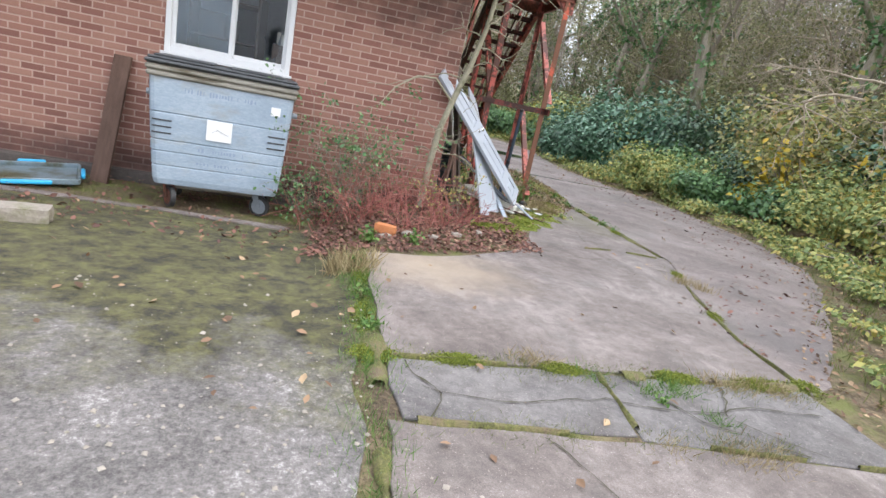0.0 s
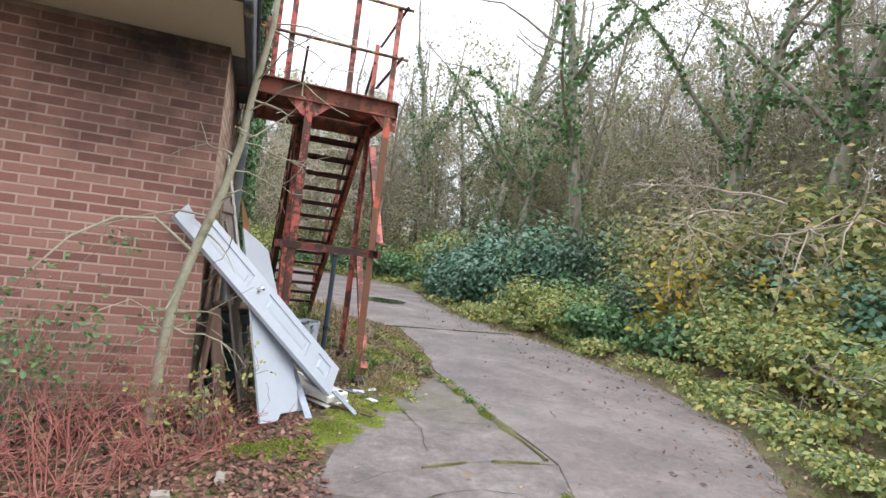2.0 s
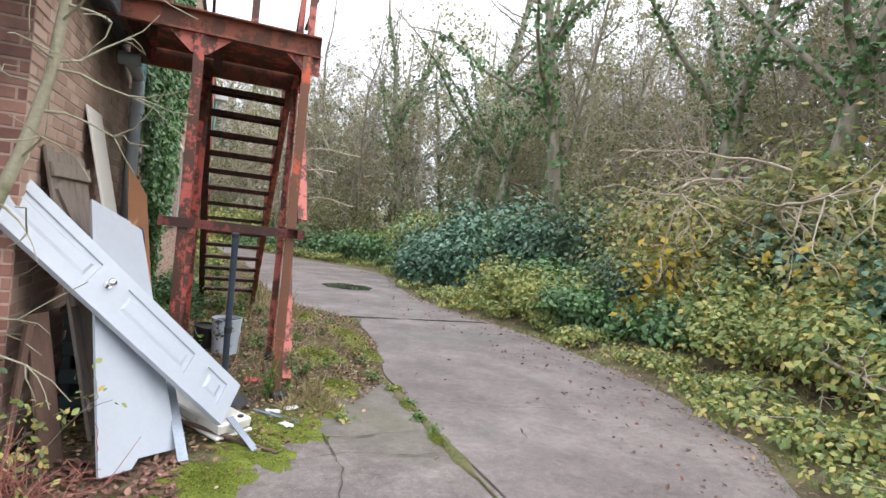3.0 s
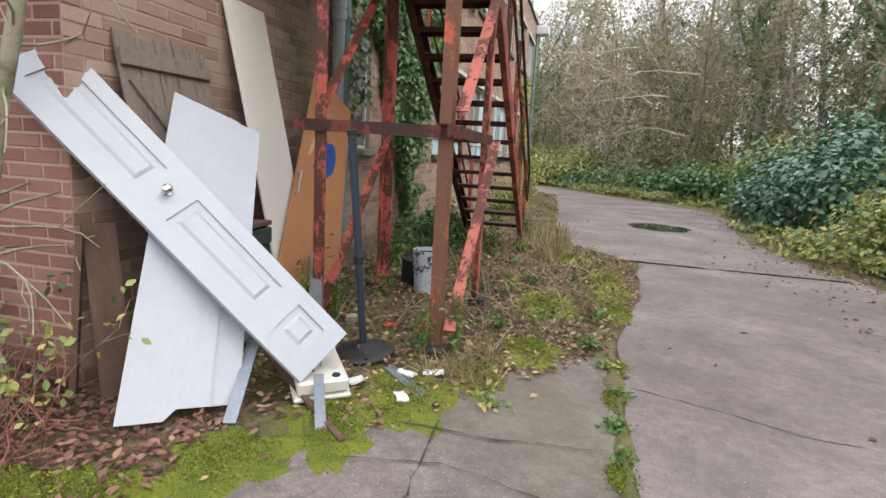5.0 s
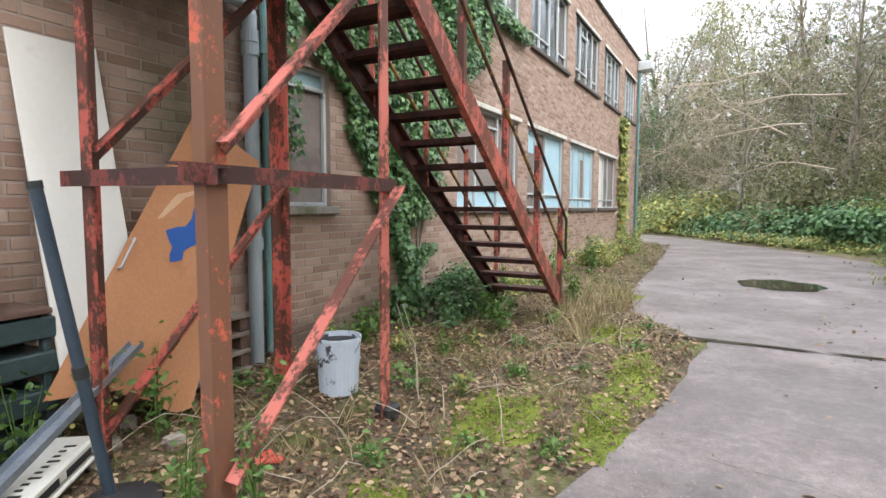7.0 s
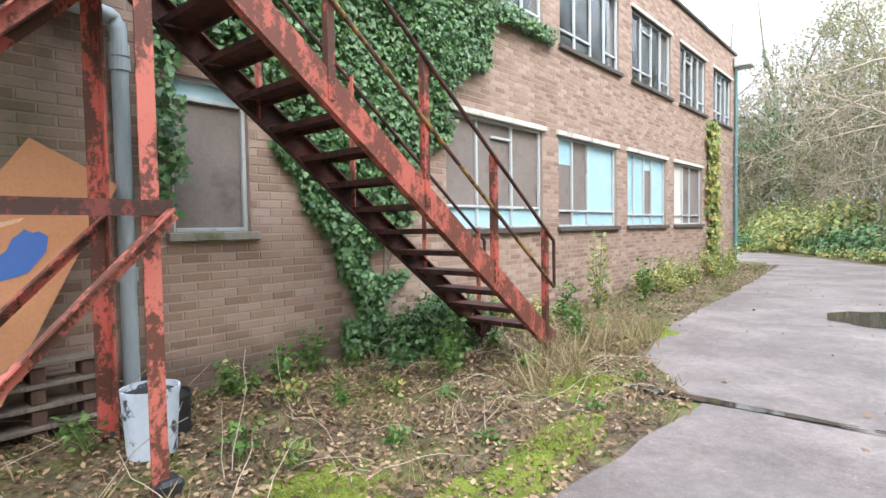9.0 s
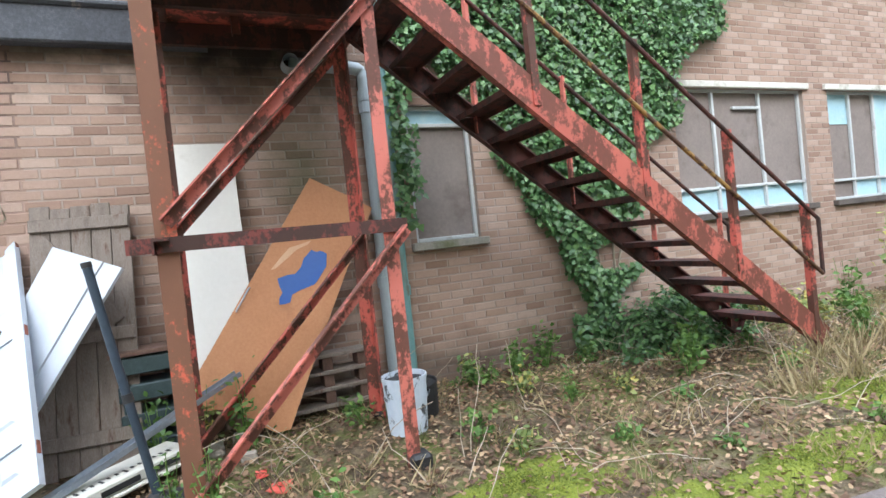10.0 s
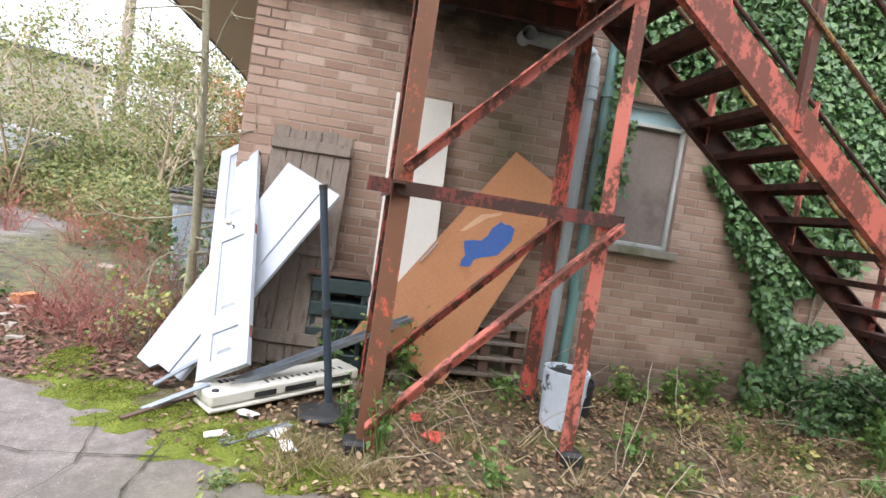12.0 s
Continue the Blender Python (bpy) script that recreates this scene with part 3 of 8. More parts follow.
def mound(x, y):
    """Litter heaped up under the fire escape."""
    return 0.085 * np.exp(-((x - 3.1) / 0.75) ** 2 - ((y - 9.6) / 1.2) ** 2)


def ground_height(x, y):
    """Level by the drive; a wooded bank rises beyond its outer edge and past its far bend."""
    x, y = np.asarray(x, dtype=float), np.asarray(y, dtype=float)
    out = np.clip(x - road_right(y) - 0.5, 0, None)
    far = past_bend(x, y)
    bank = 6.0 * (1 - np.exp(-0.035 * out)) + 4.0 * (1 - np.exp(-0.03 * far))
    yard = -0.018 * np.clip((1.5 - x) / 0.4, 0, 1)
    return bank + yard + yard_dip(x, y) + mound(x, y) - 0.012


def bumps(x, y):
    return 0.006 * (np.sin(3.1 * x + 1.7 * np.sin(2.3 * y)) + np.sin(4.3 * y + 1.9 * np.sin(1.9 * x)))


def build_ground():
    xs = np.concatenate([[-600, -300, -150, -90, -60, -40, -28], np.arange(-20, 26, 0.22), [28, 32, 38, 50, 70, 110, 200, 600]])
    ys = np.concatenate([[-600, -300, -150, -80, -50, -30, -20], np.arange(-12, 42, 0.22), [44, 48, 56, 70, 100, 180, 600]])
    gx, gy = np.meshgrid(xs, ys, indexing="ij")
    z = ground_height(gx, gy) + bumps(gx, gy) * (np.clip(np.abs(gx - 5) - 9, 0, 1) + 0.5)
    v = np.stack([gx, gy, z], -1).reshape(-1, 3)
    nx, ny = gx.shape
    i, j = np.meshgrid(np.arange(nx - 1), np.arange(ny - 1), indexing="ij")
    a = (i * ny + j).ravel()
    me = np_mesh("ground", v, np.stack([a, a + ny, a + ny + 1, a + 1], -1))
    me.polygons.foreach_set("use_smooth", np.ones(len(me.polygons), dtype=bool))
    tagged(finish("ground", me, M_GROUND), "brown soil with leaf litter, moss and thin grass", "ground", kind="structure")


build_ground()


def ragged(outline, step=0.12, amount=0.03, seed=1):
    """A closed outline cut into short steps with a ragged edge."""
    rng = random.Random(seed)
    out = []
    for (x0, y0), (x1, y1) in zip(outline, outline[1:] + outline[:1]):
        n = max(1, int(math.hypot(x1 - x0, y1 - y0) / step))
        for k in range(n):
            x, y = x0 + (x1 - x0) * k / n, y0 + (y1 - y0) * k / n
            w = noise.noise((x * 2.3, y * 2.3, 1.0)) * amount * 2 + rng.uniform(-amount, amount) * 0.25
            out.append((x + w, y + noise.noise((x * 2.3, y * 2.3, 10.0)) * amount * 2))
    return out


def slab(name, outline, top, material, thick=0.1, parent=None, label="", amount=0.03, seed=1, step=0.12):
    bm = bmesh.new()
    pts = ragged(outline, step, amount, seed)
    f = bm.faces.new([bm.verts.new((x, y, top)) for x, y in pts])
    if f.normal.z < 0:
        f.normal_flip()
    ex = bmesh.ops.extrude_face_region(bm, geom=[f])
    low = [v for v in ex["geom"] if isinstance(v, bmesh.types.BMVert)]
    for v in low:
        v.co.z -= thick
    top_face = max(bm.faces, key=lambda g: g.calc_center_median().z)
    bmesh.ops.inset_region(bm, faces=[top_face], thickness=0.005)
    for v in {v for g in bm.faces for v in g.verts} - set(top_face.verts):
        if v.co.z > top - 0.001:
            v.co.z -= 0.004
    bmesh.ops.triangulate(bm, faces=[top_face])
    return part(name, bm, material, parent, label)


drive = empty("road")
tagged(drive, "worn grey-pink concrete drive with cracked bays and leaf-strewn edges", "road", kind="structure")
BAYS = [
    ([(4.08, 2.66), (4.4, 2.78), (5.25, 3.6), (6.0, 4.4), (6.95, 5.4), (7.7, 6.4), (8.2, 8.1), (8.35, 10.3), (8.15, 12.3), (5.46, 12.3), (5.28, 10.2), (5.02, 8.8), (4.98, 7.3), (5.03, 5.72), (4.47, 4.4), (4.15, 3.4)], M_ROAD, 0.004, 0.018),
    ([(5.4, 12.36), (8.14, 12.36), (7.85, 14), (7.7, 16), (7.95, 18), (8.35, 20), (8.55, 22.5), (7.9, 24.4), (6.1, 27.4), (4.3, 30.5), (2.0, 33.8), (-8, 38.5), (-8, 30.5), (0, 29.8), (3.0, 28), (3.7, 24), (4.0, 20), (4.25, 15), (4.6, 13.4)], M_ROAD, -0.006, 0.04),
    ([(1.33, 2.66), (2.6, 2.69), (4.07, 2.74), (4.14, 3.4), (4.46, 4.41), (5.02, 5.7), (4.4, 5.8), (3.6, 5.64), (2.95, 5.25), (2.3, 4.75), (1.75, 4.5), (1.3, 4.4)], M_CONCRETE, 0.0, 0.018),
    ([(3.0, 5.28), (3.6, 5.655), (4.4, 5.815), (5.018, 5.73), (4.97, 7.3), (4.94, 8.4), (4.5, 8.2), (4.15, 7.5), (3.85, 7.0), (3.45, 6.4)], M_CONCRETE, -0.004, 0.018),
    ([(1.36, 2.63), (2.575, 2.66), (2.53, 2.08), (1.38, 2.1)], M_WORN, -0.002, 0.018),
    ([(2.585, 2.66), (4.05, 2.7), (4.06, 1.92), (2.54, 2.05)], M_WORN, -0.004, 0.018),
    ([(1.3, 2.07), (2.53, 2.035), (4.1, 1.9), (4.15, -14), (1.3, -14)], M_CONCRETE, -0.001, 0.018),
]
for k, (outline, material, top, rag) in enumerate(BAYS):
    slab("concrete_bay", outline, top, material, 0.1, drive, seed=k + 1, amount=rag)
yard = slab("pavement_yard", [(1.2, 4.4), (1.24, -14), (-14, -14), (-14, 5.5), (-0.6, 5.6), (0.75, 5.5)], -0.012, M_YARD, 0.1, seed=11, amount=0.04)
bm = bmesh.new()
bm.from_mesh(yard.data)
for at, way in (((0, 2.6, 0), (0, 1, 0)), ((0, 5.6, 0), (0, 1, 0)), ((0.85, 0, 0), (1, 0, 0))):
    bmesh.ops.bisect_plane(bm, geom=bm.verts[:] + bm.edges[:] + bm.faces[:], plane_co=at, plane_no=way)
for v in bm.verts:
    v.co.z += float(yard_dip(v.co.x, v.co.y))
bm.to_mesh(yard.data)
bm.free()
tagged(yard, "rough grey tarmac yard with moss and grit", "pavement", kind="structure")


# ---- the brick building ----
S, F = 2.238, 6.83
COURSE, PITCH, JOINT, PROUD = 0.075, 0.225, 0.011, 0.004


def spans(a, b, cuts):
    """What is left of the stretch a to b without the cuts."""
    out = [(a, b)]
    for c, d in cuts:
        out = [s for p, q in out for s in ((p, min(q, c)), (max(p, d), q)) if s[1] - s[0] > 1e-6]
    return out


def wall(name, place, length, height, thick, holes, material, mortar, near, label, skip=None, core_from=0.0):
    """A brick wall. place(u, d, z): a point u along, d out of the face, z up. Holes: (u0, u1, z0, z1). Bricks in the
    stretch near = (u0, u1, z0, z1) are objects of their own, the rest one mesh."""
    bm = bmesh.new()
    us = sorted({core_from, length, *[h[0] for h in holes], *[h[1] for h in holes], *([skip[1]] if skip else [])})
    for u0, u1 in zip(us, us[1:]):
        mid = (u0 + u1) / 2
        cuts = [(h[2], h[3]) for h in holes if h[0] < mid < h[1]] + ([(skip[2], skip[3])] if skip and skip[0] < mid < skip[1] else [])
        for z0, z1 in spans(-0.4, height, cuts):
            c = [place(u, d, z) for u in (u0, u1) for d in (-thick, 0) for z in (z0, z1)]
            box(bm, [min(p[i] for p in c) for i in range(3)], [max(p[i] for p in c) for i in range(3)])
    core = tagged(part(name, bm, mortar), label, "wall", kind="structure")
    rng = random.Random(len(name))
    cache, rest = {}, []
    rows = int(height / COURSE)
    for r in range(-4, rows):
        z0, z1 = r * COURSE + JOINT / 2, (r + 1) * COURSE - JOINT / 2
        zm = (z0 + z1) / 2
        cuts = [(h[0], h[1]) for h in holes if h[2] - 0.03 < zm < h[3] + 0.03] + ([(skip[0], skip[1])] if skip and skip[2] < zm < skip[3] else [])
        for a, b in spans(0, length, cuts):
            u = a - ((a - (PITCH / 2 if r % 2 else 0)) % PITCH)
            while u < b:
                p, q = max(u + JOINT / 2, a), min(u + PITCH - JOINT / 2, b)
                u += PITCH
                if q - p < 0.03:
                    continue
                out = PROUD + rng.uniform(-0.0015, 0.0015)
                if near[0] < (p + q) / 2 < near[1] and near[2] < zm < near[3]:
                    n = round(q - p, 3)
                    if n not in cache:
                        cache[n] = brick_mesh(place, n, z1 - z0, material)
                    ob = new("brick", cache[n])
                    ob.parent = core
                    ob.location = Vector(place((p + q) / 2, out - PROUD, zm))
                else:
                    rest.append((p, q, z0, z1, out))
    vs, fs = [], []
    for p, q, z0, z1, out in rest:
        k = len(vs)
        e = 0.004
        vs += [place(*c) for c in ((p, -0.002, z0), (q, -0.002, z0), (q, -0.002, z1), (p, -0.002, z1), (p + e, out, z0 + e), (q - e, out, z0 + e), (q - e, out, z1 - e), (p + e, out, z1 - e))]
        fs += [(k + 4, k + 5, k + 6, k + 7), (k, k + 1, k + 5, k + 4), (k + 1, k + 2, k + 6, k + 5), (k + 2, k + 3, k + 7, k + 6), (k + 3, k, k + 4, k + 7)]
    me = np_mesh("brickwork", vs, fs)
    me.polygons.foreach_set("use_smooth", np.zeros(len(me.polygons), dtype=bool))
    ob = finish("brickwork", me, material, core)
    ob["kind"] = "stuff"
    return core


def brick_mesh(place, n, h, material):
    bm = bmesh.new()
    o = Vector(place(0, 0, 0))
    e = 0.004
    pts = [(-n / 2, -0.002, -h / 2), (n / 2, -0.002, -h / 2), (n / 2, -0.002, h / 2), (-n / 2, -0.002, h / 2),
           (-n / 2 + e, PROUD, -h / 2 + e), (n / 2 - e, PROUD, -h / 2 + e), (n / 2 - e, PROUD, h / 2 - e), (-n / 2 + e, PROUD, h / 2 - e)]
    v = [bm.verts.new(Vector(place(*c)) - o) for c in pts]
    for f in ((4, 5, 6, 7), (0, 1, 5, 4), (1, 2, 6, 5), (2, 3, 7, 6), (3, 0, 4, 7)):
        bm.faces.new([v[i] for i in f])
    me = bpy.data.meshes.new("brick")
    bmesh.ops.recalc_face_normals(bm, faces=bm.faces)
    bm.to_mesh(me)
    bm.free()
    me.materials.append(material)
    return me


FRONT_X0 = -7.6
SIDE_Y1 = 27.1
W_FRONT = (-1.03, 0.30, 1.22, 2.56)
W_A = (9.93, 10.58, 1.3, 2.55)
W_LOW = [(13.2, 15.48), (15.98, 18.22), (18.74, 20.95), (21.5, 23.7)]
W_UP = [(13.45, 15.52), (16.05, 18.35), (18.98, 21.25), (21.9, 24.0), (24.75, 26.65)]
LOW_Z, UP_Z = (1.28, 2.76), (4.22, 5.66)


# ---- windows, sills and lintels ----
def side_place(u, d, z):
    return (S + d, F + u, z)


def front_place(u, d, z):
    return (FRONT_X0 + u, F - d, z)


def bar_frame(name, parent, lo, hi, axis, w, depth, cuts, material, out):
    """Bars of a window frame in the plane of a wall: an outer ring and bars at the cuts ('v', at) and ('h', at)."""
    (u0, z0), (u1, z1) = lo, hi
    bars = [(u0, u0 + w, z0, z1), (u1 - w, u1, z0, z1), (u0 + w, u1 - w, z0, z0 + w), (u0 + w, u1 - w, z1 - w, z1)]
    for kind, at, a, b in cuts:
        bars.append((at - w / 2, at + w / 2, a, b) if kind == "v" else (a, b, at - w / 2, at + w / 2))
    for a, b, c, d in bars:
        if axis == "x":
            bm = box_mesh((out - depth, a, c), (out, b, d), 0.004)
        else:
            bm = box_mesh((a, out, c), (b, out + depth, d), 0.004)
        part(name, bm, material, parent)


def pane(parent, axis, u0, u1, z0, z1, at, material, name="pane", thick=0.006):
    if axis == "x":
        bm = box_mesh((at - thick, u0, z0), (at, u1, z1))
    else:
        bm = box_mesh((u0, at, z0), (u1, at + thick, z1))
    ob = part(name, bm, material, parent)
    if material is M_GLASS:
        ob.visible_shadow = False
    return ob


def front_window():
    x0, x1, z0, z1 = W_FRONT
    w = tagged(empty("window_1", pose(0, 0, 0)), "white plastic sliding window with a smashed hole in one pane", "window", kind="structure")
    bar_frame("window_frame", w, (x0, z0), (x1, z1), "y", 0.06, 0.09, [], M_PVC, F - 0.025)
    bar_frame("sash", w, (x0 + 0.06, z0 + 0.06), (-0.33, z1 - 0.06), "y", 0.045, 0.04, [], M_PVC, F + 0.0)
    bar_frame("sash", w, (-0.37, z0 + 0.06), (x1 - 0.06, z1 - 0.06), "y", 0.045, 0.03, [], M_PVC, F + 0.045)
    for at in (F + 0.012, F + 0.028):
        pane(w, "y", x0 + 0.105, -0.375, z0 + 0.105, z1 - 0.105, at, M_GLASS)
    bm = bmesh.new()
    a, b, c, d = -0.325, x1 - 0.105, z0 + 0.105, z1 - 0.105
    outer = [bm.verts.new((x, F + 0.06, z)) for x, z in ((a, c), (b, c), (b, d), (a, d))]
    hole = [(0.0, 1.42), (0.09, 1.36), (0.15, 1.42), (0.135, 1.55), (0.16, 1.66), (0.11, 1.74), (0.075, 1.66), (0.03, 1.72), (0.045, 1.6), (-0.03, 1.58), (0.035, 1.52)]
    inner = [bm.verts.new((x, F + 0.06, z)) for x, z in hole]
    es = [bm.edges.new((l[i], l[(i + 1) % len(l)])) for l in (outer, inner) for i in range(len(l))]
    bmesh.ops.triangle_fill(bm, use_beauty=True, edges=es)
    part("pane", bm, M_GLASS, w, "broken glass pane with a jagged hole").visible_shadow = False
    part("window_sill", box_mesh((x0 - 0.03, F - 0.06, z0 - 0.035), (x1 + 0.03, F + 0.05, z0), 0.005), M_PVC, w)


def boarded_window(name, y0, y1, z0, z1, panels, bars, label, sill, head):
    """A steel window in the side wall, boarded up behind its bars. panels: (y share 0-1, y share, z share, z share, material)."""
    w = tagged(empty(name), label, "window", kind="structure")
    at = S - 0.09
    for a, b, c, d, material in panels:
        pane(w, "x", y0 + (y1 - y0) * a + 0.004, y0 + (y1 - y0) * b - 0.004, z0 + (z1 - z0) * c + 0.004, z0 + (z1 - z0) * d - 0.004, at, material, "pane" if material is M_GLASS else "board", 0.012)
    cuts = [(k, (y0 + (y1 - y0) * at_) if k == "v" else (z0 + (z1 - z0) * at_), *((z0 + (z1 - z0) * p, z0 + (z1 - z0) * q) if k == "v" else (y0 + (y1 - y0) * p, y0 + (y1 - y0) * q))) for k, at_, p, q in bars]
    bar_frame("window_bar", w, (y0, z0), (y1, z1), "x", 0.035, 0.04, cuts, M_STEELWIN, S - 0.045)
    part("window_sill", box_mesh((S - 0.1, y0 - 0.06, z0 - 0.075), (S + 0.07, y1 + 0.06, z0), 0.008), sill, w)
    if head:
        part("lintel", box_mesh((S - 0.1, y0 - 0.08, z1), (S + 0.045, y1 + 0.08, z1 + 0.075), 0.006), head, w)
    return w


def all_windows():
    front_window()
    G, B, L = M_GREYBOARD, M_BLUEBOARD, M_GLASS
    boarded_window("window_2", *W_A, [(0, 1, 0, 0.86, G), (0, 1, 0.86, 1, B)], [("h", 0.86, 0, 1)], "narrow steel window boarded with a grey panel", M_SILL, None)
    low = [
        ([(0, 0.3, 0.2, 1, G), (0.3, 0.66, 0.2, 1, G), (0.66, 1, 0.2, 1, G), (0, 0.66, 0, 0.2, B), (0.66, 1, 0, 0.2, B)], [("v", 0.3, 0, 1), ("v", 0.66, 0, 1), ("h", 0.2, 0, 1), ("h", 0.85, 0.45, 0.66)]),
        ([(0, 0.25, 0.7, 1, B), (0, 0.25, 0, 0.7, G), (0.25, 0.5, 0.18, 1, G), (0.5, 1, 0, 1, B), (0.25, 0.5, 0, 0.18, B)], [("v", 0.25, 0, 1), ("v", 0.5, 0, 1), ("h", 0.18, 0, 1)]),
        ([(0, 0.45, 0, 1, B), (0.45, 0.65, 0.15, 0.8, G), (0.45, 0.65, 0.8, 1, B), (0.45, 0.65, 0, 0.15, B), (0.65, 1, 0, 1, B)], [("v", 0.2, 0, 1), ("v", 0.45, 0, 1), ("v", 0.65, 0, 1), ("h", 0.15, 0, 1)]),
        ([(0, 0.35, 0, 1, M_BOARD), (0.35, 0.6, 0, 1, G), (0.6, 1, 0, 1, G)], [("v", 0.35, 0, 1), ("v", 0.6, 0, 1), ("h", 0.15, 0, 1)]),
    ]
    for k, ((y0, y1), (panels, bars)) in enumerate(zip(W_LOW, low)):
        boarded_window("window_%d" % (k + 3), y0, y1, *LOW_Z, panels, bars, "steel window boarded with grey and pale blue panels", M_DARKSILL, M_LINTEL)
    for k, (y0, y1) in enumerate(W_UP):
        boarded_window("window_%d" % (k + 7), y0, y1, *UP_Z, [(0, 0.26, 0, 1, L), (0.26, 0.52, 0, 1, L), (0.52, 0.76, 0, 1, L), (0.76, 1, 0, 1, L)], [("v", 0.26, 0, 1), ("v", 0.52, 0, 1), ("v", 0.76, 0, 1), ("h", 0.2, 0, 0.52), ("h", 0.2, 0.76, 1), ("h", 0.8, 0.26, 0.52)], "upper steel window with grey frames and dusty panes", M_DARKSILL, M_LINTEL)


all_windows()


# ---- what shows dimly behind the front window ----
def shelf_unit():
    u = tagged(empty("shelf_unit", pose(-0.62, 7.75, 0.05)), "dim grey shelf unit with cartons behind the dusty window", "shelf")
    for x in (-0.36, 0.36):
        part("upright", box_mesh((x - 0.02, -0.2, 0), (x + 0.02, 0.2, 2.05), 0.004), M_DARKSILL, u)
    for z in (0.5, 1.0, 1.42, 1.9):
        part("shelf_board", box_mesh((-0.34, -0.2, z), (0.34, 0.2, z + 0.025), 0.004), M_DARKSILL, u)
    for x, z, w, h, m in ((-0.62 - 0.12, 1.476, 0.3, 0.3, M_LID), (-0.5, 1.076, 0.26, 0.22, M_BOARD), (0.15, 1.56, 0.24, 0.14, M_BOARD)):
        c = tagged(part("carton", box_mesh((-w / 2, -0.15, 0), (w / 2, 0.15, h), 0.006), m), "plain storage carton inside the room", "carton")
        c.location = (x, 7.75, z)
    t = tagged(empty("cupboard", pose(0.35, 7.75, 0.05)), "plain tall cupboard inside the room", "cupboard")
    part("carcass", box_mesh((-0.35, -0.25, 0), (0.25, 0.25, 1.505), 0.01), M_GREYBOARD, t)
    for x in (-0.34, -0.045):
        part("door", box_mesh((x, -0.272, 0.05), (x + 0.285, -0.252, 1.48), 0.004), M_GREYBOARD, t)


shelf_unit()


# ---- roofs and hidden rear ----
def roofs():
    canopy = tagged(empty("canopy_roof"), "flat felt roof with a deep black fascia and tan soffit", "roof", kind="structure")
    bm = bmesh.new()
    beam(bm, (FRONT_X0 - 0.4, 5.78, 3.1), (2.4, 5.78, 3.1), [(0, -0.13), (0.05, -0.15), (0.05, 0.13), (0.03, 0.15), (-0.02, 0.14), (-0.03, 0.02)], (0, 0, 1))
    part("fascia", bm, M_FELT, canopy)
    part("fascia", box_mesh((2.35, 5.78, 2.94), (2.41, 8.35, 3.2), 0.012), M_FELT, canopy)
    part("felt_edge", box_mesh((2.3, 5.75, 3.19), (2.44, 8.36, 3.245), 0.018), M_FELT, canopy)
    part("roof_deck", box_mesh((FRONT_X0 - 0.4, 5.84, 3.0), (2.34, 9.0, 3.2)), M_FELT, canopy)
    part("soffit", box_mesh((FRONT_X0 - 0.4, 5.83, 2.96), (2.345, F + 0.2, 2.995)), M_SOFFIT, canopy)
    part("soffit", box_mesh((2.2, F + 0.205, 2.96), (2.345, 8.35, 2.995)), M_FELT, canopy)
    top = tagged(empty("parapet_roof"), "flat roof of the two-storey block with a thin dark coping", "roof", kind="structure")
    part("coping", box_mesh((S - 0.25, 7.5, 6.5), (S + 0.07, SIDE_Y1 + 0.1, 6.58), 0.01), M_DARKSILL, top)
    part("roof_deck", box_mesh((-8, 7.5, 6.35), (S - 0.26, SIDE_Y1 + 0.1, 6.5)), M_FELT, top)
    rear = tagged(part("wall_rear", box_mesh((-8.2, 7.4, -0.2), (-8.0, SIDE_Y1, 6.5)), M_MORTAR2), "plain rear brick wall", "wall", kind="structure")
    tagged(part("wall_end", box_mesh((-8, SIDE_Y1 - 0.2, -0.2), (S - 0.25, SIDE_Y1, 6.5)), M_MORTAR2), "plain end wall", "wall", kind="structure")
    bm = bmesh.new()
    box(bm, (-8, 7.61, 3.2), (S - 0.3, 7.8, 6.5))
    tagged(part("wall_upper_front", bm, M_BRICK2), "brown brick end wall of the upper storey", "wall", kind="structure")
    tagged(part("wall_west", box_mesh((FRONT_X0 - 0.2, F, -0.2), (FRONT_X0, 9.2, 3.0)), M_MORTAR2), "plain end wall of the low wing", "wall", kind="structure")
    tagged(part("floor_inside", box_mesh((FRONT_X0, F + 0.27, -0.05), (S - 0.27, SIDE_Y1 - 0.2, 0.05)), M_CONCRETE), "bare concrete floor inside", "floor", kind="structure")
    tagged(part("ceiling", box_mesh((-7.9, 9.0, 2.95), (S - 0.27, SIDE_Y1 - 0.2, 3.15)), M_INSIDE), "plain plaster ceiling", "ceiling", kind="structure")
    tagged(part("wall_inner", box_mesh((FRONT_X0, 9.3, 0.05), (S - 0.27, 9.42, 2.95)), M_INSIDE), "pale plaster inner wall", "wall", kind="structure")


roofs()


# ---- fire escape ----
PX_IN, PX_OUT, PY_A, PY_B, DECK = 2.94, 3.8, 8.02, 9.21, 3.12


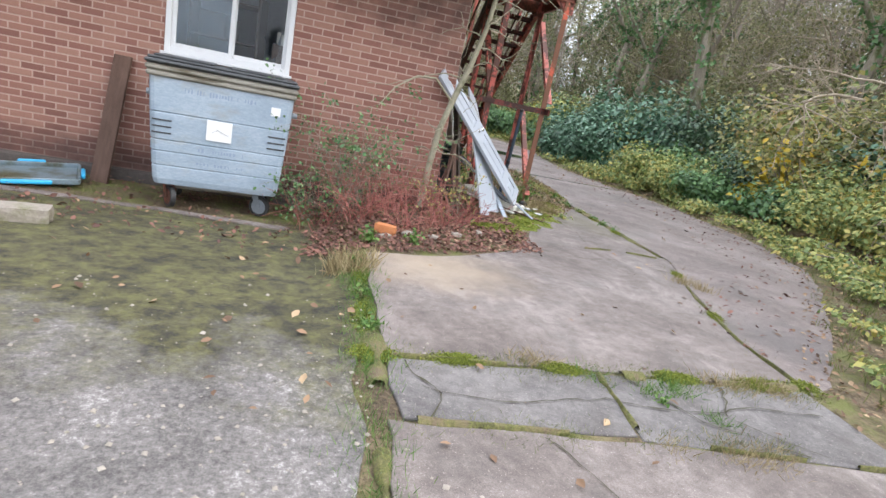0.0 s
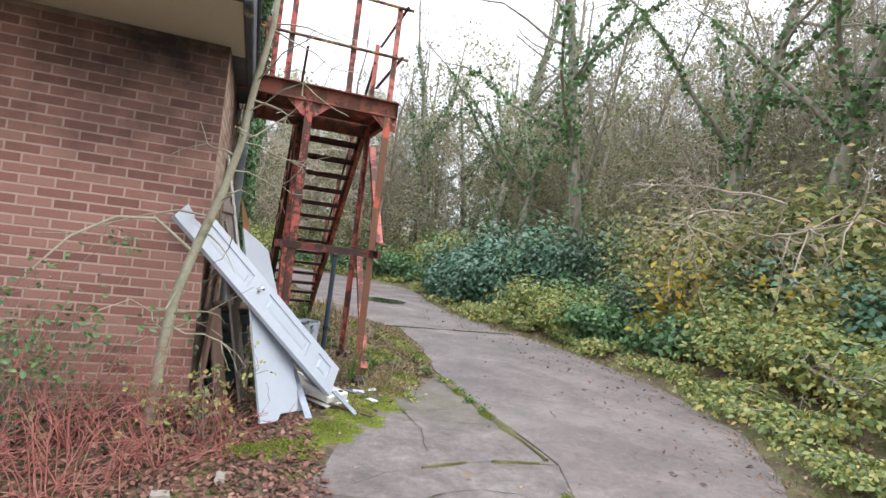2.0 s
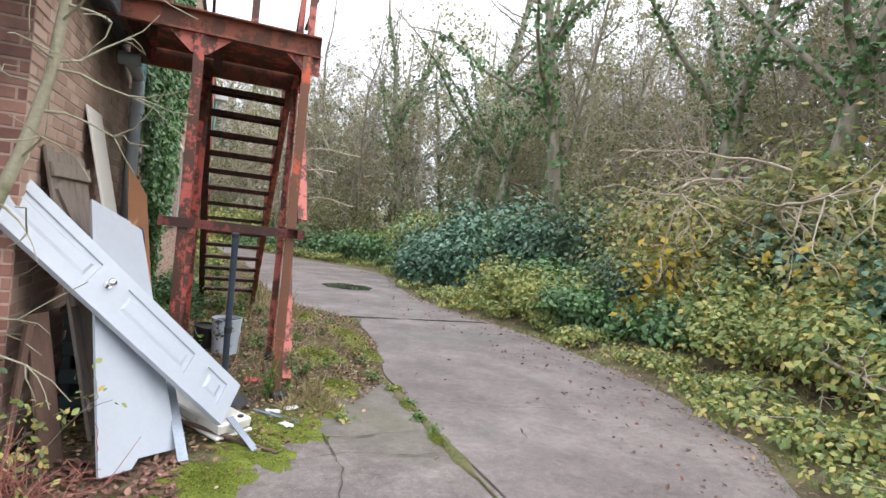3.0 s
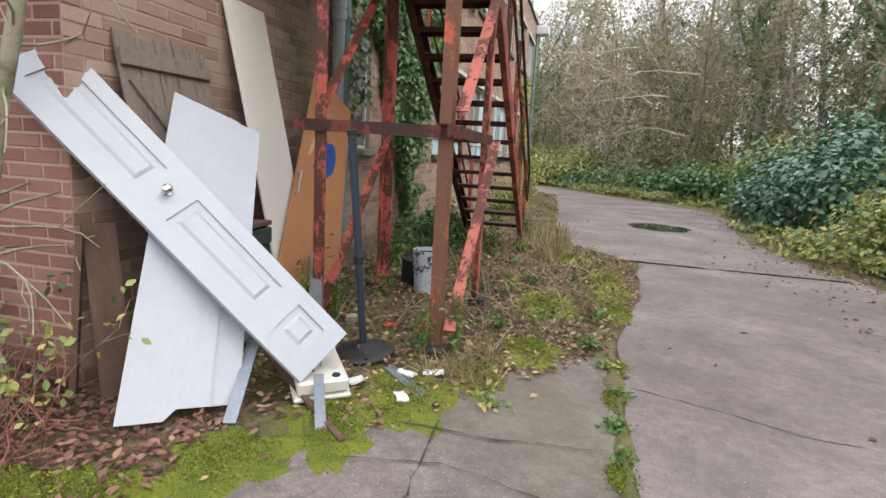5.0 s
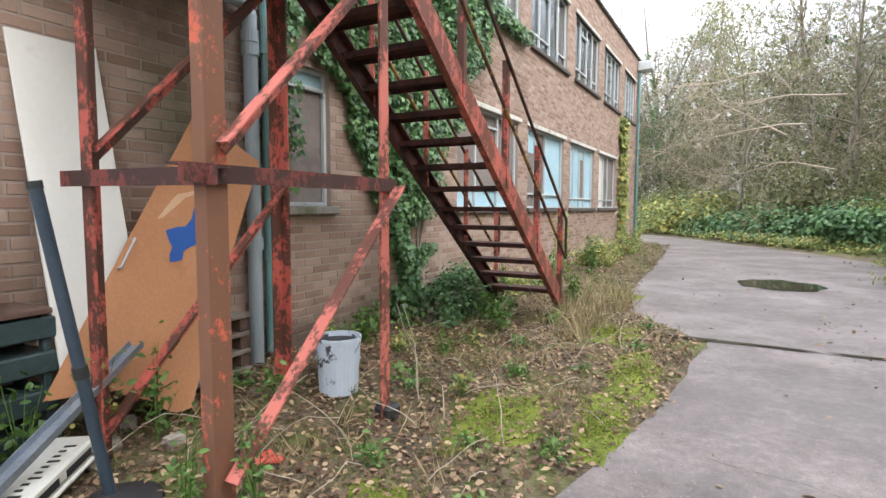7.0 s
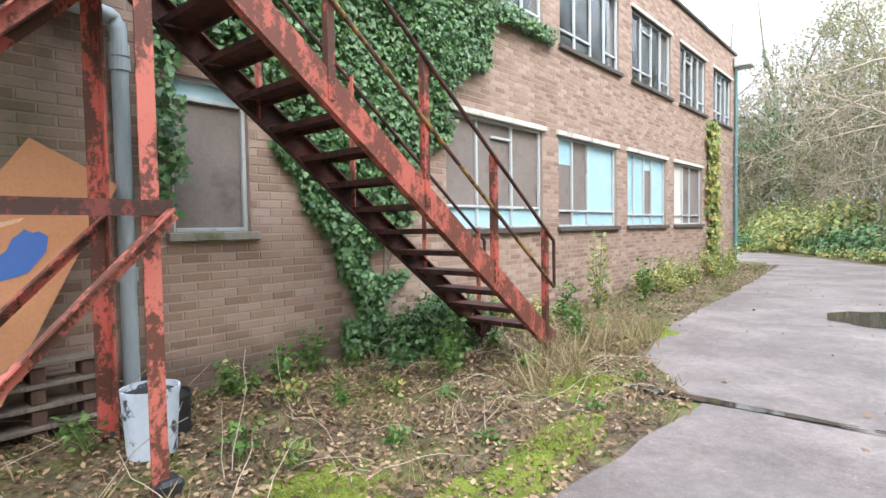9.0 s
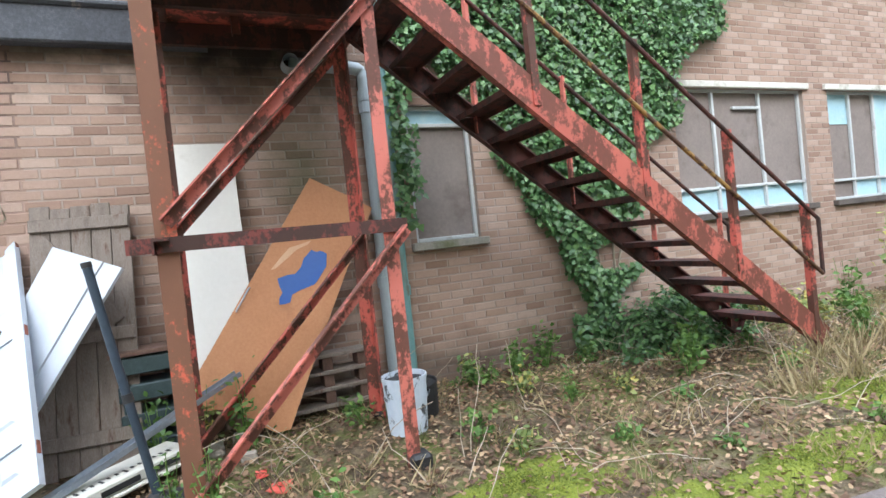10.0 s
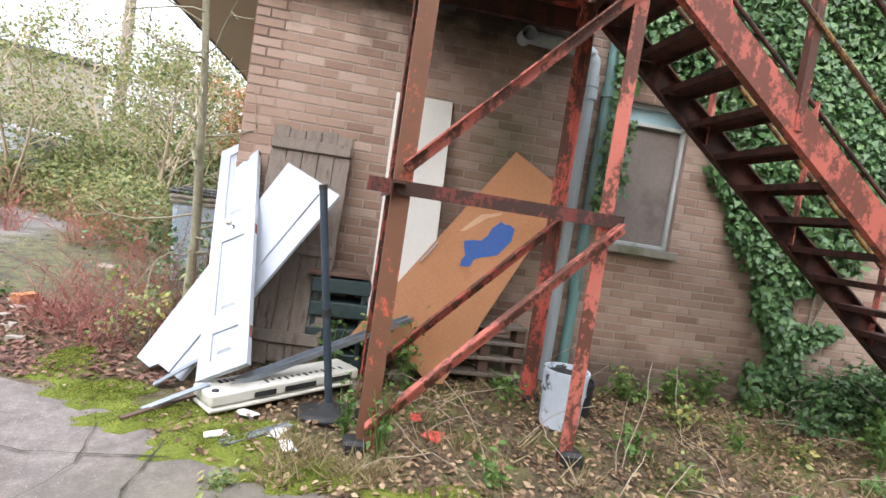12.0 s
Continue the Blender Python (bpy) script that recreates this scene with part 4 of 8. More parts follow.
def fire_escape():
    t = tagged(empty("fire_escape", pose(3.4, 8.6, 0)), "rusty red-painted steel fire escape with flaking paint", "fire escape")
    inv = t.matrix_world.inverted()

    def add(name, bm, material, label=""):
        ob = part(name, bm, material, t, label)
        ob.matrix_parent_inverse = inv
        return ob
    # posts of angle iron
    for x, y, w, d, mat, sx, sy in ((3.855, 7.968, 0.075, 0.1, M_POSTA, -1, 1), (3.872, 9.2, 0.065, 0.08, M_RED2, -1, -1), (PX_IN, 7.98, 0.08, 0.08, M_RED, 1, 1), (PX_IN, 9.25, 0.085, 0.09, M_RED, 1, -1)):
        bm = bmesh.new()
        beam(bm, (x, y, -0.1), (x, y, DECK - 0.16), angle_iron(w, d, 0.011, sx, sy), (0, 1, 0))
        add("post", bm, mat)
        add("footing", box_mesh((x - 0.08, y - 0.07, -0.15), (x + 0.05, y + 0.06, 0.06 if y < 9 else 0.1), 0.02), M_BLACK)
    # rails round the middle
    bm = bmesh.new()
    beam(bm, (2.8, 7.955, 1.465), (3.93, 7.955, 1.455), angle_iron(0.075, 0.075, 0.01, 1, -1), (0, 0, 1))
    add("tie_bar", bm, M_TIE)
    bm = bmesh.new()
    beam(bm, (3.875, 7.84, 1.465), (3.89, 9.26, 1.46), angle_iron(0.08, 0.075, 0.01, 1, -1), (0, 0, 1))
    add("tie_bar", bm, M_TIE)
    # diagonals on both sides
    for x0, x1 in ((3.872, 3.89), (PX_IN, PX_IN)):
        for za, zb in ((1.55, 2.82), (0.16, 1.42)):
            bm = bmesh.new()
            beam(bm, (x0, PY_A - 0.02, za), (x1, PY_B + 0.02, zb), angle_iron(0.075, 0.065, 0.01, -1, -1), (0, 0, 1))
            add("brace", bm, M_RED if x0 < 3 else M_RED2)
    # deck: channels round a chequer plate
    add("deck_plate", box_mesh((2.28, PY_A + 0.02, DECK - 0.012), (3.88, PY_B + 0.1, DECK)), M_RED)
    for p, q, s in (((2.27, PY_A, DECK - 0.09), (3.92, PY_A, DECK - 0.09), 1), ((2.27, PY_B + 0.12, DECK - 0.09), (3.92, PY_B + 0.12, DECK - 0.09), -1)):
        bm = bmesh.new()
        beam(bm, p, q, channel(-0.06 * s, 0.18), (0, 0, 1))
        add("deck_beam", bm, M_RUST)
    # The two inner beams are coloured darker than the outer one.
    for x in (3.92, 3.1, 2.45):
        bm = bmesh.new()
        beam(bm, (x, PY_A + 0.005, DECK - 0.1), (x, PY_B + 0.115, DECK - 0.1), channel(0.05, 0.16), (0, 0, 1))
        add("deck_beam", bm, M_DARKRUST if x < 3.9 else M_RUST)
    for x in (PX_IN + 0.04, 3.88):
        bm = bmesh.new()
        a, b = (0.27, 0.27) if x < 3.5 else (0.27, 0.05)
        pts = [(x - a, DECK - 0.15), (x + b, DECK - 0.15), (x + min(b, 0.06), DECK - 0.33), (x - 0.06, DECK - 0.33)]
        v0 = [bm.verts.new((px, PY_A - 0.012, pz)) for px, pz in pts]
        f = bm.faces.new(v0)
        ex = bmesh.ops.extrude_face_region(bm, geom=[f])
        bmesh.ops.translate(bm, vec=(0, 0.01, 0), verts=[g for g in ex["geom"] if isinstance(g, bmesh.types.BMVert)])
        add("gusset", bm, M_RED2)
    # flight of open treads
    y0, z0, y1, z1 = 9.28, 2.94, 13.0, 0.12
    # The inner stringer and treads are coloured darker than the outer stringer.
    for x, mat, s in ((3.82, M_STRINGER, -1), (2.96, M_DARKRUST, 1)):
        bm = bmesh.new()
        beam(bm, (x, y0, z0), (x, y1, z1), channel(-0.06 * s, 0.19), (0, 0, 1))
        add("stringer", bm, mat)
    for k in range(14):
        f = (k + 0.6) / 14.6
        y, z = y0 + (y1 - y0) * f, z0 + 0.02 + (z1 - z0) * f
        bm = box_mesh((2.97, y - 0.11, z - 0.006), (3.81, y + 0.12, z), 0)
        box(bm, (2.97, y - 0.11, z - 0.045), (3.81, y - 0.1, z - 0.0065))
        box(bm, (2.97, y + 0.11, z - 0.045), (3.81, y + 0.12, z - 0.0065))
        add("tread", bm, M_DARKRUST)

    def zs(y):
        return z0 + (y - y0) * (z1 - z0) / (y1 - y0)
    # handrails of the flight
    for x, mat in ((3.83, M_RED), (2.95, M_RED2)):
        for y in (10.25, 11.12, 12.0, 12.86):
            bm = bmesh.new()
            beam(bm, (x, y, zs(y) - 0.08), (x, y, zs(y) + 1.06), angle_iron(0.055, 0.055, 0.008, -1 if x > 3 else 1, 1), (0, 1, 0))
            add("newel", bm, mat)
        for up, mat2 in ((1.03, M_DARKRUST), (0.56, M_RAIL)):
            bm = bmesh.new()
            rod(bm, (x + 0.01, 9.3, zs(9.3) + up), (x + 0.01, 13.0, zs(13.0) + up), 0.017, 8)
            add("handrail", bm, mat2)
        bm = bmesh.new()
        rod(bm, (x + 0.01, 13.0, zs(13.0) + 1.03), (x + 0.01, 13.0, zs(13.0) + 0.56), 0.017, 8)
        add("handrail", bm, M_DARKRUST)
    # guard round the deck
    for x, y in ((3.86, PY_A + 0.02), (3.4, PY_A + 0.02), (2.75, PY_A + 0.02), (3.88, PY_B + 0.1), (2.5, PY_B + 0.1), (2.6, PY_A + 0.5)):
        bm = bmesh.new()
        beam(bm, (x, y, DECK - 0.14), (x, y, DECK + 1.08), angle_iron(0.06, 0.06, 0.008, -1, 1), (0, 1, 0))
        add("guard_post", bm, M_RED2 if x > 3.5 else M_RED)
    for up in (0.5, 1.06):
        bm = bmesh.new()
        rod(bm, (2.3, PY_A + 0.0, DECK + up), (3.98, PY_A + 0.0, DECK + up), 0.018, 8)
        add("guard_rail", bm, M_RAIL)
        bm = bmesh.new()
        rod(bm, (3.9, PY_A - 0.05, DECK + up), (3.9, PY_B + 0.1, DECK + up), 0.018, 8)
        add("guard_rail", bm, M_DARKRUST)


fire_escape()


# ---- things leaning on the wall under the escape ----
def panel_frame(origin, along, up):
    """A pose at origin with x towards along, y towards up, z out of the face."""
    o, x = Vector(origin), (Vector(along) - Vector(origin)).normalized()
    y = Vector(up) - Vector(origin)
    y = (y - y.dot(x) * x).normalized()
    z = x.cross(y)
    return Matrix(((x.x, y.x, z.x, o.x), (x.y, y.y, z.y, o.y), (x.z, y.z, z.z, o.z), (0, 0, 0, 1)))


def hang(parent, name, bm, material, label="", smooth=False):
    """A part in its parent's own coordinates."""
    return part(name, bm, material, parent, label, smooth)


def white_door():
    d = empty("door", panel_frame((3.4, 7.01, 0.125), (3.509, 7.304, 0.304), (2.013, 6.65, 1.55)))
    tagged(d, "narrow white panelled door leaf with a chrome knob, leaning askew", "door")
    w, h, th = 0.36, 2.03, 0.038
    bm = box_mesh((0, 0, -th), (w, h, -0.012), 0.002)
    hang(d, "core", bm, M_WHITE)
    pans = [(0.1, 0.29), (0.42, 1.025), (1.235, 1.93)]
    zs = [(0, pans[0][0]), (pans[0][1], pans[1][0]), (pans[1][1], pans[2][0]), (pans[2][1], h)]
    a, b = 0.09, w - 0.08
    for x0, x1 in ((0, a), (b, w)):
        hang(d, "stile", box_mesh((x0, 0, -0.0125), (x1, h, 0)), M_WHITE)
    for z0, z1 in zs:
        hang(d, "rail", box_mesh((a, z0, -0.0125), (b, z1, 0)), M_WHITE)
    for z0, z1 in pans:
        bm = bmesh.new()
        box(bm, (a + 0.035, z0 + 0.035, -0.0125), (b - 0.035, z1 - 0.035, -0.002))
        top = [v for v in bm.verts if v.co.z > -0.005]
        c = sum((v.co for v in top), Vector()) / 4
        for v in top:
            v.co.x += 0.02 if v.co.x < c.x else -0.02
            v.co.y += 0.02 if v.co.y < c.y else -0.02
        hang(d, "raised_panel", bm, M_WHITE)
    bm = bmesh.new()
    bmesh.ops.create_cone(bm, cap_ends=True, segments=20, radius1=0.026, radius2=0.022, depth=0.008, matrix=Matrix.Translation((0.185, 1.135, 0.004)))
    hang(d, "rose", bm, M_CHROME, "chrome backplate")
    bm = bmesh.new()
    bmesh.ops.create_cone(bm, cap_ends=True, segments=16, radius1=0.01, radius2=0.012, depth=0.03, matrix=Matrix.Translation((0.185, 1.135, 0.022)))
    bmesh.ops.create_uvsphere(bm, u_segments=20, v_segments=12, radius=0.027, matrix=Matrix.Translation((0.185, 1.135, 0.048)) @ Matrix.Diagonal((1, 1, 0.75, 1)))
    hang(d, "knob", bm, M_CHROME, "chrome knob", True)
    for y in (0.22, 1.04, 1.84):
        hang(d, "hinge", box_mesh((w - 0.001, y - 0.04, -0.03), (w + 0.004, y + 0.04, -0.008), 0.001), M_RUST, "rusty hinge")


def chrome():
    m, nd, ln, b = nodes_of("chrome")
    b.inputs["Base Color"].default_value, b.inputs["Metallic"].default_value = (0.75, 0.75, 0.76, 1), 1.0
    g = ramp(nd, [(0.3, (0.08,) * 3), (0.8, (0.25,) * 3)])
    ln.new(noise_tex(nd, ln, 25), g.inputs[0])
    ln.new(g.outputs[0], b.inputs["Roughness"])
    return m


M_CHROME = chrome()
white_door()


def white_panel():
    """A warped sheet between its four corners, with a stepped strip along one edge and a ragged foot."""
    low0, low1 = Vector((2.806, 6.469, 0.045)), Vector((3.174, 6.827, 0.0))
    top0, top1 = Vector((2.496, 7.25, 1.533)), Vector((2.747, 7.658, 1.353))
    p = tagged(empty("panel", Matrix.Translation(low0)), "flat white faced panel with a stepped edge, leaning askew", "panel")
    out = (low1 - low0).cross(top0 - low0).normalized()
    for name, u0, u1, back in (("sheet", 0.0, 0.74, 0.0), ("edge_strip", 0.742, 1.0, 0.012)):
        bm = bmesh.new()
        sides = []
        for depth in (0.0, 0.02):
            grid = []
            for i in range(9):
                u = u0 + (u1 - u0) * i / 8
                foot = 0.0 if u < 0.4 else 0.03
                row = []
                for j in range(13):
                    v = foot + (1 - foot) * j / 12
                    c = low0.lerp(low1, u).lerp(top0.lerp(top1, u), v) - low0 - out * (depth + back)
                    row.append(bm.verts.new(c))
                grid.append(row)
            sides.append(grid)
        for g in sides:
            for i in range(8):
                for j in range(12):
                    bm.faces.new((g[i][j], g[i + 1][j], g[i + 1][j + 1], g[i][j + 1]))
        f, r = sides
        for i in range(8):
            for j in (0, 12):
                bm.faces.new((f[i][j], f[i + 1][j], r[i + 1][j], r[i][j]))
        for j in range(12):
            for i in (0, 8):
                bm.faces.new((f[i][j], f[i][j + 1], r[i][j + 1], r[i][j]))
        bmesh.ops.recalc_face_normals(bm, faces=bm.faces)
        hang(p, name, bm, M_WHITE)


def plank_door():
    d = empty("plank_door", panel_frame((2.66, 7.05, 0.03), (2.72, 7.67, 0.03), (2.27, 7.0, 1.83)))
    tagged(d, "weathered grey ledged plank door leaning on the brick wall", "door")
    h = 1.84
    for k in range(5):
        x = k * 0.124
        hang(d, "plank", box_mesh((x, 0.02 * (k % 3), -0.03), (x + 0.12, h - 0.012 * ((k * 2) % 3), -0.008), 0.004), M_OLDWOOD)
    for y in (0.18, 0.85, h - 0.19):
        hang(d, "ledge", box_mesh((0.0, y, -0.007), (0.61, y + 0.09, 0.018), 0.005), M_OLDWOOD)
    bm = bmesh.new()
    beam(bm, (0.06, h - 0.24, 0.002), (0.52, 0.98, 0.002), flat_bar(0.08, 0.018), (0, 0, 1))
    hang(d, "brace", bm, M_OLDWOOD)


def tall_board():
    b = empty("board", panel_frame((2.668, 7.982, 0.4), (2.668, 8.447, 0.4), (2.262, 8.09, 2.24)))
    tagged(part("board_sheet", box_mesh((0, 0, -0.018), (0.465, 1.885, 0), 0.003), M_BOARD, b), "")
    tagged(b, "tall off-white chipboard panel leaning on the brick wall", "board")


def hardboard():
    h = empty("hardboard_sheet", panel_frame((2.7, 7.88, 0.34), (2.83, 8.5, 0.06), (2.403, 9.017, 1.901)))
    tagged(h, "orange-brown hardboard sheet with a blue paint splash and white handle", "board")
    bm = bmesh.new()
    pts = [(0, -0.02), (0.14, 0.03), (0.33, 0.09), (0.36, 0.07), (0.52, 0.064), (0.6, 0.03), (0.69, 0.015), (0.775, 0.06), (0.79, 0.7), (0.815, 1.3), (0.86, 1.86), (0.59, 1.9), (0.31, 1.935), (0.16, 1.0)]
    f = bm.faces.new([bm.verts.new((x, y, -0.006)) for x, y in pts])
    ex = bmesh.ops.extrude_face_region(bm, geom=[f])
    bmesh.ops.translate(bm, vec=(0, 0, 0.006), verts=[g for g in ex["geom"] if isinstance(g, bmesh.types.BMVert)])
    hang(h, "sheet", bm, M_HARDBOARD)
    bm = bmesh.new()
    blot = [(0.415, 0.885), (0.45, 0.9), (0.486, 0.925), (0.48, 0.985), (0.52, 1.03), (0.58, 1.08), (0.62, 1.12), (0.64, 1.2), (0.655, 1.275), (0.64, 1.33), (0.628, 1.372), (0.575, 1.38), (0.55, 1.36), (0.506, 1.365), (0.49, 1.32), (0.473, 1.285), (0.475, 1.21), (0.45, 1.145), (0.4, 1.12), (0.338, 1.07), (0.37, 1.02), (0.407, 0.98), (0.4, 0.93)]
    bm.faces.new([bm.verts.new((x, y, 0.004)) for x, y in blot])
    hang(h, "paint_splash", bm, M_BLUEPAINT, "blue paint splash")
    bm = bmesh.new()
    for p, q in (((0.145, 0.75, 0.0), (0.145, 0.75, 0.035)), ((0.145, 0.75, 0.035), (0.172, 0.94, 0.035)), ((0.172, 0.94, 0.035), (0.172, 0.94, 0.0))):
        rod(bm, p, q, 0.006, 8)
    hang(h, "handle", bm, M_WHITE, "white D-shaped handle")
    bm = bmesh.new()
    torn = [(0.27, 1.12), (0.31, 1.24), (0.345, 1.33), (0.4, 1.37), (0.48, 1.435), (0.47, 1.4), (0.4, 1.33), (0.36, 1.25), (0.3, 1.14)]
    bm.faces.new([bm.verts.new((x, y, 0.003)) for x, y in torn])
    hang(h, "torn_patch", bm, M_TORN, "torn pale patch")


def stanchion():
    s = tagged(empty("barrier_post", pose(3.4, 7.8, 0.0)), "dark barrier pole on a round black rubber base", "post")
    bm = bmesh.new()
    prof = [(0.0, 0.075), (0.035, 0.075), (0.05, 0.06), (0.15, 0.035), (0.2, 0.022), (0.205, 0.0), (0.0, 0.0)]
    n = 32
    rings = [[bm.verts.new((r * math.cos(2 * math.pi * k / n), r * math.sin(2 * math.pi * k / n), z)) for k in range(n)] for r, z in prof[1:-1]]
    for a, b in zip(rings, rings[1:]):
        for k in range(n):
            bm.faces.new((a[k], b[k], b[(k + 1) % n], a[(k + 1) % n]))
    bm.faces.new(rings[0])
    bm.faces.new(rings[-1][::-1])
    bmesh.ops.transform(bm, matrix=pose(0, 0, 0, 3, -4, 0), verts=bm.verts)
    hang(s, "base", bm, M_BLACK, "round black rubber base", True)
    bm = bmesh.new()
    rod(bm, (0, 0, 0.06), (-0.02, -0.21, 1.36), 0.024, 16)
    hang(s, "pole", bm, M_POLE)
    bm = bmesh.new()
    rod(bm, (-0.02, -0.21, 1.36), (-0.021, -0.215, 1.39), 0.027, 16)
    hang(s, "cap", bm, M_BLACK)
    bm = bmesh.new()
    rod(bm, (-0.0083, -0.087, 0.6), (-0.0091, -0.0953, 0.65), 0.029, 16)
    hang(s, "collar", bm, M_BLACK)


white_panel()
plank_door()
tall_board()
hardboard()
stanchion()


# ---- the wheeled waste bin in front of the window ----
def waste_bin():
    b = tagged(empty("waste_bin", pose(-0.225, 6.14, -0.252, 0, 0, 8.5)), "large grey-blue plastic wheeled waste bin with a black lid", "bin")
    bm = bmesh.new()
    levels = [(0.245, 0.575, 0.33), (0.3, 0.59, 0.345), (0.42, 0.6, 0.352), (0.428, 0.592, 0.345), (0.44, 0.602, 0.354), (0.56, 0.61, 0.36), (0.568, 0.602, 0.353), (0.58, 0.613, 0.363), (0.67, 0.618, 0.367), (0.678, 0.61, 0.36), (0.69, 0.62, 0.37), (0.93, 0.635, 0.384), (0.938, 0.625, 0.376), (0.95, 0.636, 0.386), (1.26, 0.65, 0.4)]
    rings = []
    for z, hx, hy in levels:
        c = 0.05
        pts = [(-hx + c, -hy), (hx - c, -hy), (hx - 0.015, -hy + 0.015), (hx, -hy + c), (hx, hy - c), (hx - c, hy), (-hx + c, hy), (-hx, hy - c), (-hx, -hy + c), (-hx + 0.015, -hy + 0.015)]
        rings.append([bm.verts.new((x, y, z)) for x, y in pts])
    for p, q in zip(rings, rings[1:]):
        for k in range(10):
            bm.faces.new((p[k], p[(k + 1) % 10], q[(k + 1) % 10], q[k]))
    bm.faces.new(rings[0][::-1])
    hang(b, "body", bm, M_BIN)
    hang(b, "chassis", box_mesh((-0.4, -0.24, 0.19), (0.38, 0.24, 0.243), 0.02), M_RIM, "dirty plastic underframe")
    hang(b, "rim", box_mesh((-0.67, -0.425, 1.262), (0.67, 0.425, 1.31), 0.014), M_RIM)
    hang(b, "rim", box_mesh((-0.678, -0.435, 1.312), (0.678, 0.43, 1.368), 0.018), M_RIM)
    bm = box_mesh((-0.685, -0.448, 1.372), (0.685, 0.435, 1.412), 0.016)
    box(bm, (-0.665, -0.42, 1.41), (0.665, 0.42, 1.437), 0.012)
    for x in (-0.36, 0.3):
        box(bm, (x - 0.27, -0.33, 1.435), (x + 0.24, 0.33, 1.455), 0.012)
    hang(b, "lid", bm, M_LID, "black plastic lid")
    for sx in (-1, 1):
        for z, y in ((0.74, -0.382), (0.8, -0.386), (0.86, -0.389)):
            hang(b, "lug", box_mesh((sx * 0.52 - 0.085, y, z), (sx * 0.52 + 0.085, y + 0.02, z + 0.014), 0.004), M_LID)
        bm = bmesh.new()
        rod(bm, (sx * 0.625, 0, 1.08), (sx * 0.72, 0, 1.08), 0.03, 12)
        hang(b, "lift_pin", bm, M_GALV)
    hang(b, "label_sheet", box_mesh((-0.13, -0.3885, 0.74), (0.1, -0.377, 0.935)), M_PVC, "square white paper label")
    hang(b, "sticker", box_mesh((0.44, -0.4, 1.075), (0.53, -0.388, 1.16)), M_PVC, "small white sticker")
    bm = bmesh.new()
    for x0, z0, n, fall in ((-0.08, 0.82, 0.05, -0.03), (-0.04, 0.855, 0.05, 0.03), (0.0, 0.83, 0.07, 0.02)):
        beam(bm, (x0, -0.3895, z0), (x0 + n, -0.3895, z0 - fall), flat_bar(0.007, 0.002))
    hang(b, "writing", bm, M_BLACK)
    rng = random.Random(14)
    for z, x0, x1, y, tall in ((1.17, -0.34, 0.3, -0.3965, 0.05), (0.625, -0.24, 0.26, -0.3655, 0.04), (0.49, -0.2, 0.22, -0.3575, 0.03)):
        bm = bmesh.new()
        x = x0
        while x < x1:
            w = rng.uniform(0.006, 0.02)
            h = tall * rng.uniform(0.5, 1.0)
            if rng.random() < 0.75:
                box(bm, (x, y - 0.0015, z - h / 2), (x + w, y + 0.02, z + h / 2))
            x += w + rng.uniform(0.01, 0.022)
        hang(b, "lettering", bm, M_FADED, "worn unreadable lettering")["kind"] = "stuff"
    for sx in (-0.43, 0.43):
        for sy in (-0.25, 0.25):
            metal = M_RUST if sx < 0 else M_GALV
            w = empty("castor", pose(sx, sy, 0, 0, 0, 28 if sx < 0 else 62))
            w.parent = b
            bm = bmesh.new()
            rod(bm, (-0.024, 0, 0.105), (0.024, 0, 0.105), 0.105, 28)
            part("tyre", bm, M_BLACK, w)
            bm = bmesh.new()
            rod(bm, (-0.027, 0, 0.105), (0.027, 0, 0.105), 0.078, 24)
            rod(bm, (-0.04, 0, 0.105), (0.04, 0, 0.105), 0.018, 12)
            part("rim", bm, metal, w)
            bm = bmesh.new()
            for side in (-0.04, 0.04):
                beam(bm, (side, 0.0, 0.09), (side, 0.045, 0.235), [(-0.0035, -0.03), (0.0035, -0.03), (0.0035, 0.03), (-0.0035, 0.03)], (0, 1, 0))
            box(bm, (-0.05, -0.0, 0.228), (0.05, 0.1, 0.244), 0.003)
            part("fork", bm, metal, w)


waste_bin()


# ---- trees ----
def grow(rng, start, heading, length, radius, segs, wander, rise=0.0):
    p, d = np.array(start, dtype=float), np.array(heading, dtype=float)
    d /= np.linalg.norm(d)
    pts, rad = [p.copy()], [radius]
    for k in range(segs):
        d = d + rng.normal(size=3) * wander + np.array([0, 0, rise])
        d /= np.linalg.norm(d)
        p = p + d * length / segs
        pts.append(p.copy())
        rad.append(radius * (1 - 0.8 * (k + 1) / segs))
    return np.array(pts), np.array(rad)


def side_way(rng, d, spread):
    d = d / np.linalg.norm(d)
    v = rng.normal(size=3)
    v -= v.dot(d) * d
    v /= np.linalg.norm(v)
    return d * (1 - spread) + v * spread


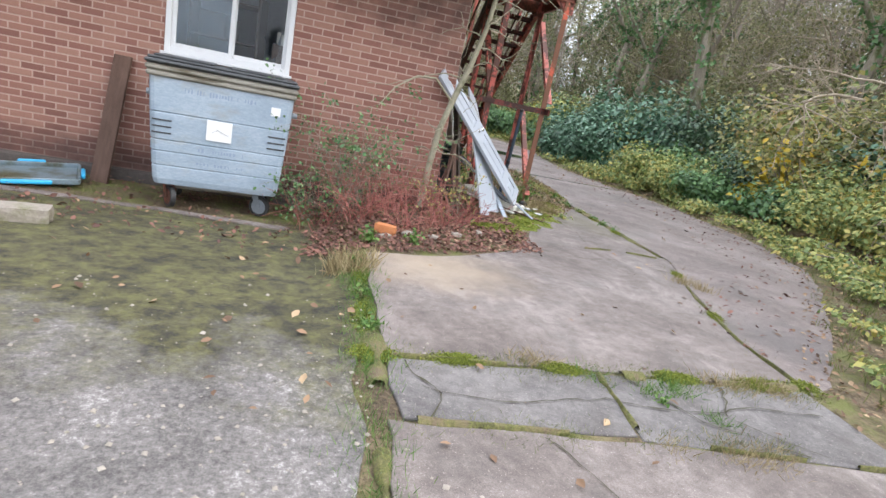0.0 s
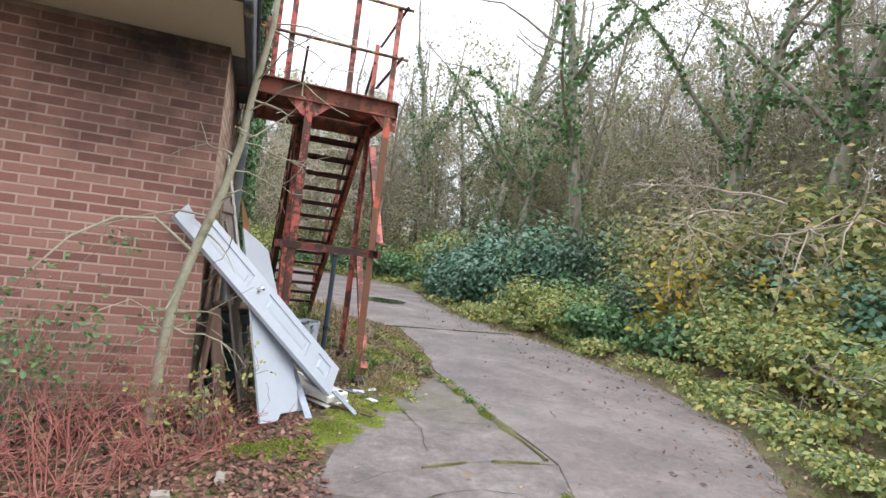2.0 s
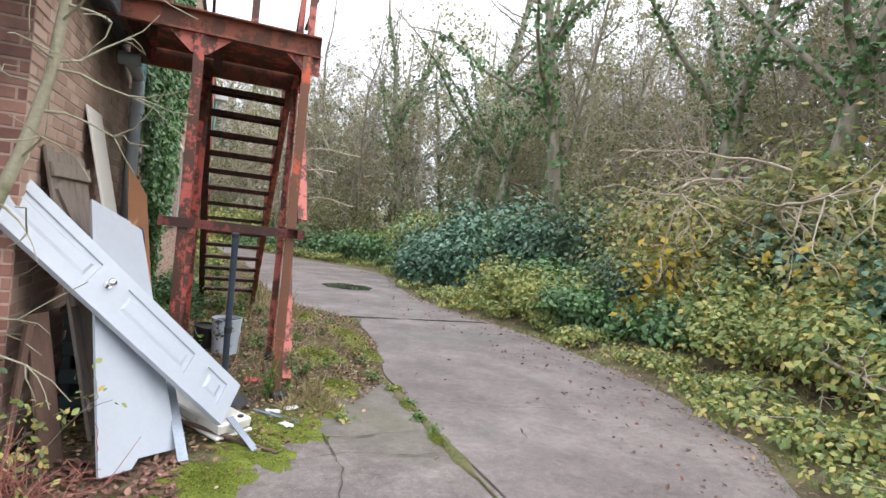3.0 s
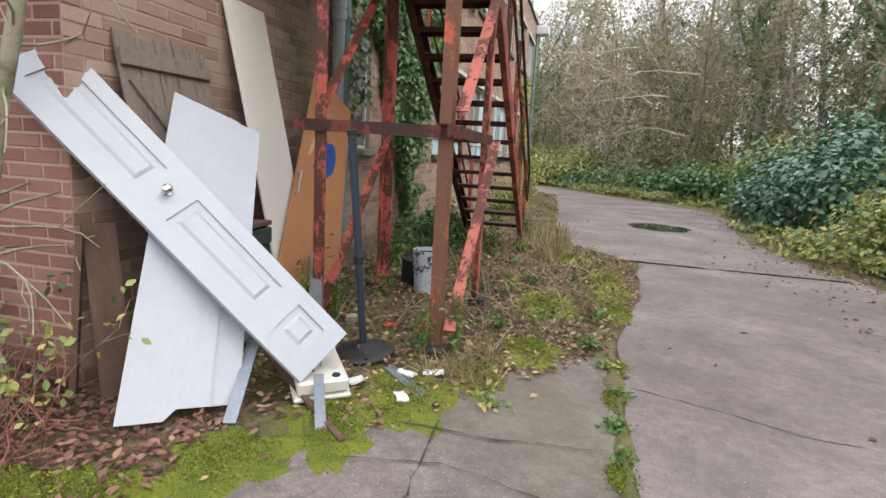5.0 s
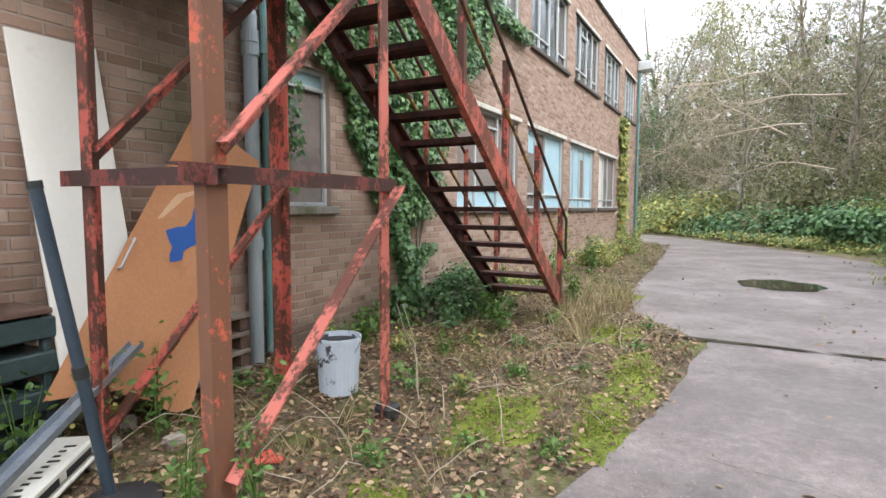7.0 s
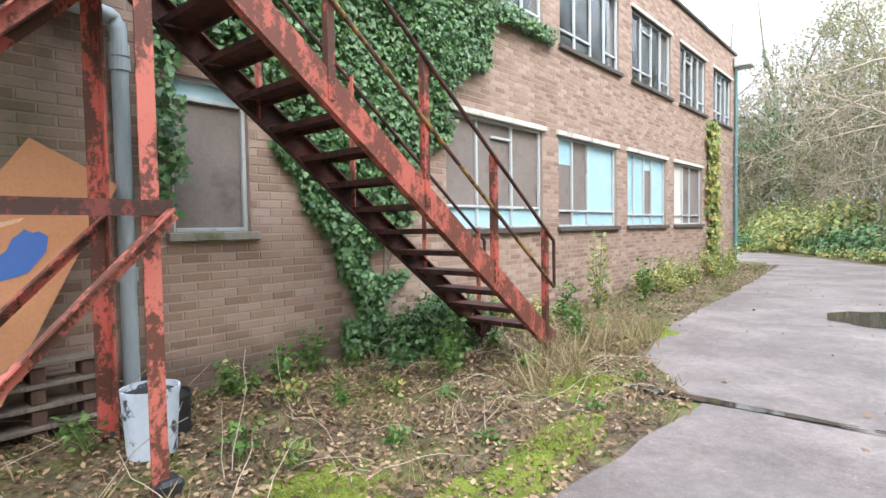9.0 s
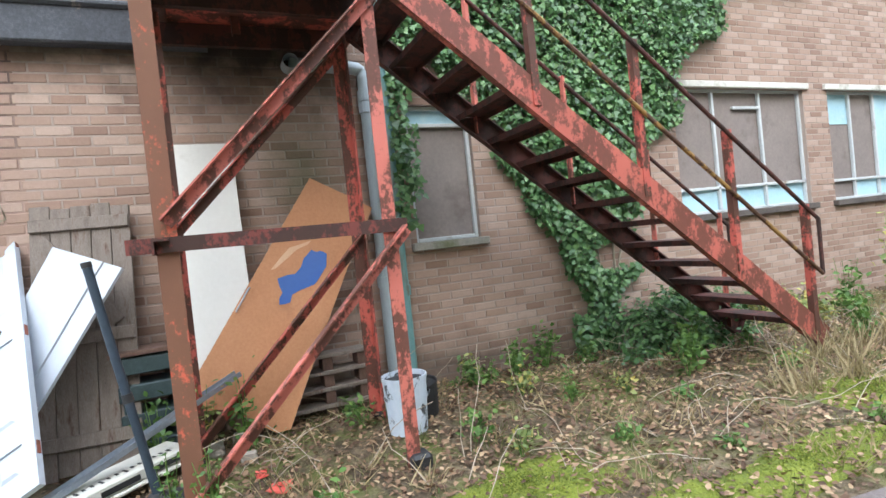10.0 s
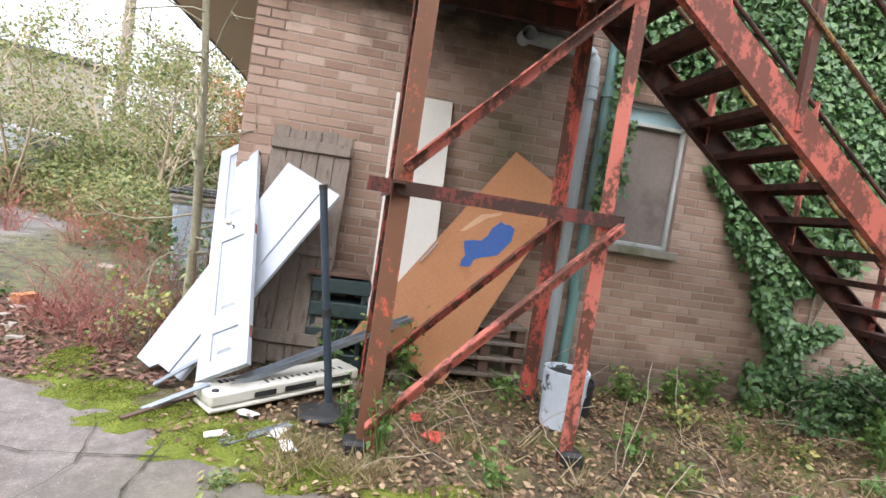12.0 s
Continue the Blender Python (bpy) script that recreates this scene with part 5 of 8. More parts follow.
def tree_lines(rng, height, radius, limbs=14, first=0.3, lean=0.1, boughs=5, twigs=4, stems=1):
    """Trunk, limbs, boughs and twigs, each a line with radii."""
    trunk, limb, fine = [], [], []
    for s in range(stems):
        t = grow(rng, (rng.normal() * 0.15 * (stems > 1), rng.normal() * 0.15 * (stems > 1), -0.3), (rng.normal() * lean * (1 + stems > 2), rng.normal() * lean, 1), height, radius, 9, 0.09, 0.02)
        trunk.append(t)
        for k in range(limbs):
            f = first + (0.97 - first) * (k + rng.random()) / limbs
            i = min(8, int(f * 9))
            p = t[0][i] + (t[0][i + 1] - t[0][i]) * (f * 9 - i)
            d = t[0][i + 1] - t[0][i]
            n = height * (0.42 - 0.28 * f) * rng.uniform(0.6, 1.3)
            l = grow(rng, p, side_way(rng, d, rng.uniform(0.45, 0.75)), n, max(0.018, radius * (1 - f) * 0.55), 5, 0.16, 0.05)
            limb.append(l)
            for j in range(boughs):
                a = rng.integers(1, 6)
                dd = l[0][a] - l[0][a - 1]
                b = grow(rng, l[0][a], side_way(rng, dd, rng.uniform(0.35, 0.7)), n * rng.uniform(0.25, 0.55), 0.014, 3, 0.2, 0.04)
                fine.append(b)
                for q in range(twigs):
                    c = rng.integers(1, 4)
                    fine.append(grow(rng, b[0][c], side_way(rng, b[0][c] - b[0][c - 1], rng.uniform(0.3, 0.7)), n * rng.uniform(0.1, 0.28), 0.007, 2, 0.2, 0.02))
    return trunk, limb, fine


def fatten(lines, least):
    return [(p, np.maximum(r, least)) for p, r in lines]


def tree(name, seed, height, radius, label, ivy=0.0, leaf=None, leaf_count=0, leaf_size=0.06, bark=None, **kw):
    rng = np.random.default_rng(seed)
    ob = tagged(empty(name), label, "tree")
    trunk, limb, fine = tree_lines(rng, height, radius, **kw)
    tubes("trunk", trunk + limb, bark or M_BARK, ob, 6)
    tubes("crown", fatten(fine, 0.004), bark or M_BARK, ob, 3, "bare grey-brown twigs")
    if ivy:
        pieces = []
        for p, r in trunk + limb[:4]:
            n = int(ivy * 900 * (1 if r[0] > 0.1 else 0.25))
            f = rng.random(n) ** 1.2 * (len(p) - 1) * 0.8
            i = f.astype(int)
            c = p[i] + (p[i + 1] - p[i]) * (f - i)[:, None]
            off = rng.normal(size=(n, 3))
            off /= np.linalg.norm(off, axis=1)[:, None]
            c = c + off * (r[i][:, None] + rng.random((n, 1)) * 0.28 * (1 - f / len(p))[:, None])
            pieces.append(leaves_np(rng, c, off, 0.13, IVY, 0.6, 0.6))
        leaf_mesh("ivy", pieces, M_IVY, ob, "dark green ivy round the trunk")
    if leaf:
        ends = np.array([p[-1] for p, r in fine])
        at = ends[rng.integers(0, len(ends), leaf_count)] + rng.normal(size=(leaf_count, 3)) * 0.12
        leaf_mesh("foliage", [leaves_np(rng, at, None, leaf_size, QUAD, 1, 0.5)], leaf, ob, "last autumn leaves")
    return ob


def place_copies(first, spots, group):
    """Sets a thing at the first spot and copies of it at the others: (x, y, turn, scale)."""
    first["group"] = group
    for k, (x, y, turn, s) in enumerate(spots):
        m = Matrix.Translation((x, y, float(ground_height(x, y)))) @ Matrix.Rotation(turn, 4, "Z") @ Matrix.Diagonal((s, s, s, 1))
        if k == 0:
            first.matrix_world = m
        else:
            c = copy_thing(first, Matrix.Identity(4))
            c.matrix_basis = m


def far_wood():
    """The leafy depth of the wood: clumps of foliage from the ground up, thinning towards the tops."""
    rng = np.random.default_rng(17)
    for name, material, count, low, high, size, reach, label in (
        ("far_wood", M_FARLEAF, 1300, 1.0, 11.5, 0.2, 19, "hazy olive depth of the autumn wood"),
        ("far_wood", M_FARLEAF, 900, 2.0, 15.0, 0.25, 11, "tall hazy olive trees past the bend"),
        ("far_undergrowth", M_IVY, 420, 0.2, 3.6, 0.19, 19, "dark evergreen undergrowth in the wood"),
    ):
        pieces, n = [], 0
        while n < count:
            x, y = rng.uniform(-22, 34), rng.uniform(-6, 58)
            out, bend = x - float(road_right(y)), float(past_bend(x, y))
            if not ((out > 9 and y < 40 and reach > 15) or bend > 4.5) or (x < 4 and y < 32) or out > 22 or bend > reach:
                continue
            n += 1
            top = high * (0.72 + 0.5 * noise.noise((x * 0.16, y * 0.16, 2.0)))
            z = low + (top - low) * rng.random() ** 1.15
            r = rng.uniform(0.7, 1.5)
            k = 52
            d = rng.normal(size=(k, 3)) * np.array([0.6, 0.6, 0.42]) * r
            at = np.array([x, y, float(ground_height(x, y)) + z]) + d
            pieces.append(leaves_np(rng, at, None, size, QUAD, 1, 0.5))
        tagged(leaf_mesh(name, pieces, material), label, "woodland", kind="stuff")


def woods():
    rng = random.Random(5)
    kinds = [
        tree("bare_tree", 1, 14, 0.19, "bare grey tree with ivy up its trunk on the bank", ivy=0.8, limbs=15, first=0.3),
        tree("bare_tree", 2, 12, 0.12, "slender bare grey tree with fine twigs", limbs=15, first=0.3),
        tree("bare_tree", 3, 15, 0.22, "tall bare tree with ivy-clad trunk and long limbs", ivy=1.0, limbs=15, first=0.25),
        # Foliage here takes the haze-paled leaf colour too.
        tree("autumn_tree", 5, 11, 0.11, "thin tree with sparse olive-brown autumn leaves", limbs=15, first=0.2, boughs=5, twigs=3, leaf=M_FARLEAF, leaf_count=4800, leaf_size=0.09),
        tree("bare_tree", 6, 13, 0.14, "bare leaning tree with arching limbs", ivy=0.3, limbs=15, first=0.3, lean=0.25),
        tree("bare_scrub", 7, 5.0, 0.03, "tangle of tan bare stems and fine twigs", limbs=6, first=0.12, stems=6, boughs=5, twigs=3, bark=M_TWIG, lean=0.3, leaf=M_OLIVE, leaf_count=3600, leaf_size=0.08),
        tree("twiggy_tree", 8, 11, 0.09, "slender leafless tree with a dense haze of grey-brown twigs", limbs=24, first=0.16, boughs=7, twigs=6, bark=M_GREYTWIG),
    ]
    spots = {k: [] for k in range(len(kinds))}
    taken = []
    tries = 0
    while len(taken) < 96 and tries < 9000:
        tries += 1
        y = rng.uniform(-4, 50)
        x = rng.uniform(-16, 32)
        out = x - float(road_right(y))
        far = float(past_bend(x, y))
        if not (out > 3.5 or far > 2.5) or (x < 2.6 and y < 30):
            continue
        if any((x - a) ** 2 + (y - b) ** 2 < 2.3 ** 2 for a, b in taken):
            continue
        taken.append((x, y))
        near = out < 6 and y < 34
        spots[rng.choice([0, 2, 4, 1, 3]) if near else rng.choice([0, 1, 2, 3, 3, 4, 1])].append((x, y, rng.uniform(0, 6.28), rng.uniform(0.8, 1.25)))
    y = 3.0
    while y < 36:
        x = float(road_right(y))
        for lo, hi, a, b in ((8, 13, 1.1, 1.6),):
            spots[5].append((x + rng.uniform(lo, hi), y + rng.uniform(-0.8, 0.8), rng.uniform(0, 6.28), rng.uniform(a, b)))
        y += 2.4
    for k in range(16):
        t = k / 15
        x = 13 - 24 * t
        y = 24.6 + 1.7 * min(6, max(0, 8.2 - x)) + 0.5 * max(0, 2.2 - x)
        if k % 2:
            spots[5].append((x, y + rng.uniform(5, 8), rng.uniform(0, 6.28), rng.uniform(1.2, 1.7)))
        spots[rng.choice([3, 3, 1])].append((x, y + rng.uniform(9, 15), rng.uniform(0, 6.28), rng.uniform(0.8, 1.1)))
    for k in range(46):
        y = 5 + 33 * k / 45
        spots[6].append((float(road_right(y)) + rng.uniform(11, 20), y + rng.uniform(-1, 1), rng.uniform(0, 6.28), rng.uniform(0.75, 1.15)))
    for k in range(18):
        x = 14 - 26 * k / 17
        y = 24.6 + 1.7 * min(6, max(0, 8.2 - x)) + 0.5 * max(0, 2.2 - x)
        spots[6].append((x, y + rng.uniform(6, 16), rng.uniform(0, 6.28), rng.uniform(0.75, 1.1)))
    far_wood()
    for i, ob in enumerate(kinds):
        place_copies(ob, spots[i], "scrub in the wood" if i == 5 else "trees on the wooded bank")


woods()


# ---- shrubs ----
def shrub(name, seed, rx, ry, rz, material, count, size, label, shape=QUAD, stems=22, stem_material=None, lumps=9, hollow=0.45, category="shrub", flat=False):
    """A shrub of stems and many leaves, gathered in uneven lumps."""
    rng = np.random.default_rng(seed)
    ob = tagged(empty(name), label, category)
    cen = rng.normal(size=(lumps, 3))
    cen /= np.linalg.norm(cen, axis=1)[:, None]
    cen[:, 2] = np.abs(cen[:, 2])
    cen = cen * np.array([rx, ry, rz]) * rng.uniform(0.35, 0.85, (lumps, 1))
    rad = rng.uniform(0.28, 0.55, lumps)
    which = rng.integers(0, lumps, count)
    d = rng.normal(size=(count, 3))
    d /= np.linalg.norm(d, axis=1)[:, None]
    r = (hollow + (1 - hollow) * rng.random((count, 1)) ** 0.5) * (1 + 0.25 * rng.normal(size=(count, 1)))
    at = cen[which] + d * r * rad[which][:, None] * np.array([rx, ry, rz])
    at[:, 2] = np.abs(at[:, 2])
    face = d + np.array([0, 0, 0.7])
    leaf_mesh("foliage", [leaves_np(rng, at, face, size, shape, 0.55, 0.5)], material, ob)
    lines = []
    for k in range(stems):
        tip = at[rng.integers(0, count)] * 1.08
        mid = tip * np.array([0.4, 0.4, 0.62]) + rng.normal(size=3) * 0.08
        base = rng.normal(size=3) * np.array([rx, ry, 0]) * 0.15
        base[2] = -0.15
        lines.append((np.array([base, mid, tip]), np.array([0.02, 0.012, 0.004])))
    tubes("branch_tangle", lines, stem_material or M_BARK, ob, 4)["kind"] = "stuff"
    return ob


def dead_limb(seed, x, y, z, heading, length, stout=1.0):
    """A bleached fallen branch that sprawls over the bushes."""
    rng = np.random.default_rng(seed)
    ob = tagged(empty("dead_branch", pose(x, y, z)), "bleached dead branch sprawling over the bushes", "branch", "dead branches on the bank")
    main = grow(rng, (0, 0, -0.6), heading, length, 0.035 * stout, 8, 0.13, -0.03)
    lines = [main]
    for k in range(15):
        a = rng.integers(2, 9)
        b = grow(rng, main[0][a], side_way(rng, main[0][a] - main[0][a - 1], 0.6), length * rng.uniform(0.25, 0.5), 0.014 * stout, 5, 0.2, -0.05)
        lines.append(b)
        for q in range(4):
            c = rng.integers(1, 6)
            lines.append(grow(rng, b[0][c], side_way(rng, b[0][c] - b[0][c - 1], 0.6), length * rng.uniform(0.08, 0.2), 0.008 * stout, 3, 0.3, -0.1))
    tubes("limb", fatten(lines, 0.005 * stout), M_DEADWOOD, ob, 5)


def bank_shrubs():
    rng = random.Random(8)
    laurel = shrub("laurel_bush", 21, 1.5, 1.5, 1.9, M_LAUREL, 6500, 0.15, "dark blue-green laurel bush beside the drive", lumps=14)
    place_copies(laurel, [(9.5, 17.2, 0.4, 0.95), (9.7, 19.3, 3.5, 0.9), (10.2, 21.6, 1.7, 1.0), (10.9, 18.4, 1.0, 1.2), (11.6, 16.4, 2.0, 1.15), (12.0, 20.6, 4.0, 1.25), (9.6, 4.4, 5.0, 0.6), (11.2, 7.0, 2.2, 0.8), (12.2, 9.2, 0.2, 1.0)], "laurel bushes on the bank")
    bramble = shrub("bramble_bush", 22, 1.5, 1.5, 1.25, M_BRAMBLE, 4800, 0.11, "sprawling bramble with green and yellow leaves", lumps=16, hollow=0.2)
    ivybush = shrub("ivy_mound", 23, 1.4, 1.4, 1.0, M_IVY, 4800, 0.11, "mound of dark green ivy on the bank", lumps=14, hollow=0.3)
    yellow = shrub("hazel_bush", 24, 1.3, 1.3, 1.7, M_HAZEL, 3200, 0.1, "thin bush with yellow and orange autumn leaves", lumps=9, hollow=0.0, stems=40)
    olive = shrub("thicket", 25, 1.8, 1.8, 2.2, M_OLIVE, 4000, 0.1, "tangled olive-brown thicket of leaves and stems", lumps=16, stems=50, hollow=0.0, stem_material=M_TWIG)
    holly = shrub("holly_bush", 28, 1.4, 1.4, 1.8, M_HOLLY, 5200, 0.1, "dark glossy holly bush among the brambles", lumps=15, hollow=0.25)
    place_copies(holly, [(11.8, 14.8, 2.0, 1.2), (11.2, 6.0, 1.2, 0.75), (12.6, 8.0, 3.2, 1.1), (10.6, 11.6, 0.9, 0.7), (10.6, 4.6, 5.0, 0.8)], "holly bushes on the bank")
    low = shrub("ground_cover", 26, 1.0, 1.0, 0.28, M_BRAMBLE, 1600, 0.08, "low bramble and ivy cover along the verge", lumps=14, hollow=0.0, stems=12)
    gold = shrub("maple_sapling", 27, 0.9, 0.9, 1.3, M_YELLOW, 420, 0.12, "young maple with bright yellow leaves", lumps=7, hollow=0.0, stems=26)
    place_copies(gold, [(10.9, 10.6, 0, 1.5), (9.3, 6.1, 2, 0.35), (9.0, 5.2, 1, 0.3), (11.6, 8.6, 3, 1.3)], "yellow maples on the bank")
    lists = {k: [] for k in range(5)}
    lists[0] += [(9.4, 13.9, 1.0, 0.85), (9.6, 12.6, 3.0, 0.8), (10.4, 8.3, 2.0, 0.85), (10.1, 6.9, 4.0, 0.85), (9.3, 5.5, 0.4, 0.7), (11.4, 9.6, 5.0, 1.0)]
    lists[1] += [(9.8, 11.4, 0.5, 0.9), (10.7, 13.4, 2.2, 1.2), (10.5, 9.9, 3.0, 0.9), (8.5, 4.3, 1.0, 0.7), (10.4, 5.6, 4.4, 1.0), (9.9, 3.6, 2.0, 0.9)]
    lists[2] += [(11.0, 12.0, 0.7, 1.1), (11.4, 10.4, 2.0, 1.2), (11.6, 7.6, 4.0, 1.1), (12.2, 14.2, 1.0, 1.2), (11.3, 5.6, 3.0, 1.0), (12.4, 11.6, 1, 1.7), (13.2, 9.0, 2, 1.8), (12.6, 7.4, 3, 1.6), (13.6, 13, 4, 1.8), (14.2, 10.6, 5, 2.1), (13.4, 5.4, 0.4, 1.7)]
    lists[3] += [(12.6, 12.4, 0.7, 1.3), (13.0, 9.6, 2.7, 1.4), (12.8, 6.6, 4.7, 1.2)]
    y = 2.4
    while y < 24:
        x = float(road_right(y))
        lists[4].append((x + rng.uniform(0.7, 1.1), y, rng.uniform(0, 6), rng.uniform(0.7, 1.2)))
        if not 3.5 < y < 17:
            lists[rng.choice([0, 1, 1, 3])].append((x + rng.uniform(1.9, 2.5), y + rng.uniform(-0.5, 0.5), rng.uniform(0, 6), rng.uniform(0.55, 0.95)))
            lists[rng.choice([0, 1, 2])].append((x + rng.uniform(3.2, 4.6), y + rng.uniform(-0.5, 0.5), rng.uniform(0, 6), rng.uniform(0.9, 1.4)))
        lists[rng.choice([0, 1, 2, 3])].append((x + rng.uniform(5.5, 8), y + rng.uniform(-0.5, 0.5), rng.uniform(0, 6), rng.uniform(1.0, 1.6)))
        lists[3].append((x + rng.uniform(9, 14), y + rng.uniform(-0.5, 0.5), rng.uniform(0, 6), rng.uniform(1.3, 2.0)))
        y += 1.35 if y < 15 else 1.9
    for k in range(20):
        t = k / 19
        x = 12 - 22 * t
        yy = 25.4 + 1.7 * min(6, max(0, 8.2 - x)) + 0.5 * max(0, 2.2 - x)
        lists[4].append((x + 0.3, yy + 0.4, rng.uniform(0, 6), rng.uniform(0.9, 1.4)))
        for j in range(2):
            lists[[1, 3][j] if rng.random() < 0.75 else 0].append((x + rng.uniform(0, 1.5), yy + 2 + 2.6 * j + rng.uniform(-0.6, 0.6), rng.uniform(0, 6), rng.uniform(0.9, 1.7)))
    for ob, i, g in ((bramble, 0, "brambles on the bank"), (ivybush, 1, "ivy mounds on the bank"), (yellow, 2, "autumn bushes on the bank"), (olive, 3, "thickets in the wood"), (low, 4, "low cover along the verge")):
        place_copies(ob, lists[i], g)
    dead_limb(61, 10.6, 8.6, 2.9, (-1, -0.5, 0.05), 2.6)
    dead_limb(65, 11.2, 9.0, 3.7, (-0.9, 0.6, 0.2), 2.6, 0.8)
    dead_limb(62, 10.9, 9.6, 3.5, (-1, 0.3, 0.1), 2.8)
    dead_limb(63, 9.8, 7.4, 1.4, (-0.6, -0.9, 0.0), 1.9)
    dead_limb(66, 7.23, 26.00, 4.38, (-1, 0.1, 0.15), 5.0, 0.9)
    dead_limb(67, 8.26, 26.50, 5.24, (-1, -0.1, 0.1), 5.5, 0.9)
    dead_limb(68, 7.96, 25.50, 3.00, (-1, 0, 0.1), 4.0, 0.9)
    dead_limb(69, 6.78, 26.50, 4.15, (-1, 0, 0.2), 3.5, 0.9)
    dead_limb(70, 6.16, 27.50, 6.34, (-1, 0.1, -0.1), 4.0, 0.9)


bank_shrubs()


# ---- ivy on the side wall ----
def wall_ivy():
    rng = np.random.default_rng(31)
    ob = tagged(empty("wall_ivy", pose(S, 12, 0)), "thick green ivy climbing the brown brick wall", "ivy")

    def inside(y, z):
        wob = 0.18 * np.sin(5 * y + 2.1 * z) + 0.12 * np.sin(9 * z - 3 * y)
        left = np.interp(z, [0.3, 0.9, 1.4, 1.8, 2.4, 2.75, 3.4, 5.0], [11.7, 11.5, 11.15, 10.85, 10.62, 10.2, 9.9, 9.8])
        right = np.interp(z, [0.3, 0.7, 0.9, 1.5, 2.0, 2.6, 3.0, 3.6, 4.1, 5.0], [12.4, 12.2, 12.1, 12.3, 12.75, 13.0, 13.25, 13.9, 14.4, 13.9])
        main = (y > left + wob * 0.5) & (y < right + wob)
        strip = (y > 9.72) & (y < 10.0 + 0.12 * np.sin(7 * z)) & (z > 1.45) & (z < 3.4)
        foot = (z < 0.3 + 0.15 * np.sin(4 * y)) & (y > 11.5) & (y < 12.9)
        ledge = (z > 4.1) & (z < 4.35) & (y > 13) & (y < 15.7)
        gap = (y > 9.95) & (y < 10.62) & (z < 2.45) & (z > 1.2)
        return (main | strip | foot | ledge) & ~gap
    n = 78000
    y, z = rng.uniform(9.5, 16, n), rng.uniform(0.0, 5.2, n)
    ok = inside(y, z)
    y, z = y[ok], z[ok]
    d = rng.random(len(y)) ** 1.5 * (0.2 + 0.1 * np.sin(3 * y) * np.sin(2.3 * z))
    at = np.stack([S + 0.02 + d, y, z], -1) - ob.matrix_world.translation
    leaf_mesh("foliage", [leaves_np(rng, at, np.array([[0.9, -0.1, 0.4]]), 0.057, IVY, 0.4, 1.4)], M_IVY, ob)
    lines = []
    for k in range(6):
        y0 = rng.uniform(11.7, 12.1)
        p = grow(rng, (0.03, y0 - 12, 0), (0, rng.normal() * 0.1, 1), rng.uniform(1.8, 3), 0.018, 10, 0.07)
        p[0][:, 0] = 0.03
        lines.append(p)
    tubes("climbing_stem", lines, M_BARK, ob, 5)
    far = tagged(empty("wall_ivy", pose(S, 24.4, 0)), "strip of yellow-green creeper at the end of the wall", "ivy")
    n = 1500
    at = np.stack([0.02 + rng.random(n) * 0.15, rng.normal(size=n) * 0.25 + 0.1, rng.uniform(0.1, 4.1, n)], -1)
    leaf_mesh("foliage", [leaves_np(rng, at, np.array([[0.9, -0.1, 0.35]]), 0.12, IVY, 0.4, 1.4)], M_BRAMBLE, far)


wall_ivy()



# ---- pipes on the side wall ----
def pipe(name, pts, r, material, label, collars=()):
    ob = tagged(empty(name, pose(*pts[0])), label, "pipe")
    o = np.array(pts[0])
    rounded = []
    for i, q in enumerate(pts):
        q = np.array(q, dtype=float)
        if 0 < i < len(pts) - 1:
            a, b = np.array(pts[i - 1]) - q, np.array(pts[i + 1]) - q
            a, b = a / np.linalg.norm(a), b / np.linalg.norm(b)
            for t in np.linspace(0, 1, 5):
                rounded.append(q + a * 0.1 * (1 - t) ** 2 + b * 0.1 * t ** 2)
        else:
            rounded.append(q)
    rounded = np.array(rounded) - o
    tubes("pipe_run", [(rounded, np.full(len(rounded), r))], material, ob, 14)
    for c in collars:
        bm = bmesh.new()
        c = Vector(c) - Vector(pts[0])
        rod(bm, c - Vector((0, 0, 0.045)), c + Vector((0, 0, 0.045)), r + 0.012, 16)
        part("collar", bm, material, ob)
    return ob


pipe("soil_pipe", [(2.33, 9.56, -0.05), (2.33, 9.56, 2.84), (2.33, 8.95, 2.86)], 0.055, M_PIPE, "grey plastic soil pipe with a swept bend", [(2.33, 9.56, 2.6), (2.33, 9.56, 2.5), (2.33, 9.56, 1.0)])
pipe("downpipe", [(2.32, 9.73, 0.1), (2.32, 9.73, 3.6)], 0.045, M_TEAL, "teal-painted cast iron downpipe", [(2.32, 9.73, 2.55), (2.32, 9.73, 0.9)])
pipe("vent_stub", [(2.25, 8.95, 2.86), (2.42, 8.95, 2.86)], 0.06, M_PIPE, "grey plastic vent stub in the wall")
pipe("downpipe", [(2.31, 27.0, 0.0), (2.31, 27.0, 6.15)], 0.05, M_TEAL, "blue-grey downpipe at the far corner")
hop = tagged(part("gutter_outlet", box_mesh((2.25, 26.85, 6.1), (2.75, 27.4, 6.42), 0.03), M_STEELWIN), "grey metal outlet box on brackets under the roof", "gutter")


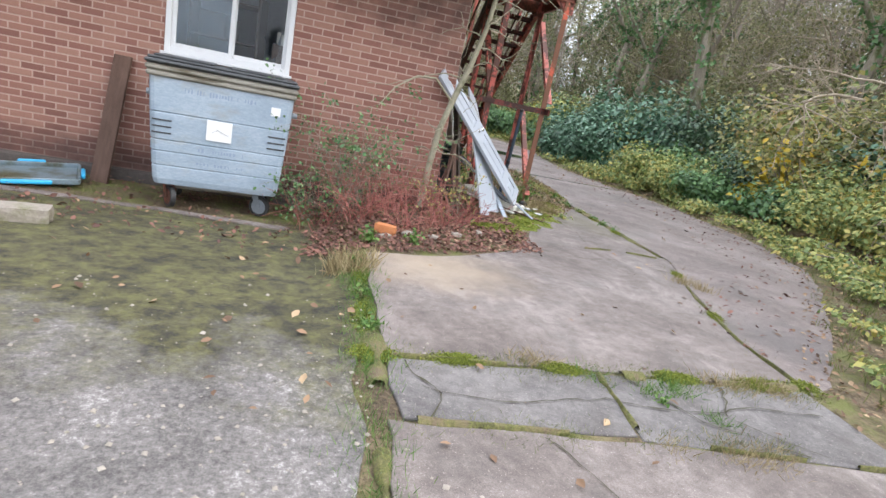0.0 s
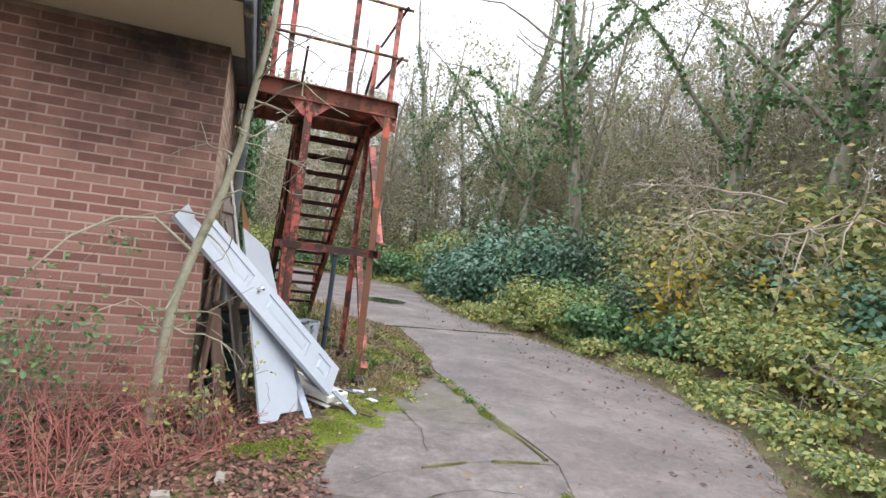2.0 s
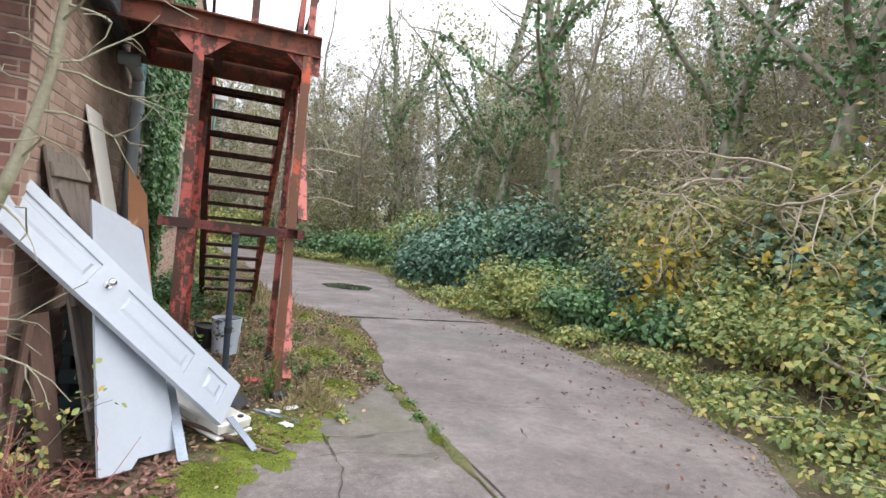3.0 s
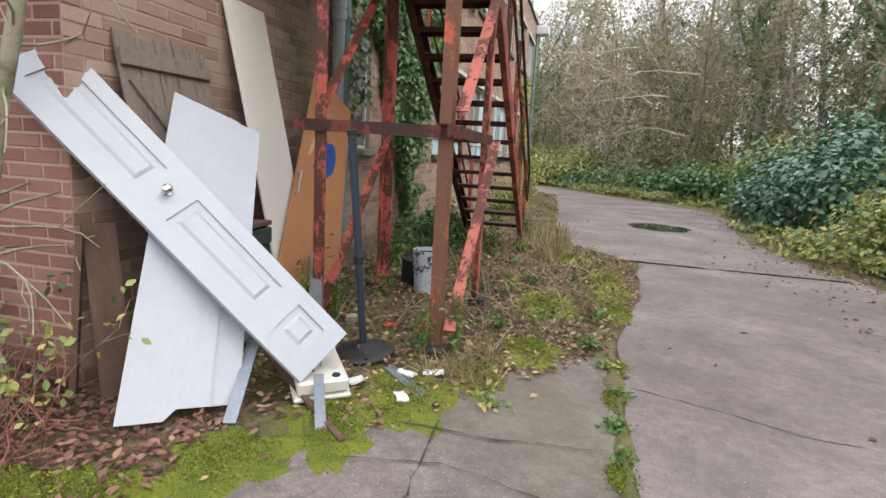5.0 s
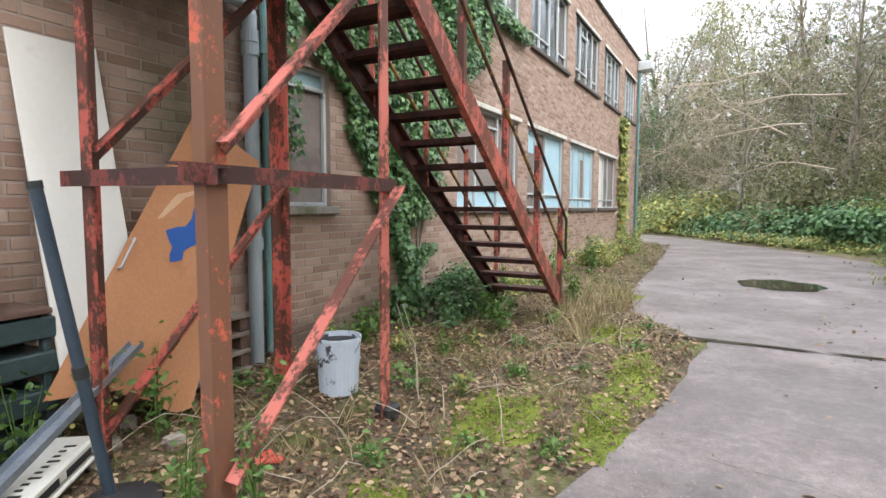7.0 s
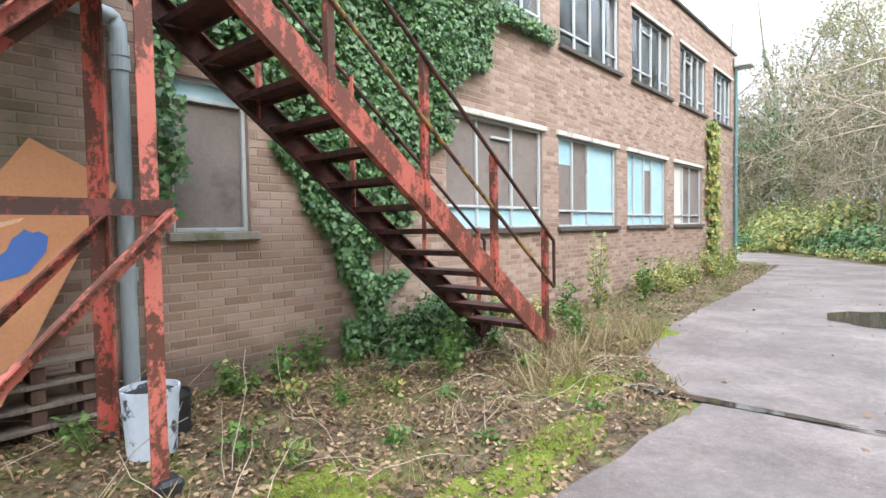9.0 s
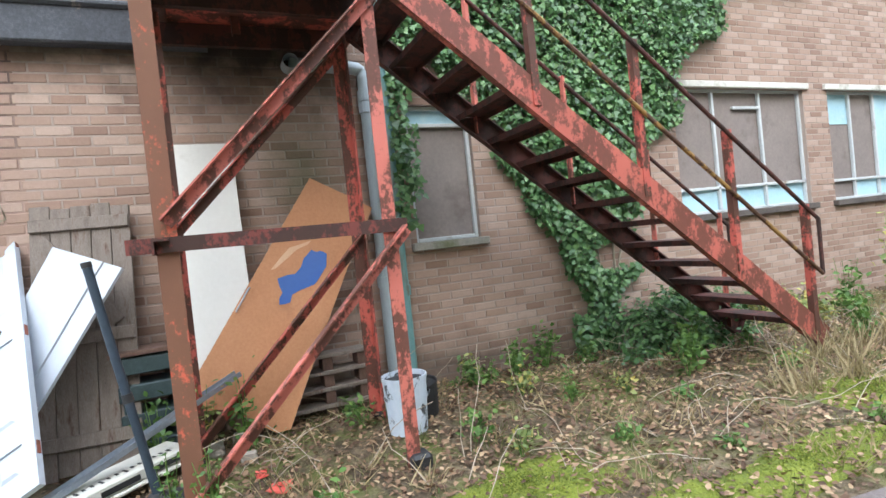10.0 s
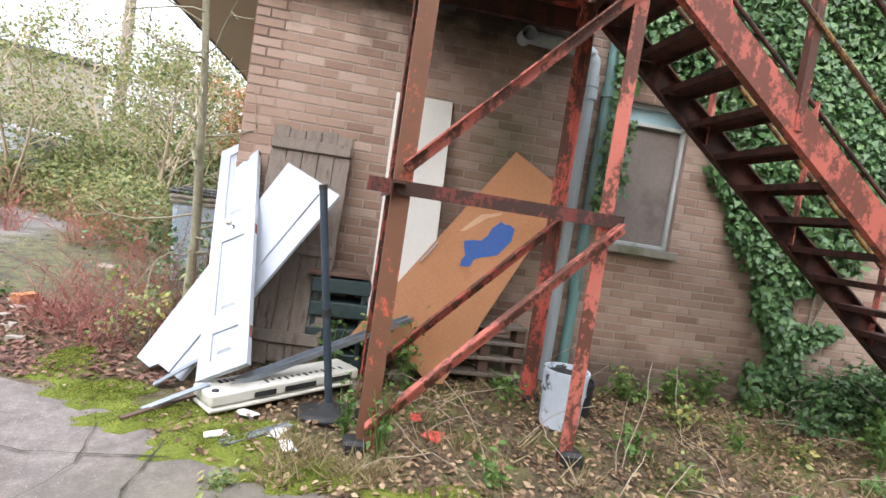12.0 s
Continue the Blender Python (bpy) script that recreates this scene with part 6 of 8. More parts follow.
# ---- bucket and other small things by the escape ----
def bucket(x, y, r, h, material, label, tilt=(0, 0)):
    b = tagged(empty("bucket", pose(x, y, float(ground_height(x, y)) + 0.01, *tilt, 20)), label, "bucket")
    bm = bmesh.new()
    n = 28
    prof = [(r * 0.86, 0.0), (r * 0.93, h * 0.5), (r * 0.94, h * 0.5), (r * 0.945, h * 0.52), (r, h * 0.93), (r * 1.04, h * 0.935), (r * 1.04, h), (r * 0.97, h), (r * 0.9, h * 0.5), (r * 0.84, 0.015)]
    rings = [[bm.verts.new((a * math.cos(2 * math.pi * k / n), a * math.sin(2 * math.pi * k / n), z)) for k in range(n)] for a, z in prof]
    for p, q in zip(rings, rings[1:]):
        for k in range(n):
            bm.faces.new((p[k], p[(k + 1) % n], q[(k + 1) % n], q[k]))
    bm.faces.new(rings[0][::-1])
    bm.faces.new(rings[-1])
    bmesh.ops.recalc_face_normals(bm, faces=bm.faces)
    hang(b, "tub", bm, material)
    bm = bmesh.new()
    for z in (h * 0.62, h * 0.9):
        bmesh.ops.create_cone(bm, cap_ends=False, segments=n, radius1=r * 0.965 + 0.006, radius2=r * 0.97 + 0.006, depth=0.014, matrix=Matrix.Translation((0, 0, z)))
    hang(b, "ridge", bm, material)
    pts = np.array([(r * 1.05 * math.cos(a), -r * 0.5 * math.sin(a) - 0.02, h * 0.92 - 0.12 * math.sin(a)) for a in np.linspace(0, math.pi, 13)])
    tubes("handle", [(pts, np.full(13, 0.0035))], M_GALV, b, 6, "thin wire handle")
    bm = bmesh.new()
    bmesh.ops.create_cone(bm, cap_ends=True, segments=n, radius1=r * 0.93, radius2=r * 0.93, depth=0.01, matrix=Matrix.Translation((0, 0, h * 0.9)))
    hang(b, "tar", bm, M_BLACK, "black residue in the bucket")
    return b


M_BUCKET = surface("stained_white_tub", [(0.3, (0.46, 0.52, 0.6)), (0.7, (0.58, 0.64, 0.71))], 3, 30, 0.45, relief=0.05, dirt=(0.05, 0.055, 0.06), dirt_at=(0.57, 0.61), dirt_scale=9)
bucket(3.39, 9.3, 0.148, 0.375, M_BUCKET, "white plastic paint bucket splashed with black tar")
bucket(3.17, 9.5, 0.12, 0.24, M_BLACK, "small black tar-coated bucket beside the white one", (8, 4))


def appliance():
    a = empty("appliance_casing", panel_frame((3.39, 7.0, 0.045), (3.62, 7.17, 0.05), (2.76, 7.9, 0.11)))
    tagged(a, "cream plastic appliance casing with slots, lying in the litter", "casing")
    n = 1.02
    hang(a, "shell", box_mesh((0, 0, 0), (0.26, n, 0.075), 0.012), M_CREAM)
    hang(a, "tray", box_mesh((-0.02, -0.01, -0.03), (0.27, n * 0.95, -0.005), 0.008), M_CREAM)
    for k in range(13):
        y = 0.36 + k * 0.045
        hang(a, "slot", box_mesh((0.17, y, 0.0755), (0.2 + 0.02 * (k % 3 == 0), y + 0.014, 0.078)), M_BLACK)
    for y0, y1 in ((0.26, 0.4), (0.46, 0.68), (0.74, 0.95)):
        hang(a, "opening", box_mesh((0.2605, y0, 0.012), (0.2635, y1, 0.046)), M_BLACK, "dark opening in the casing")
    for k in range(6):
        hang(a, "key", box_mesh((0.05 + 0.03 * (k % 2), 0.12 + 0.035 * (k // 2), 0.0755), (0.07 + 0.03 * (k % 2), 0.14 + 0.035 * (k // 2), 0.079)), M_BLACK)
    bm = bmesh.new()
    bmesh.ops.create_cone(bm, cap_ends=True, segments=18, radius1=0.022, radius2=0.02, depth=0.008, matrix=Matrix.Translation((0.2, 0.05, 0.079)))
    hang(a, "dial", bm, M_BLACK, "black ring dial")


appliance()


def strip(name, p, q, profile, material, label, category, up=(0, 0, 1)):
    bm = bmesh.new()
    beam(bm, (0, 0, 0), Vector(q) - Vector(p), profile, up)
    ob = part(name, bm, material)
    ob.location = p
    return tagged(ob, label, category)


strip("metal_channel", (3.37, 7.2, 0.1), (2.8, 8.3, 0.52), [(-0.04, 0), (0.04, 0), (0.04, 0.035), (0.034, 0.035), (0.034, 0.006), (-0.034, 0.006), (-0.034, 0.035), (-0.04, 0.035)], M_GALV, "galvanised steel channel propped among the panels", "channel")
strip("metal_strip", (3.64, 7.61, 0.015), (3.95, 7.3, 0.015), [(-0.03, 0), (0.03, 0), (0.03, 0.012), (0.026, 0.012), (0.024, 0.004), (-0.024, 0.004), (-0.026, 0.012), (-0.03, 0.012)], M_GALV, "short grey metal strip lying on the moss", "strip")
strip("metal_strip", (3.62, 6.8, 0.02), (3.45, 7.1, 0.14), flat_bar(0.05, 0.01), M_GALV, "grey metal strip sticking out under the door", "strip")
strip("metal_strip", (3.2, 6.72, 0.01), (3.05, 7.2, 0.35), flat_bar(0.06, 0.01), M_GALV, "bent grey metal strip behind the door", "strip")
strip("batten", (3.75, 6.75, 0.02), (3.0, 7.35, 0.09), flat_bar(0.03, 0.014), M_BROWNWOOD, "thin brown wooden batten in the litter", "batten")
strip("batten", (2.42, 7.86, 0.02), (2.32, 7.84, 0.75), flat_bar(0.07, 0.02), M_BROWNWOOD, "brown wooden batten standing by the wall", "batten")
strip("plank", (2.3, 6.72, -0.02), (2.36, 6.76, 0.82), flat_bar(0.05, 0.03), M_BROWNWOOD, "short brown plank standing at the wall corner", "plank")
strip("plank", (2.52, 6.78, -0.02), (2.36, 6.86, 0.85), flat_bar(0.15, 0.02), M_BROWNWOOD, "brown wooden offcut leaning at the wall corner", "plank")
strip("plank", (-1.5, 6.45, -0.28), (-1.42, 6.79, 1.08), flat_bar(0.19, 0.03), M_BROWNWOOD, "long brown plank leaning on the red brick wall", "plank")


def crates():
    M_CRATE = surface("dark_teal_crate", [(0.3, (0.02, 0.035, 0.038)), (0.7, (0.05, 0.08, 0.085))], 4, 40, 0.5, relief=0.1)
    c = tagged(empty("crate", pose(2.5, 7.76, 0, 0, 0, 4)), "dark teal slatted plastic crate behind the panels", "crate")
    for z in (0.05, 0.245, 0.44, 0.62):
        hang(c, "slat", box_mesh((-0.18, -0.22, z), (0.14, 0.22, z + 0.11), 0.008), M_CRATE)
    for x in (-0.14, 0.1):
        for y in (-0.18, 0.18):
            hang(c, "corner_post", box_mesh((x - 0.02, y - 0.02, 0), (x + 0.02, y + 0.02, 0.745), 0.004), M_CRATE)
    hang(c, "lid_board", box_mesh((-0.2, -0.26, 0.748), (0.15, 0.2, 0.778), 0.004), M_BROWNWOOD, "brown board laid on top")
    p = tagged(empty("pallet", pose(2.55, 8.95, 0, 0, 0, 3)), "broken wooden pallet against the wall", "pallet")
    for k in range(4):
        hang(p, "slat", box_mesh((-0.12, -0.32, 0.1 + 0.13 * k), (0.06, 0.32, 0.13 + 0.13 * k), 0.004), M_OLDWOOD)
    for y in (-0.3, 0.0, 0.28):
        hang(p, "block", box_mesh((-0.1, y - 0.04, 0.0), (0.04, y + 0.04, 0.095), 0.004), M_BROWNWOOD)
        for k in range(3):
            hang(p, "block", box_mesh((-0.1, y - 0.04, 0.131 + 0.13 * k), (0.04, y + 0.04, 0.229 + 0.13 * k), 0.004), M_BROWNWOOD)


crates()


def lump(name, x, y, z, sx, sy, sz, material, label, category, seed=1, turn=0, rough=0.12):
    bm = bmesh.new()
    bmesh.ops.create_cube(bm, size=1)
    bmesh.ops.subdivide_edges(bm, edges=bm.edges, cuts=3, use_grid_fill=True)
    for v in bm.verts:
        n = noise.noise(v.co * 3 + Vector((seed, seed * 2, 0)))
        v.co = v.co * (1 + rough * n)
        v.co = v.co.lerp(v.co.normalized() * 0.62, 0.18)
    bmesh.ops.transform(bm, matrix=Matrix.Diagonal((sx, sy, sz, 1)), verts=bm.verts)
    ob = part(name, bm, material, smooth=False)
    ob.matrix_world = pose(x, y, z, 0, 0, turn)
    return tagged(ob, label, category)


M_ORANGEBRICK = surface("orange_brick", [(0.3, (0.4, 0.14, 0.05)), (0.7, (0.55, 0.22, 0.09))], 6, 40, 0.9, relief=0.4, dirt=(0.16, 0.09, 0.05), dirt_at=(0.6, 0.75), dirt_scale=8)
M_STONE = surface("grey_stone", [(0.3, (0.2, 0.17, 0.14)), (0.7, (0.38, 0.34, 0.29))], 6, 40, 0.9, relief=0.4, dirt=(0.12, 0.12, 0.05), dirt_at=(0.55, 0.7))
lump("loose_brick", 1.5, 5.06, 0.045, 0.2, 0.1, 0.09, M_ORANGEBRICK, "loose orange brick at the edge of the bed", "brick", 3, -20, 0.05)
lump("stone_block", -1.27, 4.55, -0.12, 0.34, 0.2, 0.13, M_STONE, "weathered buff stone block in the yard", "stone", 4, 15, 0.08)
r = random.Random(12)
for k in range(5):
    lump("stone", 1.5 + 0.3 * k + r.uniform(-0.15, 0.15), 4.85 + 0.14 * k + r.uniform(-0.1, 0.2), 0.008, r.uniform(0.06, 0.16), r.uniform(0.05, 0.1), r.uniform(0.03, 0.05), M_STONE, "grey stone edging the planting bed", "stone", 20 + k, r.uniform(0, 90), 0.25)["group"] = "stones round the bed"
for k, (x, y, sx) in enumerate(((2.8, 8.1, 0.16), (2.95, 7.95, 0.12), (2.62, 8.3, 0.14), (3.1, 8.3, 0.1))):
    lump("rubble", x, y, 0.03, sx, sx * 0.7, 0.09, M_STONE, "lump of brick rubble in the litter", "rubble", 40 + k, 30 * k, 0.25)["group"] = "rubble under the escape"
M_REDBIT = surface("red_plastic", [(0.3, (0.6, 0.08, 0.06)), (0.7, (0.7, 0.13, 0.1))], 6, 40, 0.5, relief=0.1)
M_WHITEBIT = surface("white_scrap", [(0.3, (0.6, 0.62, 0.62)), (0.7, (0.78, 0.78, 0.76))], 6, 40, 0.6, relief=0.1)
for k, (x, y, m, w) in enumerate(((3.38, 8.35, M_REDBIT, "red"), (3.68, 8.42, M_REDBIT, "red"), (3.62, 8.44, M_REDBIT, "red"), (3.85, 7.25, M_WHITEBIT, "white"), (3.78, 7.55, M_WHITEBIT, "white"), (3.92, 7.62, M_WHITEBIT, "white"), (3.55, 7.35, M_WHITEBIT, "white"))):
    lump("scrap", x, y, 0.025, 0.11, 0.06, 0.012, m, "small torn %s plastic scrap on the ground" % w, "scrap", 60 + k, 40 * k, 0.5)


def tray():
    M_BLUEP = surface("bright_blue_plastic", [(0.3, (0.02, 0.32, 0.6)), (0.7, (0.05, 0.42, 0.7))], 4, 40, 0.4, relief=0.05)
    M_CLEAR = surface("cloudy_plastic", [(0.3, (0.1, 0.14, 0.16)), (0.7, (0.2, 0.26, 0.3))], 4, 40, 0.35, relief=0.05, dirt=(0.06, 0.06, 0.03), dirt_at=(0.45, 0.6))
    t = tagged(empty("storage_lid", pose(-2.0, 6.12, -0.22, 4, -3, 22)), "upturned cloudy storage box lid with bright blue clips", "lid")
    hang(t, "sheet", box_mesh((-0.4, -0.27, 0.0), (0.4, 0.27, 0.02), 0.008), M_CLEAR)
    for lo, hi in (((-0.42, -0.3, 0.0), (0.42, -0.272, 0.06)), ((-0.42, 0.272, 0.0), (0.42, 0.3, 0.06)), ((-0.43, -0.27, 0.0), (-0.402, 0.27, 0.06)), ((0.402, -0.27, 0.0), (0.43, 0.27, 0.06))):
        hang(t, "rim", box_mesh(lo, hi, 0.008), M_CLEAR)
    for lo, hi in (((-0.2, -0.345, 0.01), (0.2, -0.302, 0.05)), ((-0.12, 0.302, 0.02), (0.12, 0.345, 0.075)), ((0.432, -0.12, 0.01), (0.47, 0.12, 0.06)), ((-0.47, -0.12, 0.01), (-0.432, 0.12, 0.06))):
        hang(t, "clip", box_mesh(lo, hi, 0.01), M_BLUEP, "bright blue clip")


tray()
kerb_strip = slab("pavement_edge", [(-7, 5.56), (-0.6, 5.62), (0.55, 5.57), (0.6, 5.66), (-0.6, 5.72), (-7, 5.66)], -0.244, M_CONCRETE, 0.1, seed=21, amount=0.015)
tagged(kerb_strip, "thin mossy concrete edging along the yard", "edging", kind="structure")
plinth = part("trim_plinth", box_mesh((FRONT_X0, F - 0.14, -0.4), (S - 0.3, F - 0.009, -0.15), 0.01), M_DARKSILL)
tagged(plinth, "low dark concrete plinth at the wall foot", "plinth", kind="structure")


# ---- the planting bed by the corner ----
def sapling():
    rng = np.random.default_rng(77)
    ob = tagged(empty("sapling", pose(2.02, 6.53, 0)), "thin pale-barked bent sapling by the wall corner", "tree")
    pts = np.array([(0, 0, -0.1), (0.03, 0.01, 0.5), (0.07, 0.02, 0.95), (0.16, 0.02, 1.3), (0.3, 0.03, 1.75), (0.39, 0.03, 2.15), (0.44, 0.0, 2.6), (0.52, -0.04, 3.1), (0.56, -0.06, 4.2), (0.6, -0.1, 5.8)])
    lines = [(pts, np.array([0.042, 0.04, 0.037, 0.035, 0.032, 0.028, 0.026, 0.022, 0.016, 0.006]))]
    lines.append((np.array([(0.16, 0.02, 1.3), (-0.1, -0.12, 1.52), (-0.32, -0.22, 1.5), (-0.55, -0.3, 1.34), (-0.7, -0.4, 1.12)]), np.array([0.014, 0.012, 0.01, 0.008, 0.005])))
    tubes("trunk", lines, M_PALEBARK, ob, 8)
    twigs = []
    for k in range(26):
        a = rng.integers(1, 9)
        b = grow(rng, pts[a] + (pts[a + 1] - pts[a]) * rng.random(), side_way(rng, pts[a + 1] - pts[a], 0.85), rng.uniform(0.4, 1.2), 0.009, 5, 0.25, 0.03)
        twigs.append(b)
        for q in range(2):
            twigs.append(grow(rng, b[0][3], side_way(rng, b[0][3] - b[0][2], 0.6), rng.uniform(0.15, 0.4), 0.005, 3, 0.3))
    tubes("crown", fatten(twigs, 0.003), M_PALEBARK, ob, 4, "bare arching twigs")


sapling()


def dogwood(name, seed, x, y, count, height, spread, label, leaf=None, material=None):
    rng = np.random.default_rng(seed)
    ob = tagged(empty(name, pose(x, y, float(ground_height(x, y)))), label, "shrub", "red-stemmed shrubs")
    lines, ends = [], []
    for k in range(count):
        a = rng.uniform(0, 6.28)
        s = spread * rng.uniform(0.2, 1)
        g = grow(rng, (rng.normal() * 0.1, rng.normal() * 0.1, -0.03), (math.cos(a) * s, math.sin(a) * s, 1), height * rng.uniform(0.4, 1.15), 0.0048, 6, 0.18, -0.07)
        lines.append(g)
        for q in range(3):
            c = rng.integers(2, 7)
            t = grow(rng, g[0][c], side_way(rng, g[0][c] - g[0][c - 1], 0.5), height * rng.uniform(0.15, 0.4), 0.003, 3, 0.24)
            lines.append(t)
            ends.append(t[0][-1])
    tubes("branch_tangle", fatten(lines, 0.0018), material or M_REDSTEM, ob, 4)["kind"] = "stuff"
    if leaf:
        e = np.array(ends)
        at = e[rng.integers(0, len(e), leaf[1])] + rng.normal(size=(leaf[1], 3)) * 0.05
        leaf_mesh("foliage", [leaves_np(rng, at, np.array([[0, -0.3, 0.6]]), leaf[2], LEAF, 0.7, 0.4)], leaf[0], ob)


for k, (x, y, n, h) in enumerate(((1.3, 5.6, 26, 0.75), (1.75, 5.4, 30, 0.6), (2.15, 5.75, 28, 0.65), (1.6, 6.1, 24, 0.95), (0.9, 5.8, 14, 0.75), (2.5, 6.1, 20, 0.5), (2.2, 6.45, 16, 0.8), (0.75, 6.3, 12, 0.95))):
    dogwood("dogwood", 80 + k, x, y, n, h, 0.9, "low tangle of red-stemmed dogwood twigs in the bed")
dogwood("evergreen_shrub", 95, 1.15, 6.3, 46, 1.35, 0.35, "tall thin green shrub against the red brick wall", (M_IVY, 1200, 0.045), M_BARK)
dogwood("evergreen_shrub", 96, 0.75, 6.25, 22, 0.7, 0.6, "small dark green shrub at the wall foot", (M_IVY, 420, 0.045), M_BARK)
dogwood("yellow_weed", 97, 2.4, 6.3, 12, 0.6, 0.5, "small weed with yellow-green leaves by the corner", (M_BRAMBLE, 260, 0.045), M_BARK)


# ---- ground cover: litter, moss, grass and weeds ----
def in_building(x, y):
    return ((x < S + 0.02) & (y > 7.0)) | ((x < S + 0.02) & (y > F - 0.02))


def litter(seed, count, material, size, region, label, lift=0.004, wild=0.35):
    """Fallen leaves in a region: (x0, x1, y0, y1, keep(x, y))."""
    rng = np.random.default_rng(seed)
    x0, x1, y0, y1, keep = region
    x, y = rng.uniform(x0, x1, count * 2), rng.uniform(y0, y1, count * 2)
    ok = keep(x, y) & ~in_building(x, y)
    x, y = x[ok][:count], y[ok][:count]
    z = ground_height(x, y) + 0.017 * (x < 1.2) + 0.012 + lift + rng.random(len(x)) * 0.012
    at = np.stack([x, y, z], -1)
    ob = leaf_mesh("leaf_litter", [leaves_np(rng, at, np.array([[0, 0, 1.0]]), size, LEAF, wild)], material)
    return tagged(ob, label, "leaves", kind="stuff")


def patchy(scale, cut, seed=0.0):
    def keep(x, y):
        n = np.array([noise.noise((a * scale, b * scale, seed)) for a, b in zip(x, y)])
        return n > cut
    return keep


def edge_left(y):
    return np.interp(y, [6, 6.9, 7.5, 8.3, 9, 10.2, 12.3, 13.5, 15, 20, 27], [3.2, 3.8, 4.2, 4.8, 5.0, 5.25, 5.35, 4.5, 4.2, 3.95, 3.5])


def verge(x, y):
    return x < edge_left(y) + 0.05


litter(101, 15000, M_LITTER, 0.042, (2.25, 5.4, 6.9, 14.5, verge), "dense brown fallen leaves under the fire escape")
litter(102, 5000, M_LITTER, 0.045, (2.25, 4.3, 14, 27, verge), "brown fallen leaves along the wall")
litter(103, 6500, M_REDLITTER, 0.045, (0.8, 3.2, 4.5, 6.8, lambda x, y: (y > 4.42 + 0.42 * np.clip(x - 1.3, 0, 3)) & (x > 0.75 + 0.15 * np.sin(9 * y))), "red-brown fallen leaves over the planting bed")
litter(104, 7000, M_LITTER, 0.045, (4, 11, 2, 16, lambda x, y: (x > road_right(y) - 0.35) & (x < road_right(y) + 2.4)), "brown fallen leaves along the drive edge", 0.008)
litter(105, 260, M_LITTER, 0.055, (1.3, 9.3, 0.3, 26, lambda x, y: (x > edge_left(y) - 3.0 * (y < 6)) & (x < road_right(y))), "scattered fallen leaves on the drive", 0.006)
litter(106, 700, M_REDLITTER, 0.05, (4, 9, 3, 14, lambda x, y: (x > road_right(y) - 1.5) & (x < road_right(y))), "dark wet leaves on the drive", 0.006)
litter(107, 260, M_LITTER, 0.06, (-4, 1.2, -1, 6.6, lambda x, y: y > -5), "scattered pale leaves in the yard", 0.01)
litter(110, 700, M_REDLITTER, 0.055, (-3.5, 1.4, 4.6, 6.7, lambda x, y: y > 0), "red-brown leaves along the yard by the wall", 0.01)
litter(108, 5000, M_LITTER, 0.11, (8, 24, 2, 34, lambda x, y: x > road_right(y) + 1.5), "fallen leaves on the wooded bank", 0.01)


litter(109, 520, M_LITTER, 0.042, (2.6, 5.3, 6.2, 12, verge), "brown leaves lying on the moss", 0.028)


def moss(seed, x, y, rx, ry, turn, material=None, high=0.03, label="bright yellow-green moss cushion on the ground"):
    """A low ragged cushion of moss."""
    bm = bmesh.new()
    n, rings = 36, 9
    c, s = math.cos(radians(turn)), math.sin(radians(turn))
    rows = []
    for j in range(rings + 1):
        f = j / rings
        row = []
        for k in range(n):
            a = 2 * math.pi * k / n
            w = 1 + 0.55 * noise.noise((math.cos(a) * 1.7 + seed, math.sin(a) * 1.7, seed * 0.3)) + 0.16 * noise.noise((math.cos(a) * 6, math.sin(a) * 6 + seed, 1))
            u, v = rx * f * w * math.cos(a), ry * f * w * math.sin(a)
            px, py = c * u - s * v, s * u + c * v
            z = high * (1 - f ** 3) * (0.7 + 0.6 * noise.noise((px * 9 + seed, py * 9, 3))) - 0.012 * (j == rings)
            row.append(bm.verts.new((px, py, z)))
            if j == 0:
                break
        rows.append(row)
    for k in range(n):
        bm.faces.new((rows[0][0], rows[1][k], rows[1][(k + 1) % n]))
    for p, q in zip(rows[1:], rows[2:]):
        for k in range(n):
            bm.faces.new((p[k], q[k], q[(k + 1) % n], p[(k + 1) % n]))
    ob = part("moss_patch", bm, material or M_MOSS, smooth=True)
    ob.location = (x, y, float(ground_height(x, y)) + 0.006)
    return tagged(ob, label, "moss", "moss patches on the verge")


